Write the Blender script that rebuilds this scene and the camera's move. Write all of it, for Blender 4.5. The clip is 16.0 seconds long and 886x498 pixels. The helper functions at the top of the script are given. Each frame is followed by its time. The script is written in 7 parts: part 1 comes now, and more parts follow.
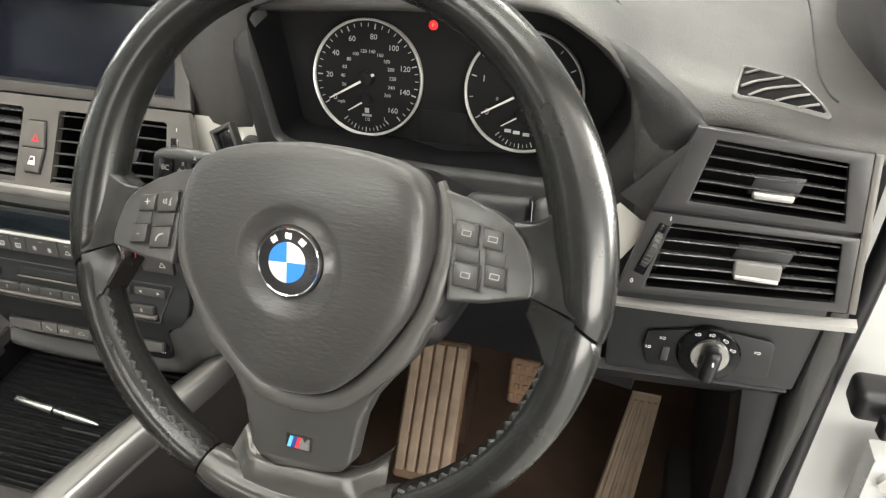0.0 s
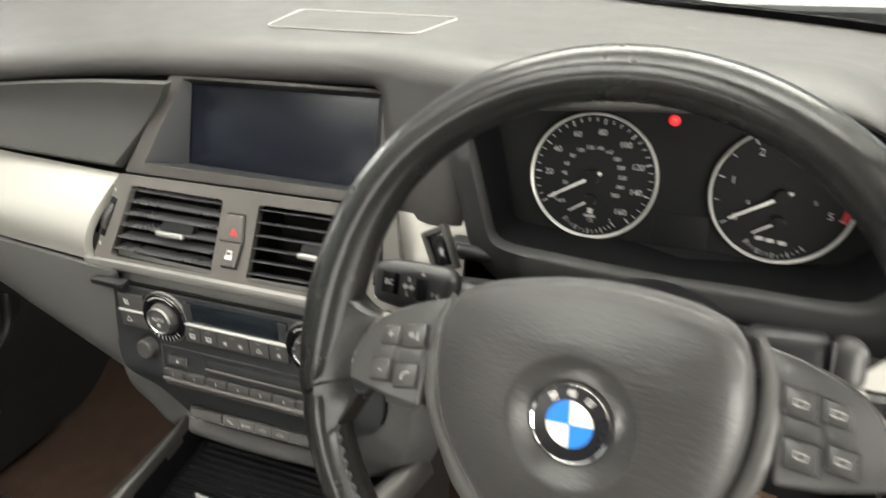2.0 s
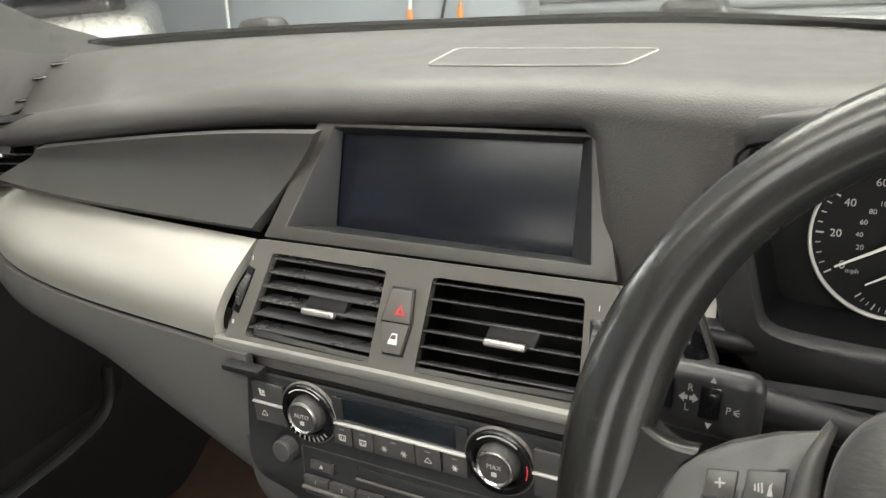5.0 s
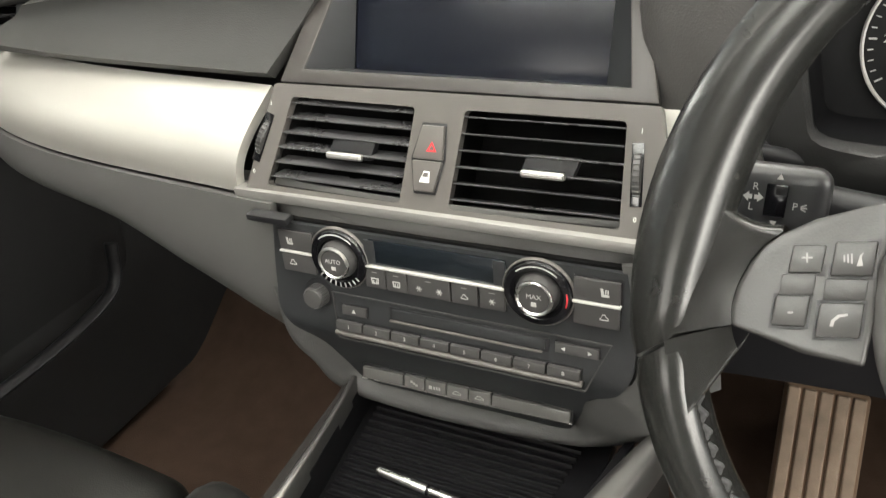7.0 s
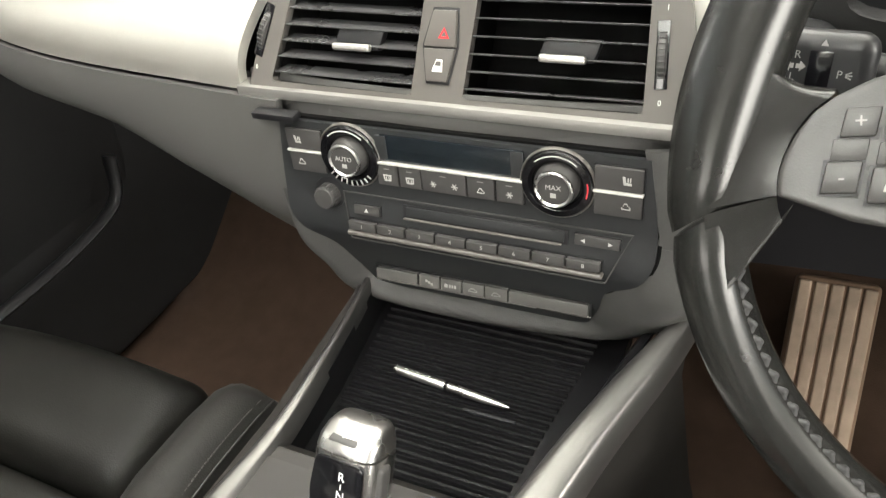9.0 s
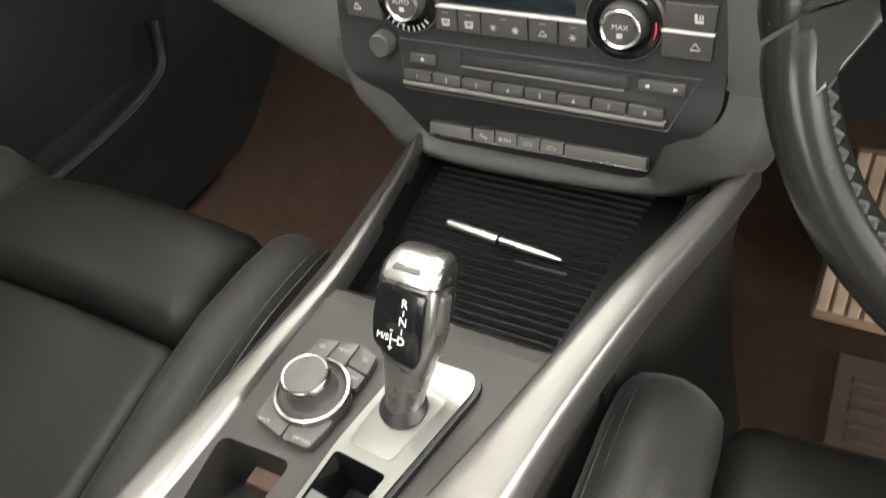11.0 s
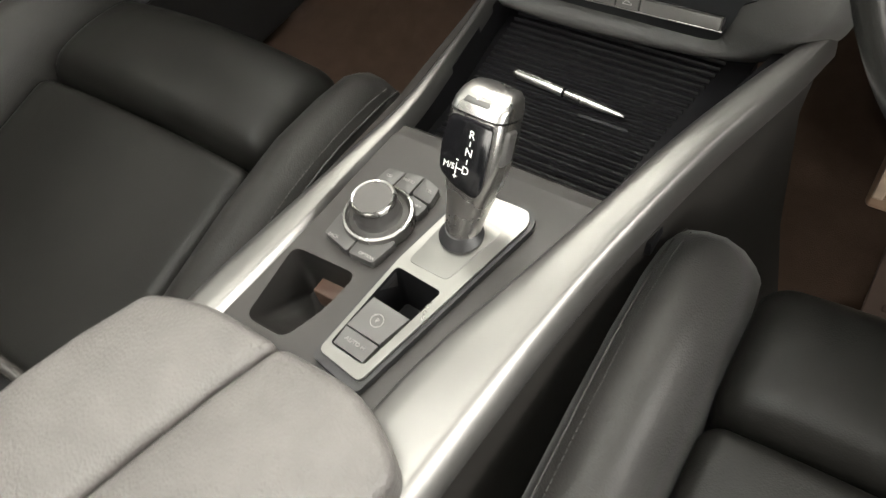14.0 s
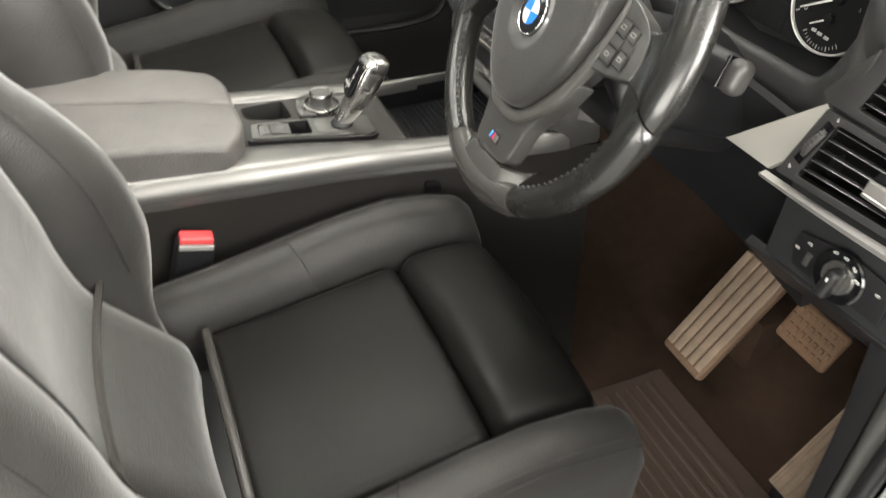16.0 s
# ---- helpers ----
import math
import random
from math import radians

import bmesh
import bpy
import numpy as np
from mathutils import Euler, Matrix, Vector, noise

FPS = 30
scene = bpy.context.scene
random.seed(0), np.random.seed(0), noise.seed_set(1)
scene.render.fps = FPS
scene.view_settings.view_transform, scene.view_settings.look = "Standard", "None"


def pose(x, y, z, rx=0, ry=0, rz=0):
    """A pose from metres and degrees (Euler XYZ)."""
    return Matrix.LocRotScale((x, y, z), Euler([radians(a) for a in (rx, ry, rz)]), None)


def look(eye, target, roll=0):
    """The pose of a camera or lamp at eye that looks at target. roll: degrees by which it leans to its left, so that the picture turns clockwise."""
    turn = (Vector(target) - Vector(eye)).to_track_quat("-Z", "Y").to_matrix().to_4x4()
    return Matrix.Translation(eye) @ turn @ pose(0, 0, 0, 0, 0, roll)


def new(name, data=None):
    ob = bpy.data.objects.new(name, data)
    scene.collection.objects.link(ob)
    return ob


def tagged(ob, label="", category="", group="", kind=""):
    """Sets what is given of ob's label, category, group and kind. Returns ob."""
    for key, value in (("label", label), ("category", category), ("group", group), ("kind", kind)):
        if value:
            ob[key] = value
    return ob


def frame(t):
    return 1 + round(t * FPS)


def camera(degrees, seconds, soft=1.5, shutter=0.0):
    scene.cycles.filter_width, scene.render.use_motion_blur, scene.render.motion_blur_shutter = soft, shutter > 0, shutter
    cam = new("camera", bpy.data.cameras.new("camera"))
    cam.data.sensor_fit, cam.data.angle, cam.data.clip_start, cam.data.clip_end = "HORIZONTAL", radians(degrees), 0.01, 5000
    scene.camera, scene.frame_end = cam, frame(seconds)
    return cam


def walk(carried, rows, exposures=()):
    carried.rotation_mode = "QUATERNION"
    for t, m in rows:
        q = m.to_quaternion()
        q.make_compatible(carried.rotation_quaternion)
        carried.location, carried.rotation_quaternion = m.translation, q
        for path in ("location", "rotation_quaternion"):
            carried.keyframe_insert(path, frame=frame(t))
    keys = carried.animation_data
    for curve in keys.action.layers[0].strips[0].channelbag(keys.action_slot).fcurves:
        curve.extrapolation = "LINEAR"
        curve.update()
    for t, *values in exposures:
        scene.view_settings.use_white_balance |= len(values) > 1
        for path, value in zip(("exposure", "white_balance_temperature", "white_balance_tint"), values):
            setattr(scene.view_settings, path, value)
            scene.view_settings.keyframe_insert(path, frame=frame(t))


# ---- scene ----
cam = camera(61.4, 16.0, soft=1.25, shutter=0.5)
PATH = [
    (0, (0.576, -0.525, 1.391), (0.125, 1.119, 0.344), 0.1),
    (0.5, (0.564, -0.535, 1.398), (0.136, 1.12, 0.361), 0.2),
    (1, (0.574, -0.563, 1.422), (0.04, 1.098, 0.444), -0.8),
    (1.5, (0.515, -0.524, 1.411), (-0.121, 1.105, 0.44), -2.5),
    (2, (0.447, -0.476, 1.412), (-0.27, 1.136, 0.468), -3.1),
    (2.5, (0.386, -0.415, 1.399), (-0.421, 1.202, 0.545), -3.5),
    (3, (0.35, -0.391, 1.393), (-0.518, 1.237, 0.622), -3.4),
    (3.2, (0.347, -0.389, 1.387), (-0.567, 1.227, 0.643), -4.0),
    (5.3, (0.28, -0.399, 1.36), (-0.623, 1.19, 0.548), -5.9),
    (5.5, (0.276, -0.401, 1.355), (-0.622, 1.172, 0.507), -6.2),
    (6, (0.253, -0.411, 1.336), (-0.612, 1.138, 0.414), -6.4),
    (6.5, (0.25, -0.421, 1.331), (-0.594, 1.098, 0.34), -6.8),
    (7, (0.25, -0.425, 1.326), (-0.571, 1.068, 0.279), -7.2),
    (7.5, (0.245, -0.427, 1.322), (-0.558, 1.041, 0.228), -7.6),
    (8, (0.24, -0.428, 1.316), (-0.553, 1.01, 0.174), -8.2),
    (8.2, (0.236, -0.429, 1.313), (-0.548, 0.997, 0.15), -8.3),
    (10.3, (0.233, -0.429, 1.286), (-0.566, 0.846, -0.03), -10.1),
    (10.5, (0.234, -0.441, 1.28), (-0.572, 0.818, -0.049), -10.3),
    (11, (0.224, -0.463, 1.28), (-0.578, 0.691, -0.142), -11.5),
    (11.5, (0.227, -0.472, 1.285), (-0.57, 0.596, -0.206), -12.6),
    (12, (0.228, -0.478, 1.282), (-0.56, 0.524, -0.259), -13.4),
    (12.5, (0.229, -0.478, 1.288), (-0.55, 0.473, -0.29), -14.1),
    (13, (0.225, -0.487, 1.286), (-0.551, 0.422, -0.318), -14.2),
    (13.5, (0.224, -0.497, 1.286), (-0.567, 0.372, -0.333), -14.4),
    (14, (0.238, -0.505, 1.288), (-0.576, 0.349, -0.327), -13.2),
    (14.5, (0.377, -0.531, 1.325), (-0.613, 0.29, -0.208), -10.3),
    (15, (0.576, -0.553, 1.366), (-0.615, 0.243, -0.03), -4.2),
    (15.5, (0.829, -0.567, 1.384), (-0.517, 0.232, 0.138), 1.8),
    (15.7, (0.901, -0.563, 1.381), (-0.494, 0.233, 0.19), 3.7),
    (16, (0.97, -0.539, 1.395), (-0.441, 0.153, 0.158), 4.3),
]
walk(cam, [(t, look(eye, target, roll)) for t, eye, target, roll in PATH], exposures=[(0.0, 0.07), (2.0, 0.05), (2.6, -0.08), (3.2, -0.18), (5.5, -0.24), (6.5, 0.0), (7.5, 0.28), (10.5, 0.35), (13.0, 0.1), (14.5, 0.1), (15.3, 0.07), (16.0, 0.07)])

# world: a closed workshop, lit by ceiling lamps and by added lamps out of view
world = bpy.data.worlds.new("world")
scene.world = world
world.use_nodes = True
world.node_tree.nodes["Background"].inputs["Color"].default_value = (0.75, 0.85, 1.0, 1)
world.node_tree.nodes["Background"].inputs["Strength"].default_value = 0.05


def ceiling_lamp_light(x, y, z, sx, sy, watts, target, warm=(1.0, 0.96, 0.9)):
    lamp = bpy.data.lights.new("unseen_area_light", "AREA")
    lamp.shape, lamp.size, lamp.size_y, lamp.energy, lamp.color = "RECTANGLE", sx, sy, watts, warm
    ob = new("unseen_area_light", lamp)
    ob.matrix_world = look((x, y, z), target)
    return ob


ceiling_lamp_light(0.0, 3.3, 3.6, 4.0, 0.6, 22, (0.0, 3.0, 0.0), (1.0, 0.95, 0.88))
ceiling_lamp_light(0.0, 1.9, 3.45, 3.8, 1.2, 175, (0.0, -0.6, 1.0), (1.0, 0.94, 0.85))
ceiling_lamp_light(2.3, -0.6, 3.55, 0.9, 4.0, 30, (1.7, -0.5, 0.0), (1.0, 0.94, 0.85))
ceiling_lamp_light(-2.4, -0.4, 3.55, 0.9, 4.0, 35, (-1.9, -0.4, 0.0), (1.0, 0.94, 0.85))
# two added lamps out of view: top light, and gloss on wheel and airbag
ceiling_lamp_light(0.1, -0.7, 3.6, 3.0, 1.2, 100, (0.1, -0.7, 0.0), (1.0, 0.96, 0.9))
ceiling_lamp_light(0.0, -2.7, 3.7, 3.4, 1.8, 170, (0.0, -1.8, 0.0), (1.0, 0.96, 0.9))
# added lamp out of view on the right, brightening seats and cabin
ceiling_lamp_light(4.8, 0.9, 2.4, 2.6, 2.4, 760, (0.3, -0.5, 0.9), (1.0, 0.97, 0.9)).name = "added_fill_right"
# added lamp on the passenger's side, lifts the driver's backrest
ceiling_lamp_light(-5.2, 1.6, 1.75, 2.8, 1.9, 200, (0.2, -0.5, 0.95), (1.0, 0.96, 0.9)).name = "added_fill_left"
# two more added lamps, behind and right-rear, brighten the dash's rear-facing parts
ceiling_lamp_light(-0.6, -5.6, 2.0, 5.0, 3.0, 340, (0.0, 0.0, 1.0), (1.0, 0.95, 0.86)).name = "added_fill_rear"
ceiling_lamp_light(4.2, -3.6, 1.7, 3.6, 2.0, 380, (0.0, 0.0, 0.95), (1.0, 0.96, 0.88)).name = "added_fill_rear_right"


from mathutils.geometry import tessellate_polygon

# ---- shaping tools ----


def facing(x, y, z, tilt=0.0, yaw=0.0):
    """A pose on a panel that faces the rear: local x right, y up the face, z out of it. tilt: degrees by which its top leans to the front."""
    return pose(x, y, z, 90 - tilt, 0, yaw)


def world_of(ob):
    return (world_of(ob.parent) @ ob.matrix_parent_inverse if ob.parent else Matrix()) @ ob.matrix_basis


def thing(name, label, category, at=(0, 0, 0), group="", kind=""):
    ob = new(name)
    ob.empty_display_size = 0.02
    ob.location = at
    return tagged(ob, label, category, group, kind)


def part(name, bm, material, parent=None, label="", sharp=40):
    me = bpy.data.meshes.new(name)
    bmesh.ops.recalc_face_normals(bm, faces=bm.faces[:])
    bm.to_mesh(me)
    bm.free()
    me.materials.append(material)
    me.shade_smooth()
    me.set_sharp_from_angle(angle=radians(sharp))
    ob = new(name, me)
    if parent:
        ob.parent = parent
        ob.matrix_parent_inverse = world_of(parent).inverted()
    return tagged(ob, label)


def joined(*meshes):
    bm = bmesh.new()
    for other in meshes:
        me = bpy.data.meshes.new("scrap")
        other.to_mesh(me)
        other.free()
        bm.from_mesh(me)
        bpy.data.meshes.remove(me)
    return bm


def placed(bm, m):
    bm.transform(m)
    return bm


def bent(bm, way):
    for v in bm.verts:
        v.co = way(v.co)
    return bm


def rounded(bm, width, segments=2, angle=30):
    edges = [e for e in bm.edges if len(e.link_faces) == 2 and e.calc_face_angle(0) > radians(angle)]
    if width > 0 and edges:
        bmesh.ops.bevel(bm, geom=edges, offset=width, segments=segments, profile=0.6, affect="EDGES", clamp_overlap=True)
    return bm


def block(x0, x1, y0, y1, z0, z1, bevel=0.0, segments=2):
    bm = bmesh.new()
    bmesh.ops.create_cube(bm, size=1)
    for v in bm.verts:
        v.co = Vector((x0 + (v.co.x + 0.5) * (x1 - x0), y0 + (v.co.y + 0.5) * (y1 - y0), z0 + (v.co.z + 0.5) * (z1 - z0)))
    return rounded(bm, bevel, segments)


def pillow(sx, sy, sz, r, inner=6):
    """A box with well-rounded edges, evenly meshed, round the origin."""
    half = [max(s / 2, 1e-4) for s in (sx, sy, sz)]
    r = min(r, *[h * 0.999 for h in half])
    steps = []
    for h in half:
        side = [h - r + r * math.tan(radians(a)) for a in (45, 30, 15, 0)]
        mid = [-(h - r) + 2 * (h - r) * i / inner for i in range(1, inner)]
        steps.append([-s for s in side] + mid + side[::-1])
    bm = bmesh.new()
    for axis in range(3):
        u, v = (axis + 1) % 3, (axis + 2) % 3
        for sign in (-1, 1):
            rows = []
            for a in steps[u]:
                row = []
                for b in steps[v]:
                    p = [0, 0, 0]
                    p[axis], p[u], p[v] = sign * half[axis], a, b
                    core = Vector([max(-(h - r), min(h - r, c)) for c, h in zip(p, half)])
                    off = Vector(p) - core
                    row.append(bm.verts.new(core + off.normalized() * r if off.length > 1e-9 else core))
                rows.append(row)
            for i in range(len(rows) - 1):
                for j in range(len(rows[0]) - 1):
                    bm.faces.new((rows[i][j], rows[i + 1][j], rows[i + 1][j + 1], rows[i][j + 1]))
    bmesh.ops.remove_doubles(bm, verts=bm.verts[:], dist=1e-5)
    return bm


def slab(outline, depth, m=Matrix(), bevel=0.0, segments=2):
    """A flat outline in local x, y, raised along local z from 0 to depth."""
    bm = bmesh.new()
    low = [bm.verts.new((x, y, 0)) for x, y in outline]
    top = [bm.verts.new((x, y, depth)) for x, y in outline]
    bm.faces.new(low)
    bm.faces.new(top)
    for i in range(len(low)):
        j = (i + 1) % len(low)
        bm.faces.new((low[i], low[j], top[j], top[i]))
    bmesh.ops.recalc_face_normals(bm, faces=bm.faces[:])
    rounded(bm, bevel, segments)
    return placed(bm, m)


def rim_plate(outer, inner, depth, m=Matrix(), bevel=0.0, segments=2):
    """A plate with an opening; both outlines have as many corners."""
    bm = bmesh.new()
    n = len(outer)
    rings = [[bm.verts.new((x, y, z)) for x, y in loop] for loop, z in ((outer, 0), (outer, depth), (inner, depth), (inner, 0))]
    for a in range(4):
        b = (a + 1) % 4
        for i in range(n):
            j = (i + 1) % n
            bm.faces.new((rings[a][i], rings[a][j], rings[b][j], rings[b][i]))
    bmesh.ops.recalc_face_normals(bm, faces=bm.faces[:])
    rounded(bm, bevel, segments, 50)
    return placed(bm, m)


def pierced(outer, holes, depth, m=Matrix()):
    """A plate with any number of openings, from local z 0 up to depth."""
    loops = [[Vector((x, y, 0)) for x, y in loop] for loop in [outer] + holes]
    flat = [p for loop in loops for p in loop]
    bm = bmesh.new()
    low, top = [bm.verts.new(p) for p in flat], [bm.verts.new(p + Vector((0, 0, depth))) for p in flat]
    for a, b, c in tessellate_polygon(loops):
        bm.faces.new((top[a], top[b], top[c]))
        bm.faces.new((low[c], low[b], low[a]))
    start = 0
    for loop in loops:
        n = len(loop)
        for i in range(n):
            j = (i + 1) % n
            bm.faces.new((low[start + i], low[start + j], top[start + j], top[start + i]))
        start += n
    return placed(bm, m)


def softened(loop, r=0.006, n=4):
    """An outline with its corners rounded."""
    out = []
    for i, p in enumerate(loop):
        a, b, c = Vector(loop[i - 1]), Vector(p), Vector(loop[(i + 1) % len(loop)])
        d1, d2 = (a - b), (c - b)
        k = min(r, d1.length * 0.45, d2.length * 0.45)
        s, e = b + d1.normalized() * k, b + d2.normalized() * k
        for j in range(n + 1):
            t = j / n
            out.append(tuple((1 - t) ** 2 * s + 2 * t * (1 - t) * b + t * t * e))
    return out


def loft(sections, closed=False, caps=True, ring=True):
    """A skin through sections with as many points each."""
    bm = bmesh.new()
    rows = [[bm.verts.new(p) for p in s] for s in sections]
    n = len(rows[0])
    pairs = list(zip(rows, rows[1:])) + ([(rows[-1], rows[0])] if closed else [])
    for a, b in pairs:
        for i in range(n if ring else n - 1):
            j = (i + 1) % n
            bm.faces.new((a[i], a[j], b[j], b[i]))
    if caps and not closed and ring:
        bm.faces.new(rows[0])
        bm.faces.new(rows[-1][::-1])
    bmesh.ops.recalc_face_normals(bm, faces=bm.faces[:])
    return bm


def sheet(rows, thick=0.003):
    """An open skin through rows of points, given a thickness behind it."""
    bm = loft(rows, ring=False, caps=False)
    bmesh.ops.solidify(bm, geom=bm.faces[:], thickness=thick)
    return bm


def turned(profile, m=Matrix(), n=40, caps=True):
    """A profile of (radius, height) turned round local z."""
    rows = [[(r * math.cos(2 * math.pi * i / n), r * math.sin(2 * math.pi * i / n), z) for i in range(n)] for r, z in profile]
    return placed(loft(rows, caps=caps), m)


def curve_through(points, per=8):
    """Points on a smooth line through the given ones."""
    pts = [Vector(p) for p in points]
    pts = [2 * pts[0] - pts[1]] + pts + [2 * pts[-1] - pts[-2]]
    out = []
    for a, b, c, d in zip(pts, pts[1:], pts[2:], pts[3:]):
        for i in range(per):
            t = i / per
            out.append(0.5 * (2 * b + (c - a) * t + (2 * a - 5 * b + 4 * c - d) * t * t + (3 * b - a - 3 * c + d) * t ** 3))
    return out + [pts[-2]]


def swept(path, section, up=(0, 0, 1)):
    """section(s) gives points (across, up) at s from 0 to 1 along the path."""
    rows = []
    for i, p in enumerate(path):
        ahead = (path[min(i + 1, len(path) - 1)] - path[max(i - 1, 0)]).normalized()
        side = ahead.cross(Vector(up)).normalized()
        top = side.cross(ahead)
        rows.append([p + side * a + top * b for a, b in section(i / (len(path) - 1))])
    return loft(rows)


def circle(r, n=12, squash=1.0):
    return [(r * math.cos(2 * math.pi * i / n), r * squash * math.sin(2 * math.pi * i / n)) for i in range(n)]


def tube(points, r, per=6, n=10):
    return swept(curve_through(points, per), lambda s: circle(r, n), up=(0.13, 0.21, 0.97))


def spline(xs, ys):
    """A smooth function through a few values."""
    n = len(xs)
    slope = [(ys[min(i + 1, n - 1)] - ys[max(i - 1, 0)]) / (xs[min(i + 1, n - 1)] - xs[max(i - 1, 0)]) for i in range(n)]

    def at(x):
        x = min(max(x, xs[0]), xs[-1])
        for i in range(n - 1):
            if x <= xs[i + 1]:
                w = xs[i + 1] - xs[i]
                t = (x - xs[i]) / w
                return (1 + 2 * t) * (1 - t) ** 2 * ys[i] + t * (1 - t) ** 2 * w * slope[i] + t * t * (3 - 2 * t) * ys[i + 1] + t * t * (t - 1) * w * slope[i + 1]
        return ys[-1]
    return at


def rect(w, h, cx=0.0, cy=0.0, slant=0.0):
    return [(cx - w / 2, cy - h / 2), (cx + w / 2, cy - h / 2), (cx + w / 2 + slant, cy + h / 2), (cx - w / 2 + slant, cy + h / 2)]


def lettering(name, words, size, m, material, parent, label=""):
    cu = bpy.data.curves.new("letters", "FONT")
    cu.body, cu.size, cu.align_x, cu.align_y, cu.extrude, cu.resolution_u = words, size, "CENTER", "CENTER", 0.0001, 3
    scrap = bpy.data.objects.new("letters", cu)
    scene.collection.objects.link(scrap)
    bpy.context.view_layer.update()
    me = bpy.data.meshes.new_from_object(scrap)
    bm = bmesh.new()
    bm.from_mesh(me)
    bpy.data.objects.remove(scrap)
    bpy.data.curves.remove(cu)
    bpy.data.meshes.remove(me)
    return part(name, placed(bm, m), material, parent, label)


# ---- materials ----


def surface(name, colour, rough=0.5, metal=0.0, grain=0.0, grain_size=0.001, vary=0.12, vary_size=0.05, cells=False, stretch=(1, 1, 1), spec=0.5, coat=0.0, rough_vary=0.08, sheen=0.0, creases=0.0):
    """A plain material with stains at a large scale, a grain at a small one, and uneven gloss."""
    mat = bpy.data.materials.new(name)
    mat.use_nodes = True
    nodes, links = mat.node_tree.nodes, mat.node_tree.links
    bsdf = nodes["Principled BSDF"]
    bsdf.inputs["Metallic"].default_value = metal
    bsdf.inputs["Specular IOR Level"].default_value = spec
    bsdf.inputs["Coat Weight"].default_value = coat
    bsdf.inputs["Coat Roughness"].default_value = 0.12
    bsdf.inputs["Sheen Weight"].default_value = sheen
    bsdf.inputs["Sheen Roughness"].default_value = 0.45
    place = nodes.new("ShaderNodeTexCoord")
    scale = nodes.new("ShaderNodeMapping")
    scale.inputs["Scale"].default_value = stretch
    links.new(place.outputs["Object"], scale.inputs["Vector"])
    big = nodes.new("ShaderNodeTexNoise")
    big.inputs["Scale"].default_value = 1 / vary_size
    big.inputs["Detail"].default_value = 4
    links.new(scale.outputs["Vector"], big.inputs["Vector"])
    mix = nodes.new("ShaderNodeMix")
    mix.data_type = "RGBA"
    mix.inputs["A"].default_value = (*[c * (1 - vary) for c in colour], 1)
    mix.inputs["B"].default_value = (*[min(1, c * (1 + vary)) for c in colour], 1)
    links.new(big.outputs["Fac"], mix.inputs["Factor"])
    links.new(mix.outputs["Result"], bsdf.inputs["Base Color"])
    span = nodes.new("ShaderNodeMapRange")
    span.inputs["To Min"].default_value = max(0.02, rough - rough_vary)
    span.inputs["To Max"].default_value = min(1, rough + rough_vary)
    smudge = nodes.new("ShaderNodeTexNoise")
    smudge.inputs["Scale"].default_value = 5 / vary_size
    smudge.inputs["Detail"].default_value = 6
    smudge.inputs["Roughness"].default_value = 0.65
    links.new(place.outputs["Object"], smudge.inputs["Vector"])
    blend = nodes.new("ShaderNodeMath")
    blend.operation = "ADD"
    links.new(big.outputs["Fac"], blend.inputs[0])
    faint = nodes.new("ShaderNodeMath")
    faint.operation = "MULTIPLY_ADD"
    faint.inputs[1].default_value = 0.1 if metal or rough < 0.2 else 0.45
    faint.inputs[2].default_value = -0.05 if metal or rough < 0.2 else -0.225
    links.new(smudge.outputs["Fac"], faint.inputs[0])
    links.new(faint.outputs["Value"], blend.inputs[1])
    links.new(blend.outputs["Value"], span.inputs["Value"])
    links.new(span.outputs["Result"], bsdf.inputs["Roughness"])
    if grain:
        fine = nodes.new("ShaderNodeTexVoronoi" if cells else "ShaderNodeTexNoise")
        fine.inputs["Scale"].default_value = 1 / grain_size
        links.new(scale.outputs["Vector"], fine.inputs["Vector"])
        bump = nodes.new("ShaderNodeBump")
        bump.inputs["Strength"].default_value = grain
        bump.inputs["Distance"].default_value = grain_size * 0.3
        links.new(fine.outputs["Distance" if cells else "Fac"], bump.inputs["Height"])
        links.new(bump.outputs["Normal"], bsdf.inputs["Normal"])
        if creases:
            fold = nodes.new("ShaderNodeTexNoise")
            fold.inputs["Scale"].default_value = 20
            fold.inputs["Detail"].default_value = 1
            fold.inputs["Distortion"].default_value = 1.2
            links.new(scale.outputs["Vector"], fold.inputs["Vector"])
            soft = nodes.new("ShaderNodeBump")
            soft.inputs["Strength"].default_value = creases
            soft.inputs["Distance"].default_value = 0.004
            links.new(fold.outputs["Fac"], soft.inputs["Height"])
            links.new(soft.outputs["Normal"], bump.inputs["Normal"])
    return mat


def glowing(name, colour, strength):
    mat = bpy.data.materials.new(name)
    mat.use_nodes = True
    bsdf = mat.node_tree.nodes["Principled BSDF"]
    bsdf.inputs["Base Color"].default_value = (*colour, 1)
    bsdf.inputs["Emission Color"].default_value = (*colour, 1)
    bsdf.inputs["Emission Strength"].default_value = strength
    return mat


def clear(name, colour=(1, 1, 1), rough=0.02):
    mat = bpy.data.materials.new(name)
    mat.use_nodes = True
    bsdf = mat.node_tree.nodes["Principled BSDF"]
    bsdf.inputs["Base Color"].default_value = (*colour, 1)
    bsdf.inputs["Roughness"].default_value = rough
    bsdf.inputs["Transmission Weight"].default_value = 1
    bsdf.inputs["IOR"].default_value = 1.45
    return mat


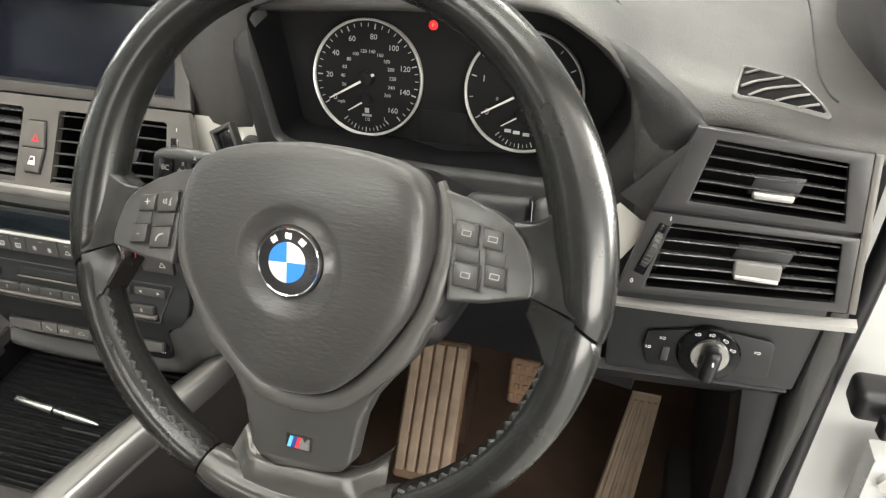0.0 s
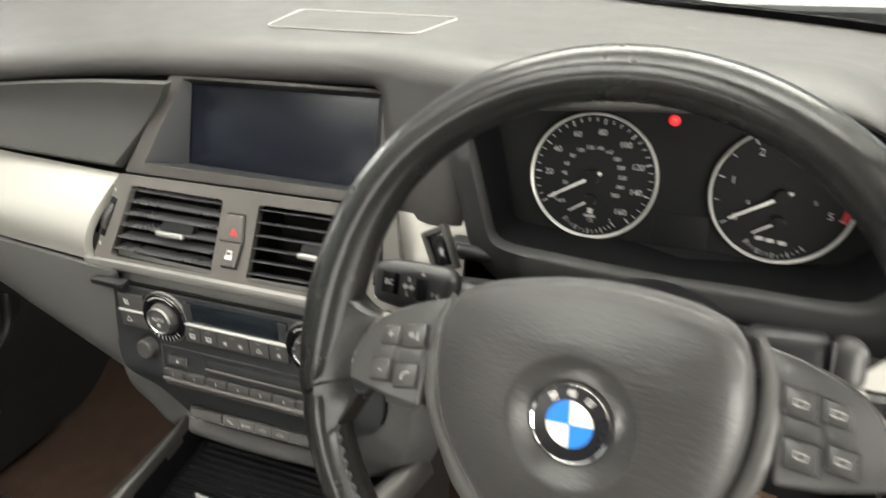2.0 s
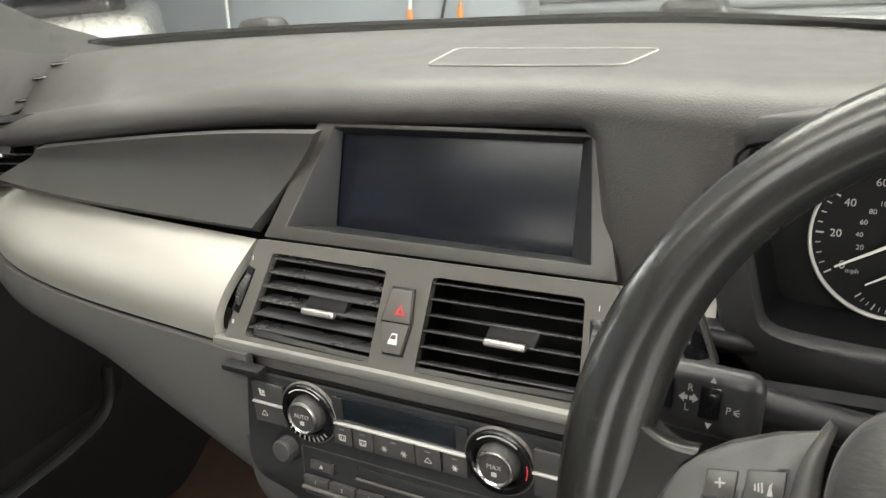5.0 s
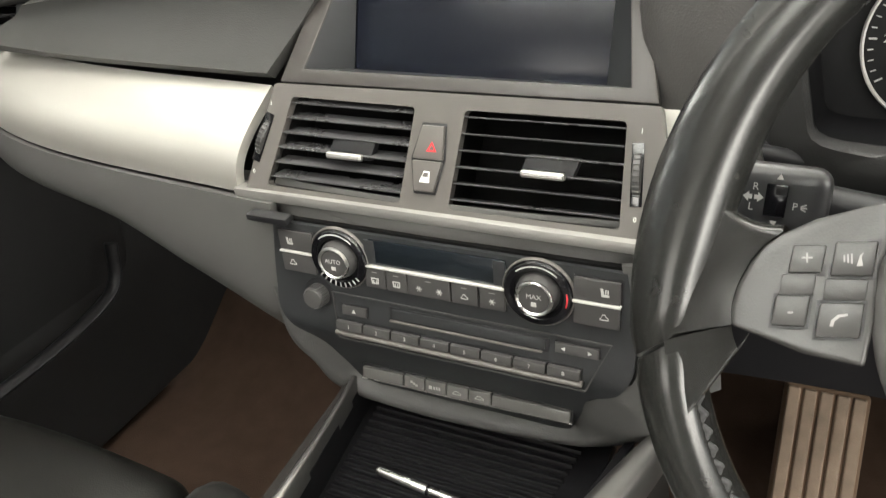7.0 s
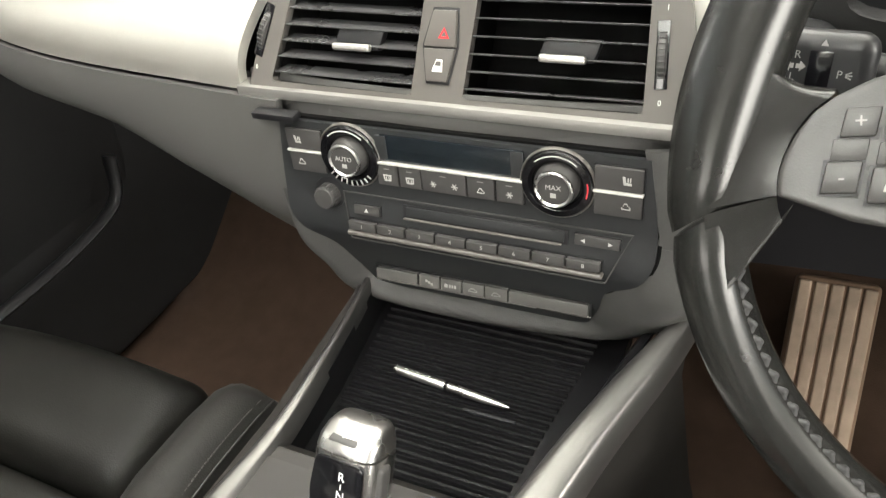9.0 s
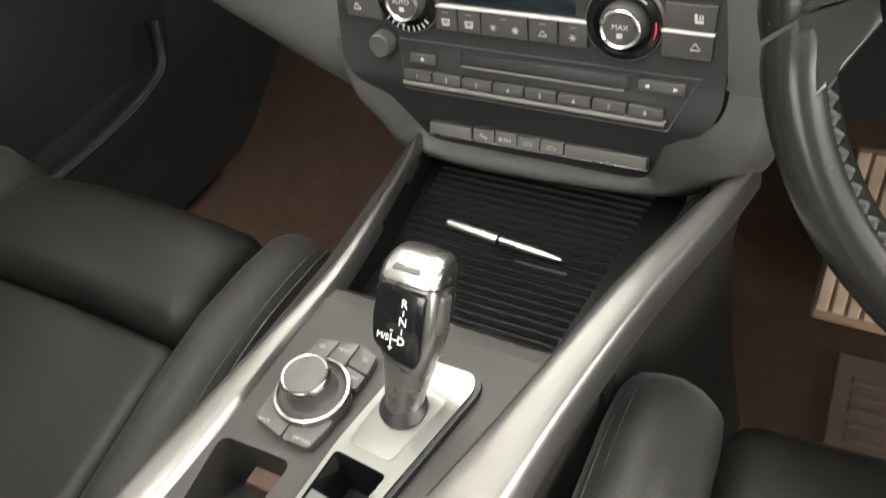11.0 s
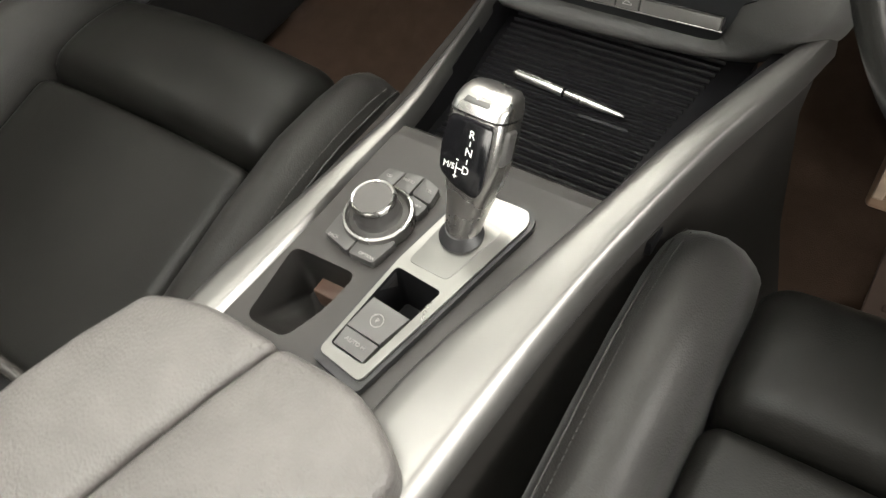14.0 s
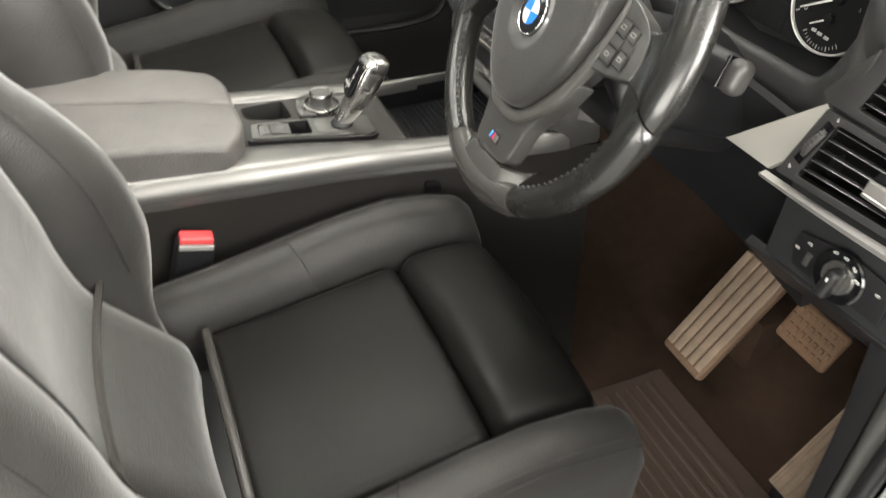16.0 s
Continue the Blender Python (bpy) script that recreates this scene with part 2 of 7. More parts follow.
SOFT_PAD = surface("soft_dash_plastic", (0.040, 0.0385, 0.0365), 0.46, grain=0.35, grain_size=0.0016, cells=True, vary=0.15)
PAD_GREY = surface("grey_dash_plastic", (0.072, 0.071, 0.068), 0.5, grain=0.3, grain_size=0.0014, cells=True)
STACK_GREY = surface("dark_grey_stack_plastic", (0.050, 0.0495, 0.0475), 0.5, grain=0.3, grain_size=0.0014, cells=True)
FASCIA = surface("anthracite_fascia", (0.0165, 0.0175, 0.0185), 0.42, grain=0.15, grain_size=0.0008)
VENT_FACE = surface("vent_surround_plastic", (0.096, 0.089, 0.082), 0.42, grain=0.12, grain_size=0.0008)
BLACK = surface("black_plastic", (0.008, 0.008, 0.009), 0.42, grain=0.1, grain_size=0.001)
GLOSS_BLACK = surface("gloss_black", (0.004, 0.004, 0.005), 0.12, coat=0.5)
BUTTON = surface("button_rubber", (0.042, 0.041, 0.040), 0.38, grain=0.1, grain_size=0.0006)
SILVER = surface("brushed_aluminium", (0.51, 0.497, 0.455), 0.42, metal=0.65, grain=0.12, grain_size=0.0006, vary=0.06, stretch=(0.05, 1, 1))
RAIL_SILVER = surface("satin_aluminium_rail", (0.17, 0.166, 0.160), 0.36, metal=0.92, grain=0.1, grain_size=0.0006, vary=0.08, stretch=(1, 0.05, 1))
SATIN = surface("satin_chrome", (0.66, 0.65, 0.63), 0.28, metal=1.0, vary=0.05)
CHROME = surface("chrome", (0.85, 0.85, 0.85), 0.08, metal=1.0, vary=0.03, rough_vary=0.03)
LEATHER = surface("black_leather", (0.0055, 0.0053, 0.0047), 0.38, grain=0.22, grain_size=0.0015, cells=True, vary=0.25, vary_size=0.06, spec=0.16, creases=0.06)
# Same leather as the cushion; paler and sheened to hold the backrest's light
LIT_LEATHER = surface("lit_backrest_leather", (0.014, 0.0134, 0.0124), 0.42, grain=0.4, grain_size=0.0022, cells=True, vary=0.3, vary_size=0.05, sheen=0.3, creases=0.1)
# Driver's copy: worn, dusty, and paler because this bolster is better lit
DRY_LIT_BOLSTER = surface("dusty_lit_bolster_leather", (0.014, 0.0134, 0.0126), 0.46, grain=0.4, grain_size=0.0018, cells=True, vary=0.4, vary_size=0.04, sheen=0.07, creases=0.14, spec=0.30)
BOLSTER = surface("dry_bolster_leather", (0.011, 0.0106, 0.0098), 0.46, grain=0.25, grain_size=0.0016, cells=True, vary=0.3, vary_size=0.05, sheen=0.02, creases=0.10, spec=0.16)
WHEEL_LEATHER = surface("worn_wheel_leather", (0.010, 0.0099, 0.0092), 0.27, grain=0.06, grain_size=0.0012, cells=True, vary=0.2, vary_size=0.04, rough_vary=0.015, coat=0.15)
AIRBAG_SKIN = surface("airbag_cover_plastic", (0.028, 0.0275, 0.0263), 0.36, grain=0.5, grain_size=0.0019, vary=0.15, stretch=(0.25, 1, 1), sheen=0.12)
CARPET = surface("brown_carpet", (0.047, 0.030, 0.0215), 0.95, grain=0.9, grain_size=0.002, vary=0.35, vary_size=0.03, spec=0.1)
MAT_RIB = surface("ribbed_rubber", (0.038, 0.023, 0.016), 0.85, grain=0.4, grain_size=0.0012)
PEDAL = surface("worn_pedal_rubber", (0.17, 0.10, 0.058), 0.7, grain=0.4, grain_size=0.002, vary=0.35, vary_size=0.03)
WHITE_PAINT = surface("white_car_paint", (0.52, 0.525, 0.515), 0.25, coat=0.6, vary=0.03)
PRINT = surface("white_print", (0.75, 0.75, 0.72), 0.6, vary=0.05)


# ---- workshop and car shell ----
CONCRETE = surface("concrete_floor", (0.3, 0.3, 0.29), 0.7, grain=0.3, grain_size=0.01, vary=0.2, vary_size=0.4)
BLOCKWORK = surface("painted_blockwork", (0.34, 0.375, 0.41), 0.7, grain=0.35, grain_size=0.01, vary=0.08, vary_size=0.3)
SHUTTER = surface("shutter_steel", (0.24, 0.255, 0.262), 0.45, metal=0.3, vary=0.1, vary_size=0.2)
HEADLINER = surface("grey_headlining", (0.3, 0.29, 0.28), 0.95, grain=0.3, grain_size=0.002)
TRIM_DARK = surface("dark_pillar_trim", (0.009, 0.009, 0.0094), 0.65, grain=0.2, grain_size=0.0015)
PILLAR_TRIM = surface("woven_pillar_trim", (0.026, 0.0255, 0.025), 0.85, grain=0.3, grain_size=0.0012)
GLASS = clear("window_glass", (0.93, 0.97, 0.95))
FRIT = surface("black_frit", (0.003, 0.003, 0.0035), 0.6, spec=0.1)

tagged(part("ground", block(-6, 6, -6, 6.0, -0.2, 0.0), CONCRETE), "grey concrete workshop floor", "floor", kind="structure")
wall_front = tagged(part("wall_front", block(-6, -1.66, 4.6, 4.8, 0, 3.9), BLOCKWORK), "pale grey painted concrete block wall", "wall", kind="structure")
tagged(part("wall_front_beside_shutter", block(2.0, 6, 4.6, 4.8, 0, 3.9), BLOCKWORK), "pale grey painted block wall beside the shutter", "wall", kind="structure")
tagged(part("wall_front_over_shutter", block(-1.66, 2.0, 4.6, 4.8, 3.0, 3.9), BLOCKWORK), "pale grey painted block wall over the shutter", "wall", kind="structure")
for name, (x0, x1, y0, y1) in {"wall_left": (-6.2, -6, -6, 4.8), "wall_right": (6, 6.2, -6, 4.8), "wall_back": (-6, 6, -6.2, -6)}.items():
    tagged(part(name, block(x0, x1, y0, y1, 0, 3.9), BLOCKWORK), "plain painted block wall of the workshop", "wall", kind="structure")
tagged(part("ceiling", block(-6.2, 6.2, -6.2, 4.8, 3.9, 4.0), surface("ceiling_panel", (0.6, 0.6, 0.58), 0.8)), "plain pale workshop ceiling", "ceiling", kind="structure")

shutter = thing("roller_shutter", "closed grey steel roller shutter with horizontal slats", "roller shutter", (0.2, 4.62, 0), kind="structure")
for i in range(36):
    z = 0.02 + i * 0.083
    part("slat", loft([[(x, 4.64, z), (x, 4.60, z + 0.008), (x, 4.585, z + 0.03), (x, 4.585, z + 0.05), (x, 4.60, z + 0.072), (x, 4.64, z + 0.08)] for x in (-1.60, 1.96)]), SHUTTER, shutter)
part("guide_rail", block(-1.70, -1.60, 4.56, 4.66, 0, 3.0, 0.008), SHUTTER, shutter)
part("guide_rail", block(1.95, 2.05, 4.56, 4.66, 0, 3.0, 0.008), SHUTTER, shutter)

# car body: bonnet, windscreen, roof, sills
car = thing("car_body", "white car body shell with bonnet, windscreen and roof", "car", (0, 0, 0.3))
rows = []
for i in range(15):
    y = 0.62 + i * 0.1
    drop = 1.18 - 0.115 * ((y - 0.62) / 1.4) - 0.12 * max(0, (y - 1.5) / 0.6) ** 2
    rows.append([(x, y + 0.1 * (1 - (x / 0.8) ** 2), drop - 0.055 * (abs(x) / 0.8) ** 3 + 0.012 * math.exp(-((abs(x) - 0.5) / 0.08) ** 2)) for x in [-0.85 + 0.05 * k for k in range(35)]])
part("bonnet", sheet(rows, 0.02), WHITE_PAINT, car, "glossy white bonnet")


def screen_base(x):
    return 0.53 - 0.27 * (x / 0.72) ** 2 + 0.06 * max(0, (x - 0.3) / 0.45) ** 1.3


xs = [-0.76 + 0.04 * k for k in range(39)]
glass_rows = [[(x * (1 - 0.12 * s), screen_base(x) + 0.03 - 0.72 * s + 0.02 * s, 1.235 + 0.42 * s) for x in xs] for s in [k / 8 for k in range(9)]]
pane = part("windscreen", sheet(glass_rows, 0.004), GLASS, car, "clear curved windscreen")
pane.visible_shadow = False
screen_foot = spline([-0.78, -0.65, -0.2, 0.12, 0.31, 0.42, 0.6, 0.78], [1.250, 1.256, 1.243, 1.238, 1.230, 1.226, 1.220, 1.212])
band = [[(x, screen_base(x) + d, screen_foot(x) + h) for x in xs] for d, h in ((0.040, -0.014), (0.038, 0.004), (0.028, 0.0135))]
part("screen_seal", sheet(band, 0.006), FRIT, car, "black band at the foot of the windscreen")
part("scuttle_panel", sheet([[(x, screen_base(x) + d, h) for x in xs] for d, h in ((0.05, 1.22), (0.1, 1.205), (0.22, 1.19))], 0.01), BLACK, car)


def roof_z(x, y):
    return 1.70 - 0.05 * (x / 0.68) ** 2 - 0.05 * max(0, (y + 0.5)) ** 2


# The roof leaves an added, unseen opening so the overhead lamp reaches the cabin
for x0, x1, y0, y1 in ((-0.68, 0.68, -0.30, -0.23), (-0.68, -0.40, -1.05, -0.30), (0.40, 0.68, -1.05, -0.30), (-0.68, 0.68, -2.4, -1.05)):
    part("roof", sheet([[(x0 + (x1 - x0) * i / 8, y0 + (y1 - y0) * j / 8, roof_z(x0 + (x1 - x0) * i / 8, y0 + (y1 - y0) * j / 8)) for i in range(9)] for j in range(9)], 0.05), HEADLINER, car, "grey headlining under the roof")
# Clear pane over that added opening
added_roof_pane = part("added_roof_pane", sheet([[(-0.41 + 0.82 * i / 8, -1.06 + 0.77 * j / 8, roof_z(-0.41 + 0.82 * i / 8, -1.06 + 0.77 * j / 8) + 0.03) for i in range(9)] for j in range(9)], 0.004), GLASS, car, "added clear roof pane that lets in top light")
added_roof_pane.visible_shadow = False
for side in (-1, 1):
    edge = curve_through([(side * x, y, z) for x, y, z in ((0.600, 0.385, 1.246), (0.660, 0.345, 1.272), (0.715, 0.270, 1.320), (0.715, 0.05, 1.462), (0.66, -0.25, 1.645))], 6)
    inner = curve_through([(side * x, y, z) for x, y, z in ((0.600, 0.365, 1.238), (0.650, 0.265, 1.214), (0.715, 0.130, 1.200), (0.745, -0.08, 1.40), (0.70, -0.32, 1.62))], 6)
    outer = curve_through([(side * x, y, z) for x, y, z in ((0.64, 0.40, 1.20), (0.74, 0.28, 1.16), (0.80, 0.12, 1.15), (0.80, -0.06, 1.40), (0.73, -0.28, 1.64))], 6)
    if side > 0:
        edge = curve_through([(0.755, 0.330, 1.210), (0.737, 0.268, 1.256), (0.724, 0.215, 1.296), (0.715, 0.05, 1.42), (0.66, -0.25, 1.645)], 6)
        inner = curve_through([(0.752, 0.285, 1.206), (0.737, 0.190, 1.202), (0.750, 0.075, 1.198), (0.770, -0.03, 1.33), (0.70, -0.32, 1.62)], 6)
        outer = curve_through([(0.80, 0.30, 1.17), (0.80, 0.20, 1.15), (0.80, 0.10, 1.15), (0.80, -0.02, 1.35), (0.73, -0.28, 1.64)], 6)
    bulge = [(a + b) / 2 + Vector((-side * (0.004 if side > 0 else 0.010), -0.012, 0.004)) for a, b in zip(edge, inner)]
    part("a_pillar", loft([list(line) for line in zip(edge, bulge, inner, outer)]), PILLAR_TRIM, car, "grey windscreen pillar trim", 60)
    part("b_pillar", swept(curve_through([(side * 0.8, -0.95, 0.4), (side * 0.79, -0.98, 1.1), (side * 0.66, -1.05, 1.68)], 6), lambda s: circle(0.07, 12)), TRIM_DARK, car)
part("rear_wall", block(-0.75, 0.75, -2.5, -2.45, 0.3, 1.25), TRIM_DARK, car)
part("rear_side", block(-0.82, -0.76, -2.5, -1.0, 0.3, 1.2), TRIM_DARK, car)
part("rear_side", block(0.76, 0.82, -2.5, -1.0, 0.3, 1.2), TRIM_DARK, car)
part("sill", block(0.778, 0.86, -1.0, 0.45, 0.34, 0.47, 0.02), WHITE_PAINT, car)
part("sill_trim", block(0.70, 0.776, -1.0, 0.45, 0.34, 0.466, 0.015), TRIM_DARK, car, "dark plastic sill trim")
part("door_seal", tube([(0.760, 0.050, 0.42), (0.759, 0.040, 0.70), (0.763, 0.030, 0.94), (0.768, 0.026, 1.04), (0.772, 0.022, 1.14), (0.765, 0.0, 1.28), (0.74, -0.12, 1.45)], 0.009), BLACK, car, "black rubber door seal")
part("front_wing_inner", block(0.764, 0.92, 0.055, 0.6, 0.36, 1.15, 0.012), WHITE_PAINT, car, "white door aperture edge")
floor_rows = [[(x, y, 0.40 + 0.28 * max(0, (y - 0.30) / 0.4) ** 1.3) for x in [-0.8 + 0.1 * k for k in range(17)]] for y in [-2.4 + 0.1 * k for k in range(33)]]
part("floor_carpet", sheet(floor_rows, 0.03), CARPET, car, "brown carpeted floor")
part("bulkhead", block(-0.8, 0.8, 0.66, 0.70, 0.4, 1.2), BLACK, car)

part("kick_panel", block(-0.80, -0.765, -0.02, 0.66, 0.42, 1.08, 0.012), TRIM_DARK, car, "dark footwell side panel")

# passenger door with its dark panel
door = thing("passenger_door", "closed dark passenger door with a dull metal pull", "door", (-0.8, -0.3, 0.4))
part("door_panel", bent(pillow(0.09, 1.35, 0.78, 0.03, 8), lambda c: Vector((c.x - 0.79 + 0.035 * math.sin(c.z * 6), c.y - 0.36, c.z + 0.79))), TRIM_DARK, door, "dark moulded door panel")
part("door_pull", swept(curve_through([(-0.722, 0.248, 0.765), (-0.720, 0.230, 0.708), (-0.720, 0.190, 0.683), (-0.722, 0.08, 0.668), (-0.724, -0.10, 0.670), (-0.722, -0.25, 0.702), (-0.720, -0.36, 0.745), (-0.720, -0.43, 0.775), (-0.722, -0.475, 0.85)], 8), lambda s: [(a, b * 0.7) for a, b in circle(0.012, 10)]), surface("dull_metal_trim", (0.018, 0.018, 0.019), 0.4, metal=0.6), door, "dull metal door pull")
side_glass = part("side_window", block(-0.80, -0.795, -0.95, 0.2, 1.18, 1.6), GLASS, door)
side_glass.visible_shadow = False

# driver's door, swung open on its front hinges
# Out of view; placed to keep the right-hand lamp off the console side
open_door = thing("driver_door", "white driver's door standing open on its hinges", "door", (1.3, -0.2, 0.38))
DD = pose(0.90, 0.02, 0.40, 0, 0, -24)
part("door_skin", placed(bent(pillow(1.02, 0.05, 0.78, 0.02, 8), lambda c: Vector((c.x + 0.52, c.y + 0.05 + 0.03 * math.cos(c.z * 3), c.z + 0.36))), DD), WHITE_PAINT, open_door, "white outer skin")
part("door_panel", placed(bent(pillow(0.98, 0.07, 0.74, 0.025, 8), lambda c: Vector((c.x + 0.53, c.y - 0.005 - 0.02 * math.sin(c.z * 6), c.z + 0.36))), DD), TRIM_DARK, open_door, "dark moulded inner panel")
part("window_frame", placed(tube([(0.10, 0.04, 0.74), (0.45, 0.02, 1.02), (0.70, -0.02, 1.16), (1.0, -0.03, 1.17), (1.04, 0.03, 0.74)], 0.018), DD), BLACK, open_door, "black window frame")


# ---- dashboard ----
LID = surface("dark_lid_plastic", (0.032, 0.032, 0.030), 0.5, grain=0.3, grain_size=0.0014, cells=True)
SURROUND = surface("dark_surround_plastic", (0.018, 0.018, 0.0178), 0.48, grain=0.3, grain_size=0.0014, cells=True)
COWL = surface("cowl_black", (0.003, 0.003, 0.0035), 0.6, spec=0.15)
dash = thing("dashboard", "dark grey soft dashboard with silver trim across the car", "dashboard", (0, 0.3, 1.0))

brow_y = spline([-0.78, -0.62, -0.45, -0.12, 0.10, 0.20, 0.30, 0.50, 0.60, 0.70, 0.8], [0.19, 0.15, 0.125, 0.127, 0.124, 0.085, 0.05, 0.033, 0.010, -0.003, 0.0])
brow_z = spline([-0.78, -0.62, -0.42, -0.2, 0.05, 0.25, 0.40, 0.50, 0.54, 0.57, 0.61, 0.66, 0.78], [1.16, 1.186, 1.212, 1.233, 1.24, 1.248, 1.257, 1.254, 1.237, 1.219, 1.206, 1.199, 1.182])


pad_back = spline([-0.78, -0.65, -0.2, 0.12, 0.31, 0.42, 0.6, 0.78], [1.250, 1.256, 1.243, 1.238, 1.230, 1.226, 1.220, 1.212])


face_y = spline([0.14, 0.2, 0.28, 0.48, 0.54, 0.60, 0.66], [0.10, 0.075, 0.052, 0.045, 0.032, 0.006, -0.010])


def pad_row(x):
    """The pad's section at x, from the windscreen to the underside of its front lip."""
    yb, zb, ye = brow_y(x), brow_z(x), screen_base(x) + 0.03
    ze = pad_back(x)
    g = max(0, min(1, (x - 0.545) / 0.06)) * max(0, min(1, (0.645 - x) / 0.04))
    slim = 0.010 * max(0, min(1, (x - 0.40) / 0.08, (0.60 - x) / 0.05))
    g = g * g * (3 - 2 * g)
    reach = 0.045 + 0.035 * max(0, min(1, (x - 0.42) / 0.16, (0.66 - x) / 0.04))
    row = []
    for k in range(11):
        s = k / 10
        row.append((x, ye + (yb + reach - ye) * s, ze + (zb + 0.012 - ze) * s * s + 0.004 * math.sin(math.pi * s)))
    for a in range(1, 10):
        t = radians(10 * a)
        row.append((x, yb + reach - reach * math.sin(t), zb + 0.012 - (0.022 + 0.010 * g - slim) * (1 - math.cos(t))))
    thin = 1 - 0.6 * max(math.exp(-((x - 0.40) / 0.14) ** 2), min(1, max(0, (x - 0.40) / 0.1)))
    tail = [(x, yb + 0.002, zb - 0.010 - 0.008 * thin - 0.010 * g + slim), (x, yb + 0.012, zb - 0.010 - 0.014 * thin - 0.010 * g + slim), (x, yb + 0.07, zb - 0.024 * thin - 0.010 * g + slim)]
    w = max(0.0, min(1.0, (x - 0.125) / 0.02, (0.240 - x) / 0.016))
    cheek = [(x, yb - 0.003, zb - 0.030), (x, face_y(x) - 0.008 + 0.8 * max(0, min(0.02, x - 0.197)), 1.175), (x, face_y(x) - 0.006 + 0.8 * max(0, min(0.02, x - 0.197)), 1.114)]
    if x > 0.5:
        w = max(0.0, min(1.0, (x - 0.566) / 0.016, (0.626 - x) / 0.012))
        cheek = [(x, yb - 0.003, zb - 0.032), (x, face_y(x) - 0.006, 1.155), (x, face_y(x) - 0.002, 1.105)]
    row += [tuple(Vector(p).lerp(Vector(q), w * w * (3 - 2 * w))) for p, q in zip(tail, cheek)]
    return row


part("dash_pad", sheet([pad_row(-0.78 + 0.01 * k) for k in range(157)], 0.004), SOFT_PAD, dash, "grained charcoal dash top", 60)

# speaker grille in the pad's top, with a pale seam round it
spk = [(-0.063, 0.222), (-0.079, 0.322), (0.137, 0.301), (0.130, 0.196)]


def pad_top(x, y):
    row = pad_row(x)
    for (_, y0, z0), (_, y1, z1) in zip(row, row[1:]):
        if y1 <= y <= y0:
            return z0 + (z1 - z0) * (y - y0) / (y1 - y0)
    return row[0][2]


ring = []
rim_loop = softened(spk, 0.014, 5)
for (x0, y0), (x1, y1) in zip(rim_loop, rim_loop[1:] + rim_loop[:1]):
    steps = max(1, int(math.hypot(x1 - x0, y1 - y0) / 0.01))
    ring += [Vector((x0 + (x1 - x0) * k / steps, y0 + (y1 - y0) * k / steps, pad_top(x0 + (x1 - x0) * k / steps, y0 + (y1 - y0) * k / steps) + 0.001)) for k in range(steps)]
mid = sum(ring, Vector()) / len(ring)
part("speaker_cover", loft([[mid + (p - mid) * s for p in ring] for s in (0.97, 0.5, 0.02)], caps=False), SOFT_PAD, dash, "flush grained speaker cover")
part("speaker_seam", swept(ring + ring[:2], lambda t: circle(0.0009, 6)), surface("pale_seam", (0.22, 0.21, 0.2), 0.5), dash, "pale seam round the speaker cover")

part("end_seam", tube([(x, y, pad_top(x, y) + 0.0006) for x, y in ((0.722, 0.310), (0.720, 0.266), (0.7075, 0.135), (0.704, 0.085), (0.707, 0.050), (0.712, 0.035))], 0.0009, 6, 6), BLACK, dash, "dark joint at the end of the dash top")

# passenger side: upper lid, silver trim, lower panel
curve_y = spline([-0.78, -0.62, -0.45, -0.17], [0.16, 0.075, 0.03, 0.0])


def lid_row(x, s):
    """s 0 at the lid's top, 1 at its foot."""
    return (x, 0.116 + curve_y(x) * 0.45 - 0.035 * s + 0.02 * s * max(0, -0.2 - x) + 0.012 * math.sin(math.pi * s), brow_z(x) - 0.022 + s * (1.125 - brow_z(x) + 0.022))


def lid_edge(s):
    return -0.112 - 0.062 * s, -0.535 - 0.085 * s


rows = []
for k in range(11):
    s = k / 10
    right, left = lid_edge(s)
    rows.append([lid_row(left + (right - left) * i / 24, s) for i in range(25)])
part("upper_glovebox_lid", sheet(rows, 0.012), LID, dash, "dark grey upper glovebox lid")
part("dash_backing", sheet([[(x, 0.15 + curve_y(x), z) for x in [-0.76 + 0.04 * k for k in range(40)]] for z in (1.21, 1.15, 1.05, 0.98)], 0.004), BLACK, dash, "black gap behind the panels")
rows = []
for k in range(13):
    s = k / 12
    z = 1.119 - 0.079 * s
    left, right = -0.735 - 0.02 * s, -0.178 - 0.018 * s
    rows.append([(left + (right - left) * i / 24, 0.078 - 0.058 * s - 0.022 * math.sin(math.pi * s) + curve_y(left + (right - left) * i / 24), z) for i in range(25)])
part("trim_panel", sheet(rows, 0.01), SILVER, dash, "wide satin silver trim panel")
low = spline([-0.75, -0.60, -0.40, -0.30, -0.19, -0.155], [1.0, 0.985, 0.975, 0.935, 0.893, 0.885])
rows = []
for k in range(13):
    s = k / 12
    row = []
    for i in range(25):
        x = -0.76 + 0.605 * i / 24
        z = 1.036 + (low(x) - 1.036) * s
        row.append((x, 0.022 + curve_y(x) - 0.006 * math.sin(math.pi * s) + 0.12 * max(0, s - 0.7) ** 2, z))
    rows.append(row)
rows.append([(x, y + 0.15, z + 0.005) for x, y, z in rows[-1]])
part("lower_panel", sheet(rows, 0.008), PAD_GREY, dash, "dark grey lower dash panel")

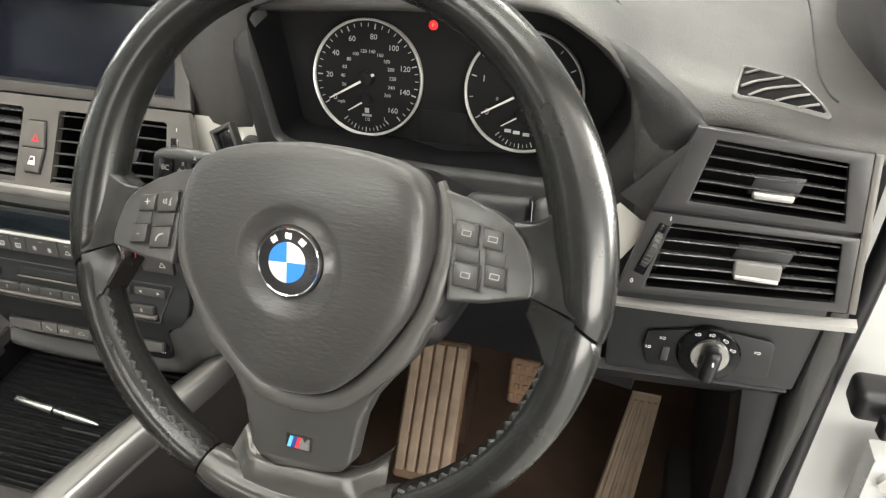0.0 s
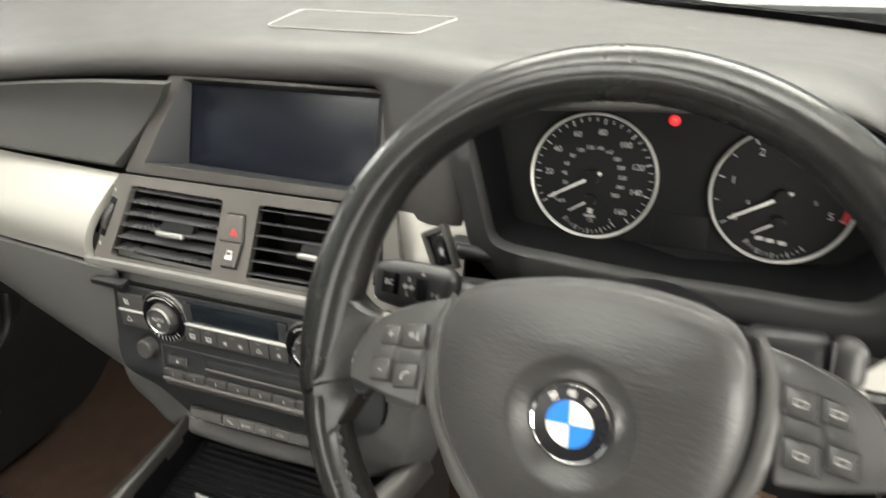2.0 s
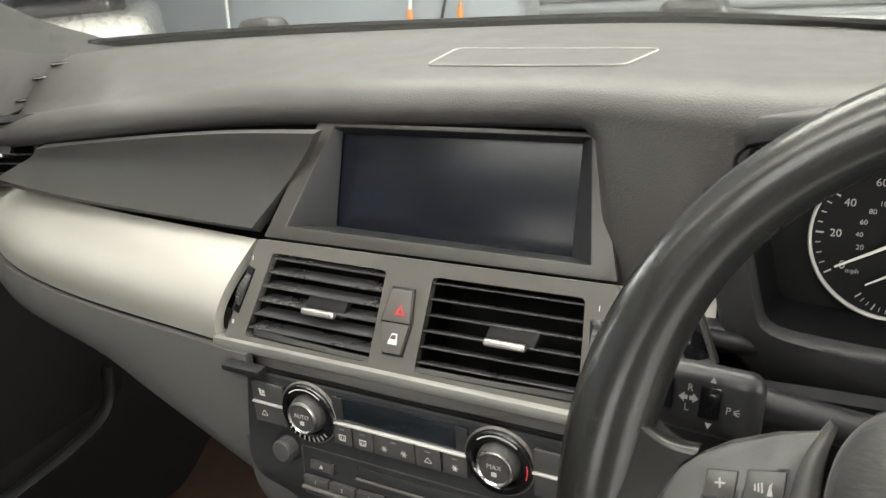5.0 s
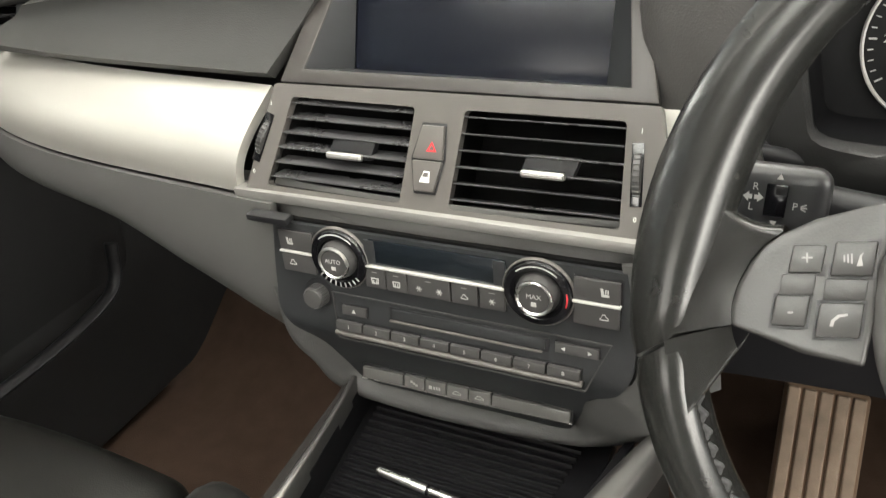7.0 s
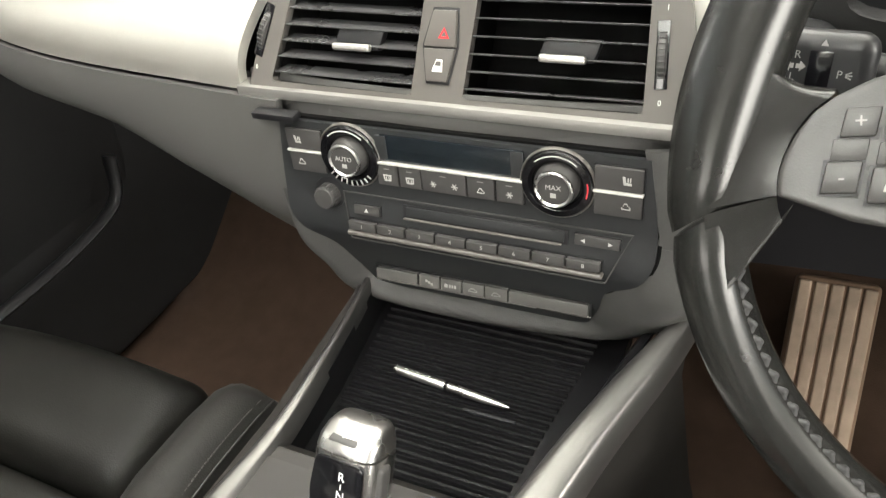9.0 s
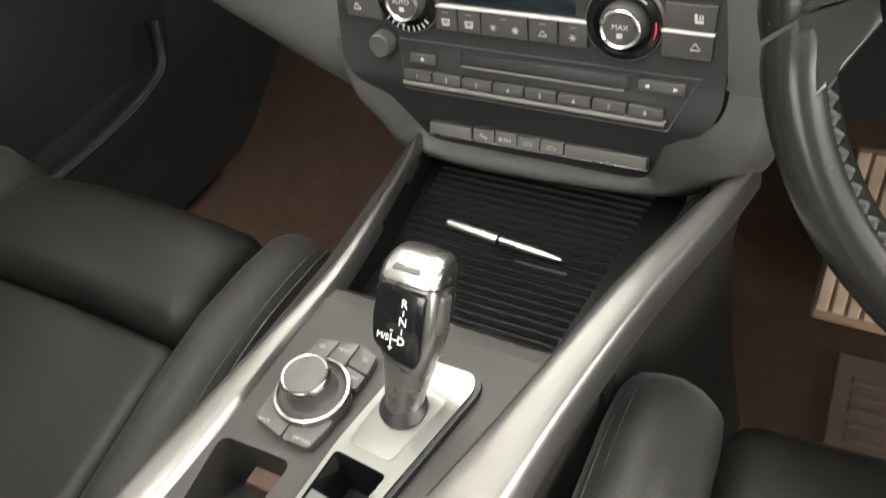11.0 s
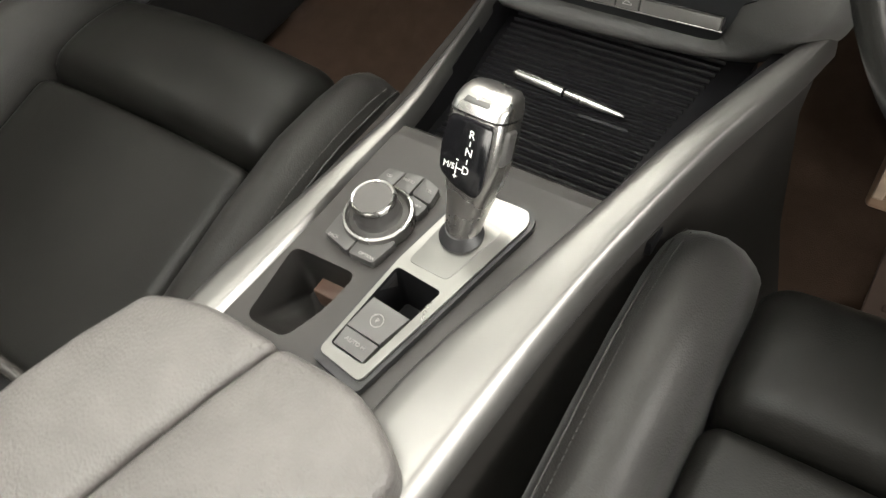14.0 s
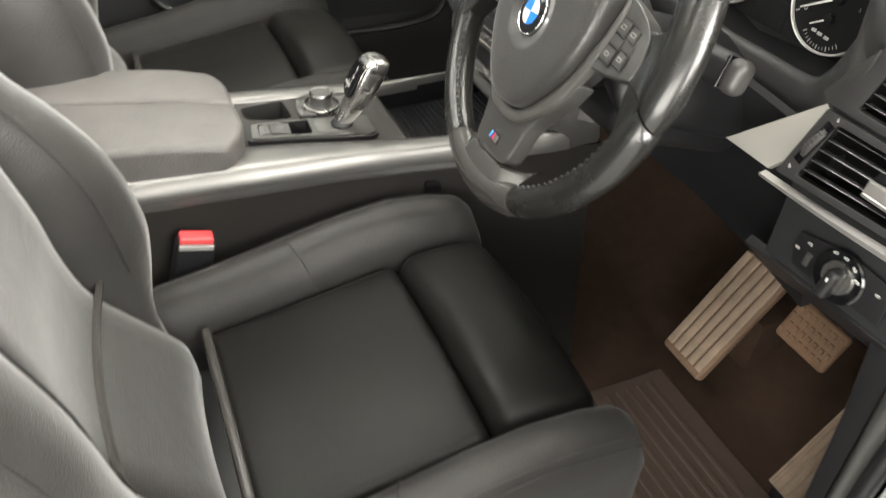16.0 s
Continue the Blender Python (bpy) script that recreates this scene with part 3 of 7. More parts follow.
# driver's side: face round the instruments
CLUSTER_MID = (0.395, 1.172)
outer = [(0.203, 1.238), (0.214, 1.183), (0.222, 1.148), (0.232, 1.095), (0.25, 1.075), (0.30, 1.060), (0.50, 1.055), (0.570, 1.065), (0.600, 1.105), (0.628, 1.178), (0.630, 1.190), (0.59, 1.214), (0.55, 1.238), (0.50, 1.260), (0.40, 1.264), (0.28, 1.255)]
opening = [(0.230, 1.224), (0.241, 1.187), (0.248, 1.158), (0.258, 1.117), (0.262, 1.114), (0.33, 1.112), (0.41, 1.108), (0.50, 1.110), (0.536, 1.116), (0.556, 1.142), (0.5715, 1.176), (0.5735, 1.192), (0.563, 1.212), (0.5435, 1.2285), (0.515, 1.245), (0.488, 1.255), (0.39, 1.257), (0.28, 1.245)]


def round_it(loop, n=180):
    """The loop as seen from the cluster's middle, at even angles."""
    mx, mz = CLUSTER_MID
    out = []
    for i in range(n):
        dx, dz = math.cos(2 * math.pi * i / n), math.sin(2 * math.pi * i / n)
        best = 0
        for (x0, z0), (x1, z1) in zip(loop, loop[1:] + loop[:1]):
            ex, ez = x1 - x0, z1 - z0
            den = dx * ez - dz * ex
            if abs(den) > 1e-9:
                t = ((x0 - mx) * ez - (z0 - mz) * ex) / den
                u = ((x0 - mx) * dz - (z0 - mz) * dx) / den
                if t > 0 and -1e-6 <= u <= 1 + 1e-6:
                    best = max(best, t)
        out.append((mx + dx * best, mz + dz * best))
    return [tuple(sum(c) / 3 for c in zip(out[i - 1], out[i], out[(i + 1) % n])) for i in range(n)]


def tuck(x, z):
    """How far the surround sinks behind the pad at its upper inner corner."""
    return 0.016 * max(0, min(1, (0.275 - x) / 0.05)) * max(0, min(1, (z - 1.185) / 0.03))


ring_out, ring_in = round_it(outer), round_it(opening)
rows = []
for s, back in ((0, 0.025), (0, 0.003), (0.10, 0.0), (0.5, -0.003), (0.88, -0.003), (0.97, 0.001), (1.0, 0.012)):
    rows.append([(a + (c - a) * s, face_y(a + (c - a) * s) + back + tuck(a + (c - a) * s, b + (d - b) * s) + 0.03 * max(0, 1.11 - (b + (d - b) * s)) / 0.05 * 0.3, b + (d - b) * s) for (a, b), (c, d) in zip(ring_out, ring_in)])
part("instrument_surround", loft(rows, caps=False), SURROUND, dash, "grained surround of the instruments", 60)
mx, mz = CLUSTER_MID
part("instrument_cowl", loft([[(mx + (x - mx) * k, face_y(x) + 0.008 + d, mz + (z - mz) * k - e) for x, z in ring_in] for k, d, e in ((1.0, 0.0, 0), (0.985, 0.012, 0), (0.95, 0.06, 0.004))], caps=False), COWL, dash, "black cowl inside the surround", 60)

# silver strips
DULL_SILVER = surface("dull_aluminium_strip", (0.36, 0.355, 0.335), 0.42, metal=0.75, vary=0.06)
part("centre_strip", bent(block(-0.198, 0.185, 0.004, 0.022, 1.0355, 1.0455, 0.003), lambda c: c + Vector((0, 0.06 * (c.x / 0.4) ** 2, 0))), DULL_SILVER, dash, "thin silver strip under the vents")
part("driver_strip", sheet([[(0.562 + 0.190 * i / 10, -0.020 - 0.006 * math.sin(math.pi * min(1, i / 7) / 2) + d, 1.0425 + 0.0135 * i / 10 + h * (0.75 + 0.045 * i)) for i in range(11)] for d, h in ((0.004, 0.0048), (-0.004, 0.003), (-0.003, -0.0015), (0.006, -0.0048))], 0.004), surface("dull_silver_strip", (0.48, 0.47, 0.455), 0.40, metal=0.8, vary=0.08), dash, "thin silver strip under the driver's vents")
part("strip_beside_column", sheet([[(0.156 + 0.070 * i / 8, 0.080 - 0.022 * s, 1.119 - 0.05 * s) for i in range(9)] for s in [k / 6 for k in range(7)]], 0.006), SILVER, dash, "silver trim beside the steering column")
part("strip_at_vent", sheet([[(0.575 - 0.073 * s + (0.037 + 0.021 * s) * i / 8, 0.016 - 0.028 * s, 1.116 - 0.070 * s) for i in range(9)] for s in [k / 6 for k in range(7)]], 0.006), SILVER, dash, "silver trim beside the driver's vents")

# knee panel under the column, and the panel with the light switch
knee = []
for k in range(9):
    s = k / 8
    knee.append([(0.17 + 0.44 * i / 20, 0.035 + 0.05 * s - 0.022 * (i / 20) ** 2 + 0.015 * math.sin(math.pi * i / 20), 1.085 - 0.19 * s) for i in range(21)])
part("knee_panel", sheet(knee, 0.01), BLACK, dash, "black panel under the steering column")
part("switch_panel", rounded(slab([(-0.081, -0.042), (0.073, -0.036), (0.081, 0.028), (0.0825, 0.050), (-0.085, 0.040)], 0.02, facing(0.66, 0.025, 1.0, 4)), 0.004), FASCIA, dash, "dark grey panel round the light switch")
part("lower_driver_panel", sheet([[(0.55 + 0.18 * i / 8, 0.016 + 0.05 * s, 0.955 + 0.010 * i / 8 - 0.05 * s) for i in range(9)] for s in [k / 4 for k in range(5)]], 0.01), BLACK, dash, "black lower edge of the dash")
part("dash_end", sheet([[(0.750 + 0.006 * i / 4, 0.035 + 0.32 * j / 10, z) for j in range(11)] for i, z in ((0, 1.19), (1, 1.1), (2, 1.0), (4, 0.9))], 0.008), TRIM_DARK, dash, "dark end cap of the dash")
# moulded trim that runs from the dash's end down to the footwell, in two strips with a dark gap
for name, lines, mat, label in (
    ("end_trim", ((1.047, 0.7405, 0.757, 0.006), (1.0, 0.7375, 0.760, 0.006), (0.94, 0.7360, 0.757, 0.010), (0.84, 0.7375, 0.751, 0.018), (0.70, 0.738, 0.750, 0.030), (0.48, 0.738, 0.752, 0.040)), LID, "dark grey trim at the end of the dash"),
    ("footwell_trim", ((0.962, 0.700, 0.733, 0.030), (0.94, 0.697, 0.733, 0.026), (0.84, 0.708, 0.7345, 0.030), (0.70, 0.712, 0.735, 0.042), (0.48, 0.712, 0.735, 0.055)), BLACK, "black footwell trim beside the pedals"),
):
    rows = [[(xl, y + 0.05, z), (xl, y + 0.004, z), (xl + 0.003, y, z), ((xl + xr) / 2, y - 0.0015, z), (xr - 0.003, y, z), (xr, y + 0.004, z), (xr, y + 0.05, z)] for z, xl, xr, y in lines]
    part(name, loft(rows), mat, dash, label)
part("facet", sheet([[Vector(a).lerp(Vector(b), k / 4) for k in range(5)] for a, b in (((0.573, 0.006, 1.127), (0.574, 0.006, 1.126)), ((0.594, -0.003, 1.155), (0.590, -0.001, 1.120)), ((0.617, -0.010, 1.184), (0.604, -0.009, 1.112)))], 0.002), LID, dash, "flat facet beside the driver's vents")
part("kick_panel", block(0.738, 0.757, 0.05, 0.62, 0.40, 0.96, 0.006), TRIM_DARK, dash, "dark footwell side panel")

# centre stack surround
sur = spline([0.80, 0.84, 0.90, 0.945, 1.036], [0.15, 0.155, 0.178, 0.19, 0.18])
rows = []
for k in range(17):
    s = k / 16
    z = 1.035 - 0.19 * s
    w = sur(z)
    y = 0.024 - 0.014 * math.sin(math.pi * min(1, s * 1.3)) + 0.05 * max(0, s - 0.6)
    rows.append([(-w + 2 * w * i / 16, y + 0.03 * max(0, abs(i - 8) - 6) ** 2 / 4, z) for i in range(17)])
part("stack_surround", sheet(rows, 0.01), STACK_GREY, dash, "dark grey surround of the centre stack")

part("stack_cheek", sheet([[(0.150, 0.012, 1.028), (0.176, 0.020, 1.028), (0.205, 0.050, 1.03)], [(0.164, 0.008, 0.96), (0.185, 0.010, 0.96), (0.215, 0.050, 0.96)], [(0.146, 0.014, 0.905), (0.188, 0.012, 0.905), (0.222, 0.045, 0.905)]], 0.006), STACK_GREY, dash, "dark grey cheek beside the fascia")
# raised grey lip round the foot of the stack and flares out to the driver's rail
inner = [(-0.160, 0.009, 0.950), (-0.143, 0.003, 0.914), (-0.120, 0.014, 0.887), (-0.109, 0.027, 0.854), (-0.092, 0.033, 0.841), (0.0, 0.034, 0.839), (0.092, 0.033, 0.841), (0.109, 0.027, 0.854), (0.120, 0.014, 0.887), (0.143, 0.003, 0.914), (0.160, 0.009, 0.950)]
crest = [(-0.174, 0.010, 0.950), (-0.160, 0.000, 0.902), (-0.142, 0.006, 0.868), (-0.128, 0.014, 0.840), (-0.088, 0.018, 0.828), (0.008, 0.018, 0.827), (0.100, 0.020, 0.830), (0.136, 0.016, 0.845), (0.166, 0.004, 0.876), (0.185, -0.001, 0.906), (0.189, 0.007, 0.950)]
under = [(-0.184, 0.030, 0.950), (-0.172, 0.028, 0.895), (-0.158, 0.030, 0.858), (-0.143, 0.028, 0.822), (-0.094, 0.024, 0.815), (0.014, 0.024, 0.814), (0.116, 0.034, 0.816), (0.156, 0.046, 0.822), (0.184, 0.040, 0.848), (0.203, 0.022, 0.888), (0.206, 0.030, 0.950)]
lines = [curve_through(line, 6) for line in (inner, [tuple(Vector(a).lerp(Vector(b), 0.75) + Vector((0, -0.001, 0.001))) for a, b in zip(inner, crest)], crest, [tuple(Vector(a).lerp(Vector(b), 0.2) + Vector((0, -0.002, -0.001))) for a, b in zip(crest, under)], under, [(x, y + 0.05, z + 0.004) for x, y, z in under])]
part("stack_lip", sheet(lines, 0.004), STACK_GREY, dash, "dark grey lip round the foot of the centre stack", 60)


# ---- steering wheel, column and stalks ----
SPOKE = surface("dark_spoke_plastic", (0.036, 0.0355, 0.034), 0.34, grain=0.2, grain_size=0.0009)
BAND = surface("grey_band_plastic", (0.058, 0.057, 0.054), 0.38, grain=0.1, grain_size=0.0008)
STALK = surface("stalk_plastic", (0.012, 0.012, 0.013), 0.38, grain=0.1, grain_size=0.0008)
SPOKE_DARK = surface("smooth_spoke_plastic", (0.016, 0.0155, 0.015), 0.3, grain=0.06, grain_size=0.0008)
RIM_CAP = surface("worn_shiny_plastic", (0.045, 0.0435, 0.041), 0.22, metal=0.3, vary=0.1, vary_size=0.03)
THREAD = surface("black_thread", (0.02, 0.02, 0.021), 0.6)
BLUE = surface("blue_enamel", (0.015, 0.17, 0.62), 0.4, vary=0.03)
WHITE_ENAMEL = surface("white_enamel", (0.62, 0.60, 0.54), 0.4, vary=0.03)
RED = surface("red_enamel", (0.6, 0.03, 0.04), 0.3)
NAVY = surface("navy_enamel", (0.02, 0.04, 0.2), 0.3)

WM = facing(0.3806, -0.1468, 1.1359, 22.7, -4.9)
HM = WM @ pose(0, 0, 0, 0, 0, 4.3) @ Matrix.Translation((0.003, 0, 0))
wheel = thing("steering_wheel", "black leather three-spoke steering wheel with airbag cover", "steering wheel", (0.3806, -0.1468, 1.1359))


def near(angle, mid, width):
    d = (angle - mid + 180) % 360 - 180
    return math.exp(-(d / width) ** 2)


def rim_half(deg):
    """Half the width of the rim at an angle, fuller at the thumb rests and at the foot."""
    return 0.0150 + 0.0042 * (near(deg, 12, 24) + near(deg, 168, 24)) + 0.0014 * near(deg, 270, 30)


def rim_section(deg, slip=0.0):
    """slip: degrees by which the inner side runs ahead of the outer one."""
    a, b = rim_half(deg), 0.0168
    r = 0.196 - a
    out = []
    for k in range(18):
        p = 2 * math.pi * k / 18
        t = radians(deg + slip * (0.5 - 0.5 * math.cos(p)))
        rad, h = r + a * math.cos(p), b * math.sin(p) * (1 - 0.1 * math.cos(p)) - 0.002
        out.append((rad * math.cos(t), rad * math.sin(t), h))
    return out


def rim_arc(start, end, grow=0.0, slip_start=0.0, slip_end=0.0):
    n = max(8, int(abs(end - start) / 3))
    rows = []
    for k in range(n + 1):
        deg = start + (end - start) * k / n
        slip = slip_start * max(0, 1 - abs(deg - start) / 18) + slip_end * max(0, 1 - abs(deg - end) / 18)
        t = radians(deg)
        mid = Vector((0.180 * math.cos(t), 0.180 * math.sin(t), 0))
        g = grow - (0.0016 if k in (0, n) else 0)
        rows.append([mid + (Vector(p) - mid) * (1 + g / 0.016) for p in rim_section(deg, slip)])
    return placed(loft(rows), HM)


part("rim_top", rim_arc(-10.5, 190.5, 0.0004, 6, -6), WHEEL_LEATHER, wheel, "smooth shiny leather upper rim", 60)
part("rim_left", rim_arc(191.2, 244.6, 0, -6, 0), WHEEL_LEATHER, wheel, "leather lower rim with laced seam", 60)
part("rim_right", rim_arc(294.4, 348.8, 0, 0, 6), WHEEL_LEATHER, wheel, "leather lower rim with laced seam", 60)
part("rim_bottom", rim_arc(245.2, 293.8, 0.0006), RIM_CAP, wheel, "worn shiny dark cap at the foot of the rim", 60)
for start, end in ((197, 243), (297, 343)):
    for k in range(34):
        deg = start + (end - start) * k / 33
        t = radians(deg)
        r = 0.1995 - 2 * rim_half(deg)
        m = HM @ Matrix.Translation((r * math.cos(t), r * math.sin(t), 0.0074)) @ pose(0, 0, 0, 0, 0, deg + (38 if k % 2 else -38)) @ pose(0, 0, 0, 0, -45, 0)
        part("stitch", placed(pillow(0.0029, 0.0088, 0.0034, 0.0013, 2), m), THREAD, wheel)

# button panels, the leather that runs from them into the rim, and the dark undersides
EDGE = [(0.1340, 0.0290), (0.1405, 0.0228), (0.1450, 0.0152), (0.1485, 0.0060), (0.1498, -0.0030), (0.1490, -0.0113)]
PANEL = EDGE + [(0.1205, -0.0162), (0.0985, -0.0196), (0.0970, -0.0010), (0.0972, 0.0190), (0.0925, 0.0340), (0.0840, 0.0478), (0.1050, 0.0425), (0.1220, 0.0362)]


def panel_height(y):
    return 0.0105 - 0.22 * y


for side, name in ((-1, "left_spoke"), (1, "right_spoke")):
    PAD = HM @ pose(0, 0, 0.0105, -12.4, 0, 0)
    part(name, rounded(slab([(side * x, y * 1.024) for x, y in PANEL][::side], 0.016, PAD @ Matrix.Translation((0, 0, -0.016))), 0.0022, 3), SPOKE, wheel, "dark grey spoke with buttons")
    for where, line, first, last, corner, drop in (("upper", EDGE, 19, -6.5, (0.158, 0.026), 0.0), ("lower", [(0.1490, -0.0117), (0.1480, -0.0170), (0.1460, -0.0225)], -7.2, -20, (0.1520, -0.0330), 0.0006)):
        inner_line = curve_through([(x, y, 0) for x, y in line], 4 if where == "upper" else 5)
        rows = []
        n = len(inner_line) - 1
        for i, p in enumerate(inner_line):
            v = i / n
            t = radians(first + (last - first) * v)
            q = Vector((0.1772 * math.cos(t), 0.1772 * math.sin(t), 0))
            w = max(0, 1 - 2.2 * v) if where == "upper" else max(0, 2.0 * v - 1)
            bow = ((p + q) / 2).lerp(Vector((*corner, 0)), w)
            row = []
            for j in range(13):
                u = j / 12
                spot = p * (1 - u) ** 2 + bow * 2 * u * (1 - u) + q * u * u
                h = (panel_height(p.y) - 0.0012 - 0.006 * (v if where == "lower" else 0)) * (1 - u) + 0.0146 * u - 0.0012 * math.sin(math.pi * u) - drop
                row.append(Vector((side * spot.x, spot.y, h)))
            rows.append(row)
        end = rows[0] if where == "upper" else rows[-1]
        out = 1 if where == "upper" else -1
        rolled = [[c + Vector((0, out * 0.0014, -0.003)) for c in end], [c + Vector((0, out * 0.0020, -0.010)) for c in end], [c + Vector((-side * 0.002, -out * 0.003, -0.026)) for c in end]]
        if where == "upper":
            rows = rolled[::-1] + rows + [[c + Vector((0, -0.0004, -0.004)) for c in rows[-1]]]
        else:
            rows = [[c + Vector((0, 0.0004, -0.004)) for c in rows[0]]] + rows + rolled
        part("thumb_rest", placed(loft(rows, ring=False, caps=False), HM), WHEEL_LEATHER, wheel, "leather thumb rest" if where == "upper" else "leather under the thumb rest", 70)
    edge = [(0.1475, -0.0235), (0.1290, -0.0255), (0.1130, -0.0265), (0.0985, -0.0320), (0.0800, -0.0480)]
    a = [(side * x, y, panel_height(y) - 0.0022) for x, y in ((0.1490, -0.0113), (0.1340, -0.0139), (0.1205, -0.0162), (0.1080, -0.0181), (0.0970, -0.0200))]
    b = [(side * x, y, 0.0095) for x, y in edge]
    c = [(side * x, y - 0.004 - (0.010 if side > 0 else 0), -0.012) for x, y in edge]
    part("spoke_underside", loft([a, [tuple((Vector(p) + Vector(q)) / 2 + Vector((0, -0.0015, 0.0022))) for p, q in zip(a, b)], b, c], ring=False, caps=False), SPOKE_DARK, wheel, "smooth dark underside of the spoke", 70)

foot_half = [(0.0, -0.1500), (0.0180, -0.1495), (0.0310, -0.1465), (0.0375, -0.1390), (0.0400, -0.1240), (0.0430, -0.1085), (0.0500, -0.0930), (0.0600, -0.0800), (0.0760, -0.0620), (0.0880, -0.0380)]
foot = [(-x, y) for x, y in foot_half[::-1]] + foot_half[1:]
part("bottom_spoke", rounded(slab(foot, 0.020, HM @ Matrix.Translation((0, 0, -0.0125))), 0.004, 3), SPOKE, wheel, "dark grey lower spoke")
# saddle of the rim's cap under the lower spoke
saddle = []
for k in range(19):
    u = -1.2 + 2.4 * k / 18
    sink = 0.016 * max(0, abs(u) - 0.8) / 0.4 + 0.006 * max(0, abs(u) - 0.95) / 0.25
    x_in, y_in = 0.047 * u, -0.1500 + 0.0085 * abs(u) ** 5 / 1.6
    ang = radians(270 + 17.0 * u)
    x_out, y_out = 0.180 * math.cos(ang), 0.180 * math.sin(ang)
    saddle.append([(x_in + (x_out - x_in) * s, y_in + (y_out - y_in) * s, h - sink * (1.1 - s)) for s, h in ((-0.05, -0.010), (0, 0.0045), (0.12, 0.0075), (0.45, 0.0098), (0.8, 0.0136), (1.0, 0.0150))])
part("cap_saddle", placed(loft(saddle, ring=False, caps=False), HM), RIM_CAP, wheel, "worn shiny saddle between rim and lower spoke", 70)

BAG_HALF = [(0.0, 0.0688), (0.028, 0.0670), (0.055, 0.0620), (0.073, 0.0545), (0.0815, 0.0430), (0.0852, 0.0280), (0.0860, 0.0080), (0.0825, -0.0140), (0.0750, -0.0330), (0.0600, -0.0550), (0.0400, -0.0775), (0.0210, -0.0900), (0.0, -0.0930)]
bag = BAG_HALF + [(-x, y) for x, y in BAG_HALF[-2:0:-1]]
loop = curve_through([(x, y, 0) for x, y in bag] + [(*bag[0], 0)], 5)[:-1]
mid = Vector((-0.0005, -0.005, 0))
rows = []
for s, h in ((0.985, -0.006), (1.000, 0.008), (1.000, 0.0155), (0.985, 0.0205), (0.955, 0.0235), (0.87, 0.0262), (0.74, 0.0282)):
    rows.append([mid + (p - mid) * s + Vector((0, 0, h - 0.06 * max(0, p.y - 0.03))) for p in loop])
ringed = [[(mid + (p - mid) * 0.62).lerp(mid + (p - mid).normalized() * 0.043, 0.5) + Vector((0, 0, 0.0298)) for p in loop], [mid + (p - mid).normalized() * 0.038 + Vector((0, 0, 0.0306)) for p in loop]]
for r, h in ((0.0345, 0.0305), (0.033, 0.0292), (0.024, 0.0276), (0.0225, 0.0250)):
    ringed.append([mid + (p - mid).normalized() * r + Vector((0, 0, h)) for p in loop])
part("airbag_cover", placed(loft(rows + ringed), HM), AIRBAG_SKIN, wheel, "grained dark grey airbag cover", 50)
# paler band round the cover, from one button panel to the other
band_half = [(0.0830, 0.0490, 0.0862, 0.0510), (0.0868, 0.0330, 0.0952, 0.0345), (0.0876, 0.0150, 0.0985, 0.0150), (0.0865, -0.0020, 0.0980, -0.0020), (0.0830, -0.0180, 0.0940, -0.0210), (0.0755, -0.0345, 0.0850, -0.0410), (0.0610, -0.0560, 0.0735, -0.0640), (0.0410, -0.0790, 0.0530, -0.0845), (0.0220, -0.0912, 0.0330, -0.1000), (0.0110, -0.0940, 0.0150, -0.1058), (0.0, -0.0945, 0.0, -0.1068)]
full = [(-a, b, -c, d) for a, b, c, d in band_half] + band_half[-2::-1]
inner = curve_through([(a, b, 0) for a, b, c, d in full], 5)
outer_ = curve_through([(c, d, 0) for a, b, c, d in full], 5)
lines = []
for s, h in ((0.0, -0.004), (0.0, 0.0030), (0.10, 0.0050), (0.5, 0.0062), (0.88, 0.0048), (1.0, 0.0030), (1.0, -0.004)):
    lines.append([p + (q - p) * s + Vector((0, 0, h + 0.0075 - 0.22 * max(0, p.y + 0.01) * 0.9)) for p, q in zip(inner, outer_)])
part("trim_band", placed(loft(lines, ring=False, caps=False), HM), BAND, wheel, "paler grey band round the airbag cover", 60)
hub_outline = [(x * 0.97, y * 0.97) for x, y in bag]
part("hub_plate", slab(hub_outline[::-1], 0.02, HM @ Matrix.Translation((0, 0, -0.022))), STALK, wheel, "black plate behind the cover")
BM = HM @ Matrix.Translation((-0.0005, -0.005, 0.0272)) @ pose(0, 0, 0, 0, 0, -3)
badge = part("badge", turned([(0.0212, -0.002), (0.0212, 0.001), (0.0205, 0.0024), (0.012, 0.0032), (0.0, 0.0034)], BM), surface("badge_black", (0.006, 0.006, 0.007), 0.3), wheel, "round black badge with blue and white quarters")
part("badge_ring", turned([(0.0222, -0.002), (0.0222, 0.0016), (0.0214, 0.0028), (0.0204, 0.0022), (0.0206, -0.002)], BM, caps=False), CHROME, badge, "thin chrome ring")
for q in range(4):
    sector = [(0, 0)] + [(0.0127 * math.cos(radians(4 + 90 * q + 7.5 * k)), 0.0127 * math.sin(radians(4 + 90 * q + 7.5 * k))) for k in range(13)]
    part("badge_quarter", slab(sector, 0.001, BM @ Matrix.Translation((0, 0, 0.0031)), 0.0002, 1), WHITE_ENAMEL if q % 2 == 0 else BLUE, badge, "white quarter" if q % 2 == 0 else "blue quarter")
for a in (128, 92, 56):
    part("badge_mark", slab(rect(0.0046, 0.0040, 0, 0.0166), 0.0006, BM @ Matrix.Translation((0, 0, 0.0027)) @ pose(0, 0, 0, 0, 0, a - 90)), SATIN, badge)
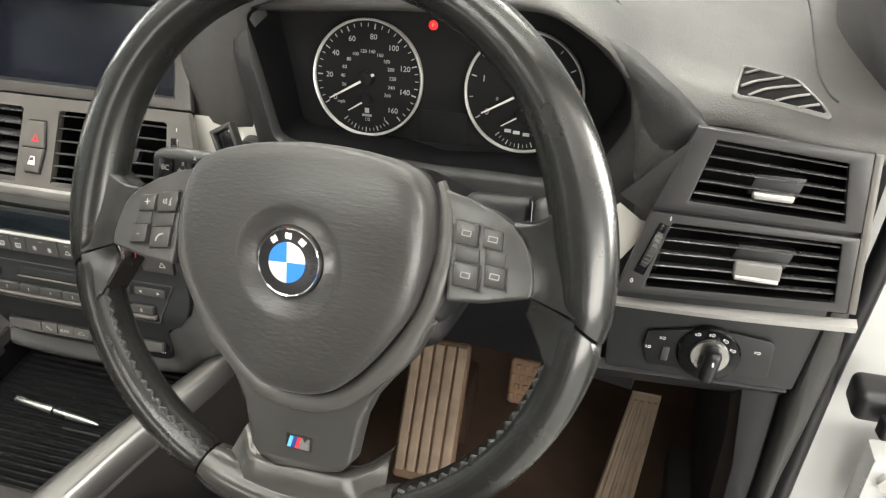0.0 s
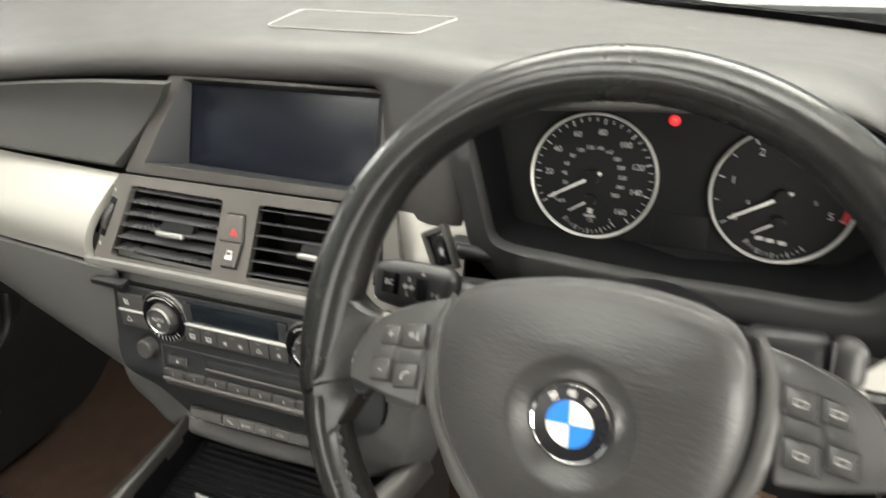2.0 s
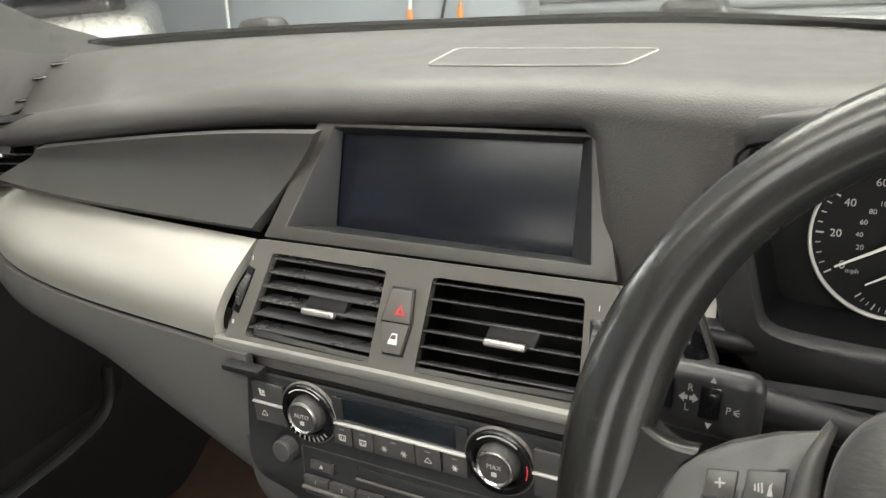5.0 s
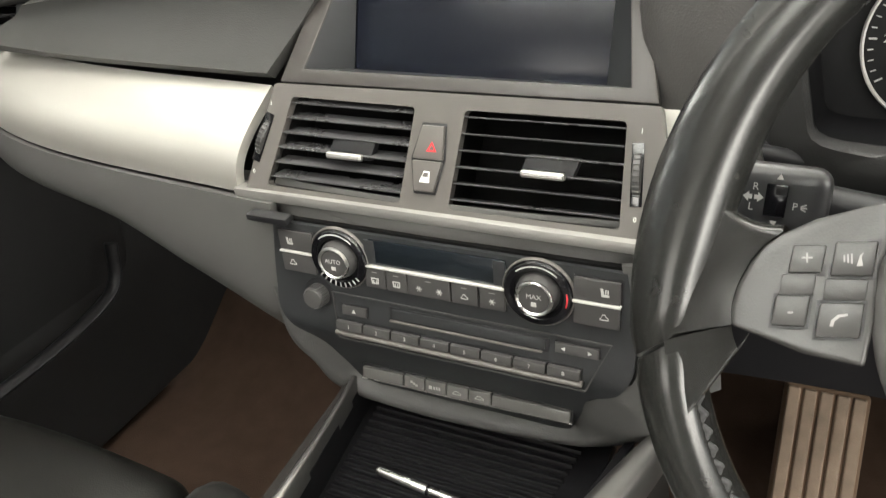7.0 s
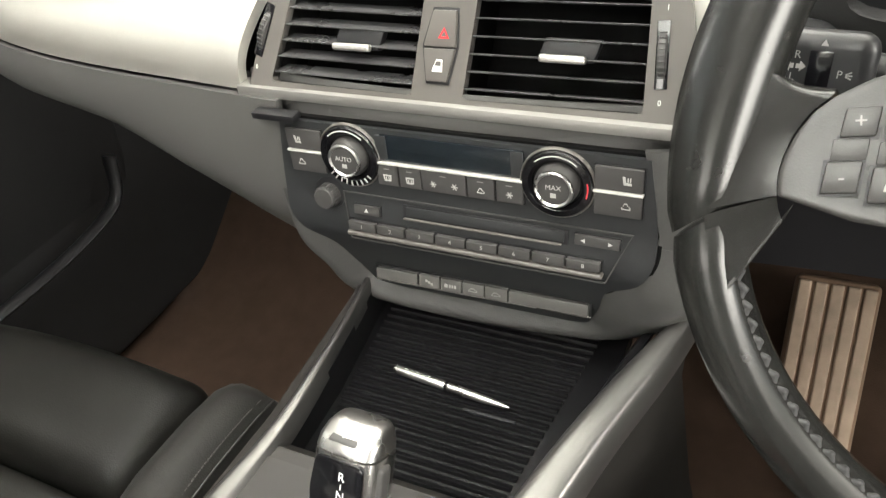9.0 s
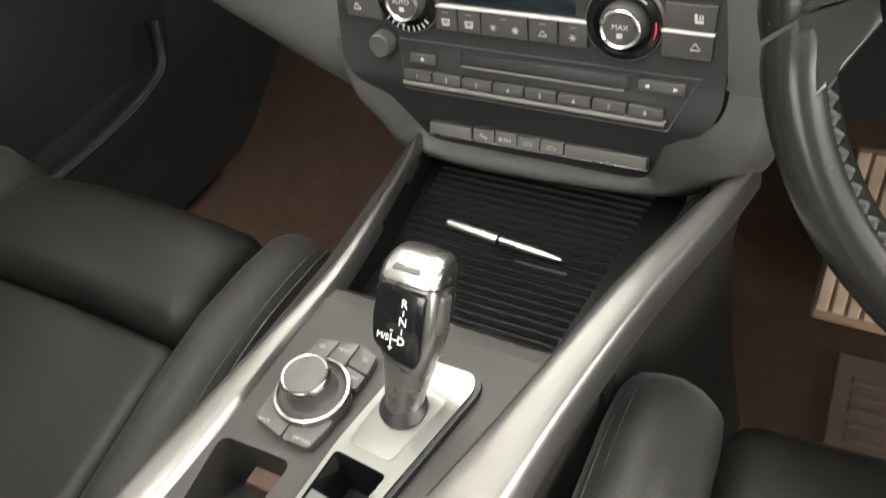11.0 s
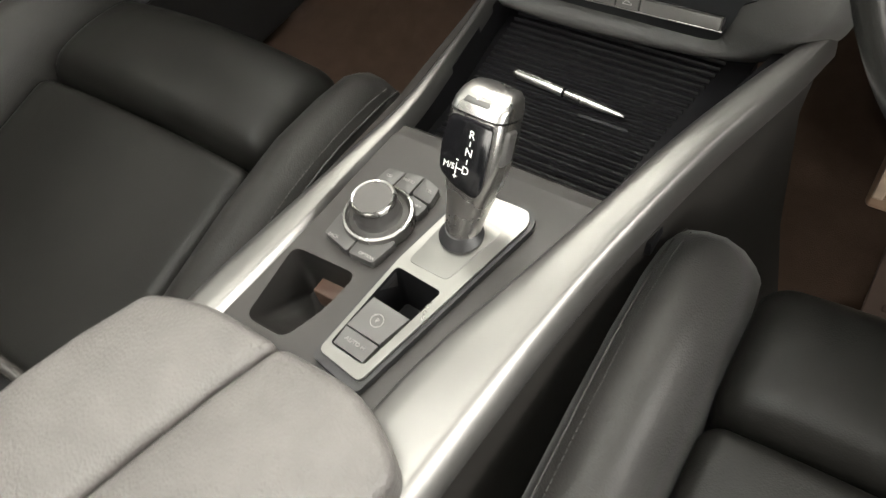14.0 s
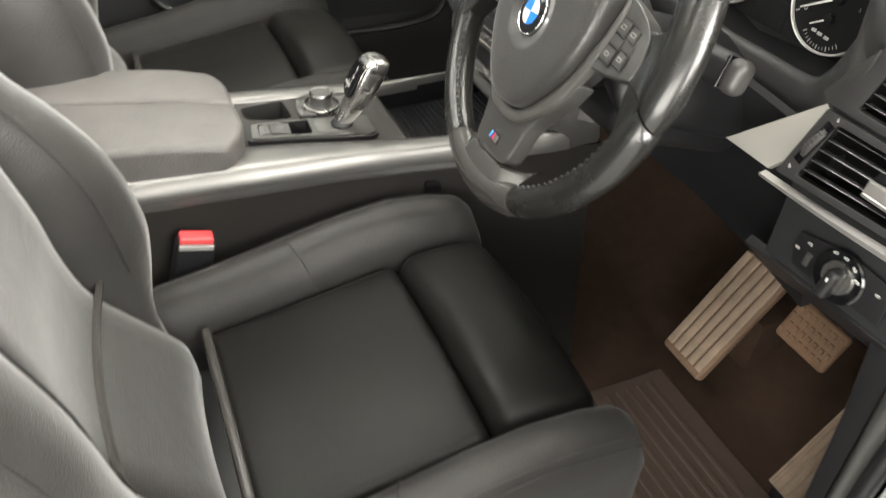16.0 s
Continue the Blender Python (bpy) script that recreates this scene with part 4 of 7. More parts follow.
TAG = HM @ Matrix.Translation((0.0003, -0.1307, 0.0075)) @ pose(0, 0, 0, 0, 0, -2)
tag = part("sport_tag", slab(rect(0.019, 0.0098), 0.0012, TAG, 0.0004), BLACK, wheel, "small striped tag")
for k, mat in enumerate((surface("pale_blue_enamel", (0.1, 0.4, 0.75), 0.3), NAVY, RED)):
    part("tag_stripe", slab(rect(0.0026, 0.0078, -0.0072 + 0.0029 * k, 0, 0.002), 0.0006, TAG @ Matrix.Translation((0, 0, 0.0012))), mat, tag)
part("tag_block", slab([(0.0005, -0.0038), (0.0082, -0.0038), (0.0082, 0.0038), (0.0066, 0.0038), (0.0046, 0.0008), (0.0028, 0.0038), (0.0018, 0.0038)], 0.0008, TAG @ Matrix.Translation((0, 0, 0.0012))), SATIN, tag)

# buttons on the spokes
DIM_MARK = surface("dim_spoke_print", (0.33, 0.32, 0.31), 0.6)
STALK_GREY = surface("stalk_frame_grey", (0.035, 0.034, 0.031), 0.45)
COLUMNS = ((0.1078, 0.0212, 0.0148, 0.0135), (0.1243, 0.0192, 0.0122, 0.0112), (0.1102, -0.0031, 0.0156, 0.0136), (0.1280, -0.0020, 0.0126, 0.0122))
for side, marks in ((-1, ")+c-"), (1, "=ouo")):
    PAD = HM @ pose(0, 0, 0.0105, -12.4, 0, 0)
    row = [(mark, *place) for mark, place in zip(marks, COLUMNS)]
    for mark, x, y, w, h in row:
        m = PAD @ Matrix.Translation((side * x, y * 1.024, 0)) @ pose(0, 0, 0, 0, 0, -side * 7)
        slant = -side * 0.0022
        part("button_gap", slab(rect(w + 0.0022, h + 0.0022, 0, 0, slant), 0.0004, m), BLACK, wheel)
        button = part("button", slab(rect(w, h, 0, 0, slant), 0.0026, m, 0.0011), SPOKE, wheel, "dark grey spoke button")
        lm = m @ Matrix.Translation((slant / 2, 0, 0.0028))
        if mark in "+-":
            lettering("mark", mark, 0.0085, lm, DIM_MARK, button)
        elif mark == "c":
            part("mark", slab([(-0.0035, -0.0025), (-0.0028, 0.0), (-0.0005, 0.0022), (0.0030, 0.0028), (0.0030, 0.0018), (0.0002, 0.0012), (-0.0016, -0.0004), (-0.0022, -0.0026)], 0.0002, lm), DIM_MARK, button)
        elif mark == ")":
            for k in range(3):
                part("mark", slab(rect(0.0006, 0.0028 + 0.0006 * k, -0.0034 + 0.0013 * k), 0.0002, lm), DIM_MARK, button)
            part("mark", slab([(0.0008, -0.003), (0.0030, -0.003), (0.0026, 0.0005), (0.0034, 0.0025), (0.0020, 0.0012)], 0.0002, lm), DIM_MARK, button)
        else:
            part("mark", rim_plate([(-0.003, -0.0018), (0.003, -0.0018), (0.003, 0.0018), (-0.003, 0.0018)], [(-0.0024, -0.0012), (0.0024, -0.0012), (0.0024, 0.0012), (-0.0024, 0.0012)], 0.0002, lm), DIM_MARK, button)
    for x, y, w in ((0.1262, 0.0088, 0.0125), (0.1090, 0.0090, 0.0150)):
        part("blank_button", slab(rect(w, 0.0082, 0, 0, -side * 0.0012), 0.0010, PAD @ Matrix.Translation((side * x, y * 1.024, 0)) @ pose(0, 0, 0, 0, 0, -side * 7), 0.0004), SPOKE, wheel)

# column shroud
column = thing("steering_column", "black plastic steering column shroud", "steering column", (0.393, 0.0, 1.05))
part("upper_shroud", placed(bent(pillow(0.15, 0.20, 0.075, 0.03), lambda c: Vector((c.x * (1 + 0.8 * c.y), c.y, c.z - 6 * c.x * c.x))), pose(0.393, -0.01, 1.085, -16)), BLACK, column, "black upper shroud")
part("lower_shroud", placed(pillow(0.14, 0.18, 0.06, 0.025), pose(0.393, -0.02, 1.035, -16)), BLACK, column, "black lower shroud")
part("hub", turned([(0.05, -0.075), (0.055, -0.03), (0.06, -0.006)], WM), BLACK, column, "black wheel hub")

# stalks
stalk = thing("indicator_stalk", "black indicator stalk with white printed marks", "control stalk", (0.24, -0.07, 1.13))
SM = facing(0.2345, -0.050, 1.1285, 20, -4) @ Matrix.Diagonal((0.83, 0.85, 0.9, 1))
part("stalk_body", placed(bent(pillow(0.082, 0.044, 0.022, 0.0105), lambda c: Vector((c.x, c.y * (1 - 0.2 * max(0, -c.x / 0.04) ** 2) - 0.0015, c.z))), SM), STALK, stalk, "flat rounded stalk head")
part("stalk_arm", tube([(0.265, -0.040, 1.122), (0.31, -0.032, 1.112), (0.36, -0.02, 1.10)], 0.010), STALK, stalk)
TOP = SM @ Matrix.Translation((0, 0, 0.0112))
part("rocker", slab(rect(0.0125, 0.0195, 0.0115, -0.0005), 0.002, TOP, 0.0008), GLOSS_BLACK, stalk, "recessed rocker switch")
part("end_button", slab(rect(0.017, 0.019, -0.0195, 0.0005), 0.001, TOP, 0.0005), GLOSS_BLACK, stalk, "push button at the stalk's end")
lettering("letter", "R", 0.0062, TOP @ Matrix.Translation((-0.001, 0.0062, 0.0004)), DIM_MARK, stalk)
lettering("letter", "L", 0.0062, TOP @ Matrix.Translation((-0.0022, -0.0062, 0.0004)), DIM_MARK, stalk)
lettering("letter", "BC", 0.007, TOP @ Matrix.Translation((-0.0205, 0.001, 0.0013)), DIM_MARK, stalk)
lettering("letter", "P", 0.0062, TOP @ Matrix.Translation((0.0225, -0.003, 0.0004)), DIM_MARK, stalk)
for side in (-1, 1):
    arrow = [(side * x, y) for x, y in ((0.0006, 0.0013), (0.0026, 0.0013), (0.0026, 0.003), (0.006, 0), (0.0026, -0.003), (0.0026, -0.0013), (0.0006, -0.0013))]
    part("arrow", slab(arrow[::side], 0.0003, TOP @ Matrix.Translation((-0.0016, 0, 0.0002))), DIM_MARK, stalk)
    part("mark", slab([(-0.002, 0), (0.002, 0), (0, side * 0.0035)][::side], 0.0003, TOP @ Matrix.Translation((0.012, side * 0.0125 - 0.0005, 0.0002))), DIM_MARK, stalk)
for a in (-25, 0, 25):
    part("mark", slab(rect(0.0035, 0.0007, 0.003), 0.0003, TOP @ Matrix.Translation((0.0245, -0.003, 0.0002)) @ pose(0, 0, 0, 0, 0, a)), DIM_MARK, stalk)

second = thing("cruise_stalk", "short black stalk behind the indicator stalk", "control stalk", (0.22, 0.04, 1.09))
CM = facing(0.2170, 0.042, 1.1100, 20, 0) @ pose(0, 0, 0, 0, 0, 24) @ Matrix.Diagonal((0.8, 0.8, 1, 1))
part("stalk_frame", rim_plate([(-0.014, -0.024), (0.014, -0.026), (0.015, 0.024), (-0.015, 0.022)], [(-0.0095, -0.019), (0.0095, -0.02), (0.01, 0.018), (-0.01, 0.017)], 0.012, CM, 0.0025), STALK_GREY, second)
part("stalk_core", slab(rect(0.021, 0.040), 0.008, CM, 0.002), GLOSS_BLACK, second)
part("stalk_arm", tube([(0.225, 0.050, 1.106), (0.245, 0.058, 1.100), (0.262, 0.070, 1.092)], 0.006), STALK, second)

wiper = thing("wiper_stalk", "black wiper stalk with a grey end", "control stalk", (0.47, -0.03, 1.10))
part("stalk_arm", tube([(0.42, -0.012, 1.09), (0.455, -0.030, 1.108), (0.48, -0.040, 1.118)], 0.011), STALK, wiper)
part("stalk_head", placed(pillow(0.055, 0.034, 0.022, 0.010), facing(0.488, -0.042, 1.120, 20, 6)), STALK, wiper)
part("stalk_end", placed(pillow(0.020, 0.033, 0.024, 0.009), facing(0.522, -0.045, 1.123, 20, 6)), surface("grey_stalk_end", (0.035, 0.034, 0.033), 0.4), wiper, "grey stalk end")
part("end_seam", placed(pillow(0.003, 0.030, 0.0225, 0.001, 2), facing(0.511, -0.044, 1.122, 20, 6)), GLOSS_BLACK, wiper)


# ---- instrument cluster ----
DIAL_FACE = surface("dial_face", (0.004, 0.004, 0.0045), 0.5, spec=0.25)
DIAL_RING = surface("dial_ring_silver", (0.68, 0.67, 0.64), 0.35, metal=0.5)
DIAL_PRINT = surface("dial_print", (0.42, 0.42, 0.40), 0.6, vary=0.05)
NEEDLE = surface("needle_white", (0.75, 0.74, 0.7), 0.5)
cluster = thing("instrument_cluster", "black instrument cluster with two ringed dials", "instrument cluster", (0.40, 0.12, 1.10))
part("faceplate", slab([(-0.185, -0.072), (0.175, -0.072), (0.20, -0.03), (0.195, 0.045), (0.15, 0.075), (-0.16, 0.075), (-0.205, 0.03)], 0.006, facing(0.397, 0.118, 1.168, 11)), DIAL_FACE, cluster, "black cluster faceplate")
part("lower_lip", placed(pillow(0.37, 0.05, 0.02, 0.009), pose(0.395, 0.085, 1.098, 6)), BLACK, cluster, "black ledge under the dials")
part("trip_display", slab(rect(0.044, 0.034), 0.002, facing(0.4035, 0.104, 1.121, 11), 0.0005), DIAL_FACE, cluster, "dark trip display")
lamp_m = facing(0.390, 0.1195, 1.213, 11)
lamp = part("parking_brake_lamp", turned([(0.0042, 0.0), (0.0042, 0.0008), (0.0036, 0.0012), (0.0, 0.0012)], lamp_m, 32), glowing("red_warning_light", (0.9, 0.02, 0.03), 0.7), cluster, "lit red parking brake warning lamp")
lettering("letter", "P", 0.0052, lamp_m @ Matrix.Translation((0, 0, 0.0014)), glowing("warning_sign_light", (1.0, 0.14, 0.08), 1.6), lamp)


def pointer(length, width, m, name, parent):
    return part(name, slab([(-0.2 * length, -width * 0.6), (length, -width * 0.3), (length, width * 0.3), (-0.2 * length, width * 0.6)], 0.0012, m, 0.0002, 1), NEEDLE, parent, "white needle")


def gauge(name, x, label, numerals, first, step, ticks, inner):
    m = facing(x, 0.1095, 1.1625, 11)
    dial = part(name, turned([(0.0520, 0.0), (0.0520, 0.002), (0.0, 0.002)], m, 64), DIAL_FACE, cluster, label)
    part("dial_ring", turned([(0.0538, 0.0), (0.0538, 0.005), (0.0529, 0.0060), (0.0518, 0.005), (0.0514, 0.001)], m, 72, caps=False), DIAL_RING, dial, "satin silver dial ring")
    face = m @ Matrix.Translation((0, 0, 0.0024))
    for k, word in enumerate(numerals):
        a = radians(first - step * k)
        lettering("numeral", word, 0.0070 if len(word) > 1 else 0.0082, face @ Matrix.Translation((0.0378 * math.cos(a), 0.0378 * math.sin(a), 0)), DIAL_PRINT, dial)
    n = (len(numerals) - 1) * ticks
    for k in range(n + 1):
        a = first - step * k / ticks
        long = 0.0048 if k % ticks == 0 else 0.0032
        part("tick", slab(rect(long, 0.0011 if k % ticks == 0 else 0.0007, 0.0495 - long / 2), 0.0003, face @ pose(0, 0, 0, 0, 0, a)), DIAL_PRINT, dial)
    for k, word in enumerate(inner):
        a = radians(first - 14 - (step * (len(numerals) - 1) - 26) * k / (len(inner) - 1))
        lettering("numeral", word, 0.0045, face @ Matrix.Translation((0.0245 * math.cos(a), 0.0245 * math.sin(a), 0)), DIAL_PRINT, dial)
    pointer(0.042, 0.0022, face @ Matrix.Translation((0, 0, 0.003)) @ pose(0, 0, 0, 0, 0, first - 2), "needle", dial)
    part("needle_boss", turned([(0.0062, 0), (0.0057, 0.0052), (0.0, 0.0056)], face, 24), DIAL_FACE, dial)
    part("needle_boss", turned([(0.005, 0), (0.0045, 0.0042), (0.0, 0.0046)], face @ Matrix.Translation((0.0, -0.020, 0)), 20), DIAL_FACE, dial)
    pointer(0.021, 0.0015, face @ Matrix.Translation((0.0, -0.020, 0.002)) @ pose(0, 0, 0, 0, 0, 212), "small_needle", dial)
    for k in range(13):
        a = 222 + 94 * k / 12
        big = k % 3 == 0
        part("tick", slab(rect(0.0045 if big else 0.003, 0.0009 if big else 0.0005, 0.028), 0.0003, face @ Matrix.Translation((0, -0.020, 0)) @ pose(0, 0, 0, 0, 0, a)), DIAL_PRINT, dial)
    return dial, face


speedo, face = gauge("speedometer", 0.3295, "black speedometer dial with white figures", [str(20 * k) for k in range(9)], 212, 32.5, 4, [str(20 * k) for k in range(1, 14)])
lettering("letter", "mph", 0.0045, face @ Matrix.Translation((-0.026, -0.0235, 0)), DIAL_PRINT, speedo)
lettering("letter", "1/2", 0.0042, face @ Matrix.Translation((0.0005, -0.0385, 0)), DIAL_PRINT, speedo)
lettering("letter", "1", 0.0045, face @ Matrix.Translation((0.0175, -0.0365, 0)), DIAL_PRINT, speedo)
part("fuel_sign", slab(rect(0.0042, 0.0046, 0.0, -0.030), 0.0003, face), DIAL_PRINT, speedo)
part("fuel_bar", slab(rect(0.0095, 0.0022, 0.0, -0.0345), 0.0003, face), surface("dim_print", (0.3, 0.3, 0.28), 0.6), speedo)
tacho, face = gauge("rev_counter", 0.4765, "black rev counter dial with white figures", [str(k) for k in range(6)], 212, 46, 2, ["0", "5"])
for k in range(7):
    part("red_zone", slab(rect(0.0042, 0.0032, 0.0478), 0.0003, face @ pose(0, 0, 0, 0, 0, 6 - 3.9 * k)), RED, tacho)
for k, x in enumerate((-0.0115, -0.0035, 0.0055)):
    part("printed_bar", slab(rect(0.006, 0.003, x, -0.035 - 0.001 * k), 0.0003, face), DIAL_PRINT, tacho)


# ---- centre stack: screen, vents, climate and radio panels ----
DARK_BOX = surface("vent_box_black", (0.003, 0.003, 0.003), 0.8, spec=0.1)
BEZEL = surface("screen_bezel_plastic", (0.036, 0.0325, 0.030), 0.4, grain=0.1, grain_size=0.0008)
TAB_SILVER = surface("tab_silver", (0.5, 0.49, 0.47), 0.34, metal=0.9)
SLAT = surface("vent_slat_plastic", (0.050, 0.050, 0.051), 0.28, coat=0.5)
BRIGHT = surface("bright_trim_line", (0.72, 0.71, 0.68), 0.35, metal=0.55, vary=0.05)
SWITCH_GREY = surface("grey_switch", (0.13, 0.125, 0.118), 0.42, grain=0.1, grain_size=0.0006)
SCREEN_GLASS = surface("dark_screen_glass", (0.004, 0.005, 0.009), 0.27, vary=0.1, vary_size=0.08, rough_vary=0.005, spec=0.4)

screen = thing("display_screen", "dark navigation screen in a grey recessed bezel", "screen", (0, 0.12, 1.14))
BZ = facing(0, 0.105, 1.173, 34)
part("bezel", rim_plate([(-0.162, -0.058), (0.160, -0.058), (0.130, 0.052), (-0.128, 0.052)], [(-0.1385, -0.0455), (0.1385, -0.0475), (0.124, 0.0475), (-0.110, 0.0475)], 0.008, BZ @ Matrix.Translation((0, 0, -0.006)), 0.003), BEZEL, screen, "grey screen bezel")
GL = facing(0, 0.129, 1.1665, 20)
corner = lambda m, pts: [m @ Vector((x, y, 0)) for x, y in pts]  # noqa: E731
mouth = corner(BZ, [(-0.1385, -0.0455), (0.1385, -0.0475), (0.124, 0.0475), (-0.110, 0.0475)])
well = corner(GL, [(-0.1115, -0.0445), (0.1125, -0.0475), (0.1135, 0.0405), (-0.1105, 0.0405)])
part("recess", loft([mouth, well], caps=False), FASCIA, screen, "sloping sides of the screen recess", 20)
part("glass", slab([(-0.1115, -0.046), (0.1125, -0.049), (0.1135, 0.0405), (-0.1105, 0.0405)], 0.003, GL @ Matrix.Translation((0, 0, -0.004)), 0.0006), SCREEN_GLASS, screen, "switched-off dark screen glass")

VT = facing(0, 0.04, 1.085, 24)
surround = thing("vent_surround", "grey plastic surround of the centre vents", "vent surround", (0, 0.04, 1.05))
LEFT = [(-0.162, -0.0385), (-0.0315, -0.0395), (-0.0225, 0.0365), (-0.139, 0.038)]
RIGHT = [(0.0115, -0.0395), (0.1445, -0.038), (0.1415, 0.037), (0.020, 0.0368)]
part("vent_plate", pierced(softened([(-0.186, -0.0475), (0.186, -0.0475), (0.164, 0.0485), (-0.158, 0.0485)], 0.004), [softened(LEFT, 0.004), softened(RIGHT, 0.004)], 0.008, VT @ Matrix.Translation((0, 0, -0.008))), VENT_FACE, surround, "grey plate round both vents", 20)
for x, y, word in ((-0.1605, 0.031, "I"), (-0.1765, -0.028, "0"), (0.1525, 0.031, "I"), (0.1545, -0.030, "0")):
    lettering("letter", word, 0.0052, VT @ Matrix.Translation((x, y, 0.0004)), PRINT, surround)


def air_vent(m, hole, tab_x, tab_y, slats, label, tab_w=0.034, deep=0.05, tab_big=False, blade=0.018, rise=0.0):
    vent = thing("air_vent", label, "air vent", tuple(m @ Vector((sum(p[0] for p in hole) / 4, min(p[1] for p in hole), -0.02))), "air vents of the dash")
    inner = [[m @ Vector((x, y, 0.0002)) for x, y in hole], [m @ Vector((x, y, -deep)) for x, y in hole]]
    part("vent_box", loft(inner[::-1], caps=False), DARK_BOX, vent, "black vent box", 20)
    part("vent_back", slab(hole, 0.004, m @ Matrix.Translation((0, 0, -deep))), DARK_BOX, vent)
    (x0, y0), (x1, y1), (x2, y2), (x3, y3) = hole
    for k in range(slats):
        s = (k + 0.55) / slats
        a = (x0 + (x3 - x0) * s, y0 + (y3 - y0) * s)
        b = (x1 + (x2 - x1) * s, y1 + (y2 - y1) * s)
        rows = []
        for x, y in (a, b):
            rows.append([m @ Vector((x, y + c, d)) for c, d in ((0.0, -0.0026), (0.0003, -0.0017), (0.0009, -0.0014), (0.0014, -0.0020), (0.0012 + rise, -blade), (0.0002 + rise, -blade))])
        part("slat", loft(rows), SLAT, vent)
    tab = part("tab", slab([(tab_x - tab_w * 0.6, tab_y - 0.004), (tab_x + tab_w * 0.6, tab_y - 0.004), (tab_x + tab_w * 0.75, tab_y + 0.012), (tab_x - tab_w * 0.45, tab_y + 0.012)], 0.008, m @ Matrix.Translation((0, 0, -0.012)), 0.002), BLACK, vent, "sliding tab of the vent")
    part("tab_tip", placed(pillow(tab_w, 0.0135 if tab_big else 0.0058, 0.006, 0.0022, 3), m @ Matrix.Translation((tab_x, tab_y - 0.002 - (0.003 if tab_big else 0), 0.002))), SWITCH_GREY if tab_big else TAB_SILVER, tab, "grey tab face" if tab_big else "satin silver tab tip")
    if tab_big:
        part("tab_edge", placed(pillow(tab_w * 0.94, 0.0036, 0.0036, 0.0012, 2), m @ Matrix.Translation((tab_x, tab_y - 0.0108, 0.0048))), TAB_SILVER, tab, "bright lower edge of the tab")
    return vent


air_vent(VT, LEFT, -0.0835, -0.005, 6, "black-slatted centre air vent beside the silver trim panel", rise=0.0055)
air_vent(VT, RIGHT, 0.0858, -0.0035, 6, "black-slatted centre air vent with its slats level")


def thumb_wheel(x, y, m, lean, parent):
    part("wheel_slot", slab(rect(0.0085, 0.044), 0.0015, m @ Matrix.Translation((x, y, -0.0008)) @ pose(0, 0, 0, 0, 0, lean), 0.0005), GLOSS_BLACK, parent)
    w = part("thumb_wheel", turned([(0.0, -0.003), (0.0215, -0.003), (0.0225, -0.002), (0.0225, 0.002), (0.0215, 0.003), (0.0, 0.003)], m @ Matrix.Translation((x, y, -0.017)) @ pose(0, 0, 0, 0, 0, lean) @ pose(0, 0, 0, 0, 90, 0), 36), BUTTON, parent, "ribbed black thumb wheel")
    for k in range(9):
        a = radians(50 + 10 * k)
        part("rib", placed(pillow(0.0055, 0.0012, 0.0012, 0.0004, 2), m @ Matrix.Translation((x, y, -0.017)) @ pose(0, 0, 0, 0, 0, lean) @ Matrix.Translation((0, 0.0226 * math.cos(a), 0.0226 * math.sin(a)))), BUTTON, w)


thumb_wheel(-0.168, 0.002, VT, -19, surround)
thumb_wheel(0.1525, 0.001, VT, 4, surround)
hazard = thing("hazard_switch", "grey switch pair with a red triangle", "switch", (-0.007, 0.03, 1.06))
part("switch_well", slab([(-0.0185, -0.030), (0.0005, -0.030), (0.0070, -0.002), (0.0062, 0.0255), (-0.0145, 0.0255), (-0.0225, -0.002)], 0.0012, VT, 0.0005), BLACK, hazard)
top = part("hazard_button", slab([(-0.0205, -0.0025), (0.0056, -0.0025), (0.0052, 0.0235), (-0.0135, 0.0235)], 0.0042, VT, 0.0013), VENT_FACE, hazard, "grey hazard button")
low = part("lock_button", slab([(-0.0172, -0.0278), (-0.0005, -0.0278), (0.0052, -0.0038), (-0.0205, -0.0038)], 0.0042, VT, 0.0013), VENT_FACE, hazard, "grey lock button")
part("triangle", rim_plate([(-0.0085, 0.0035), (0.0005, 0.0035), (-0.0037, 0.0115)], [(-0.0062, 0.0049), (-0.0016, 0.0049), (-0.0037, 0.0092)], 0.0003, VT @ Matrix.Translation((0, 0, 0.0042))), RED, top, "red warning triangle")
part("door_sign", rim_plate([(-0.0125, -0.0205), (-0.0040, -0.0205), (-0.0040, -0.0115), (-0.0090, -0.0115)], [(-0.0112, -0.0162), (-0.0052, -0.0162), (-0.0052, -0.0128), (-0.0088, -0.0128)], 0.0003, VT @ Matrix.Translation((0, 0, 0.0042))), PRINT, low)
part("centre_infill", sheet([[(x, 0.024 + 0.06 * (x / 0.4) ** 2 + d, z) for x in [-0.195 + 0.01 * k for k in range(39)]] for z, d in ((1.052, 0.002), (1.038, -0.004), (1.030, -0.006), (1.0225, -0.004))], 0.004), PAD_GREY, surround, "grey band under the vents")

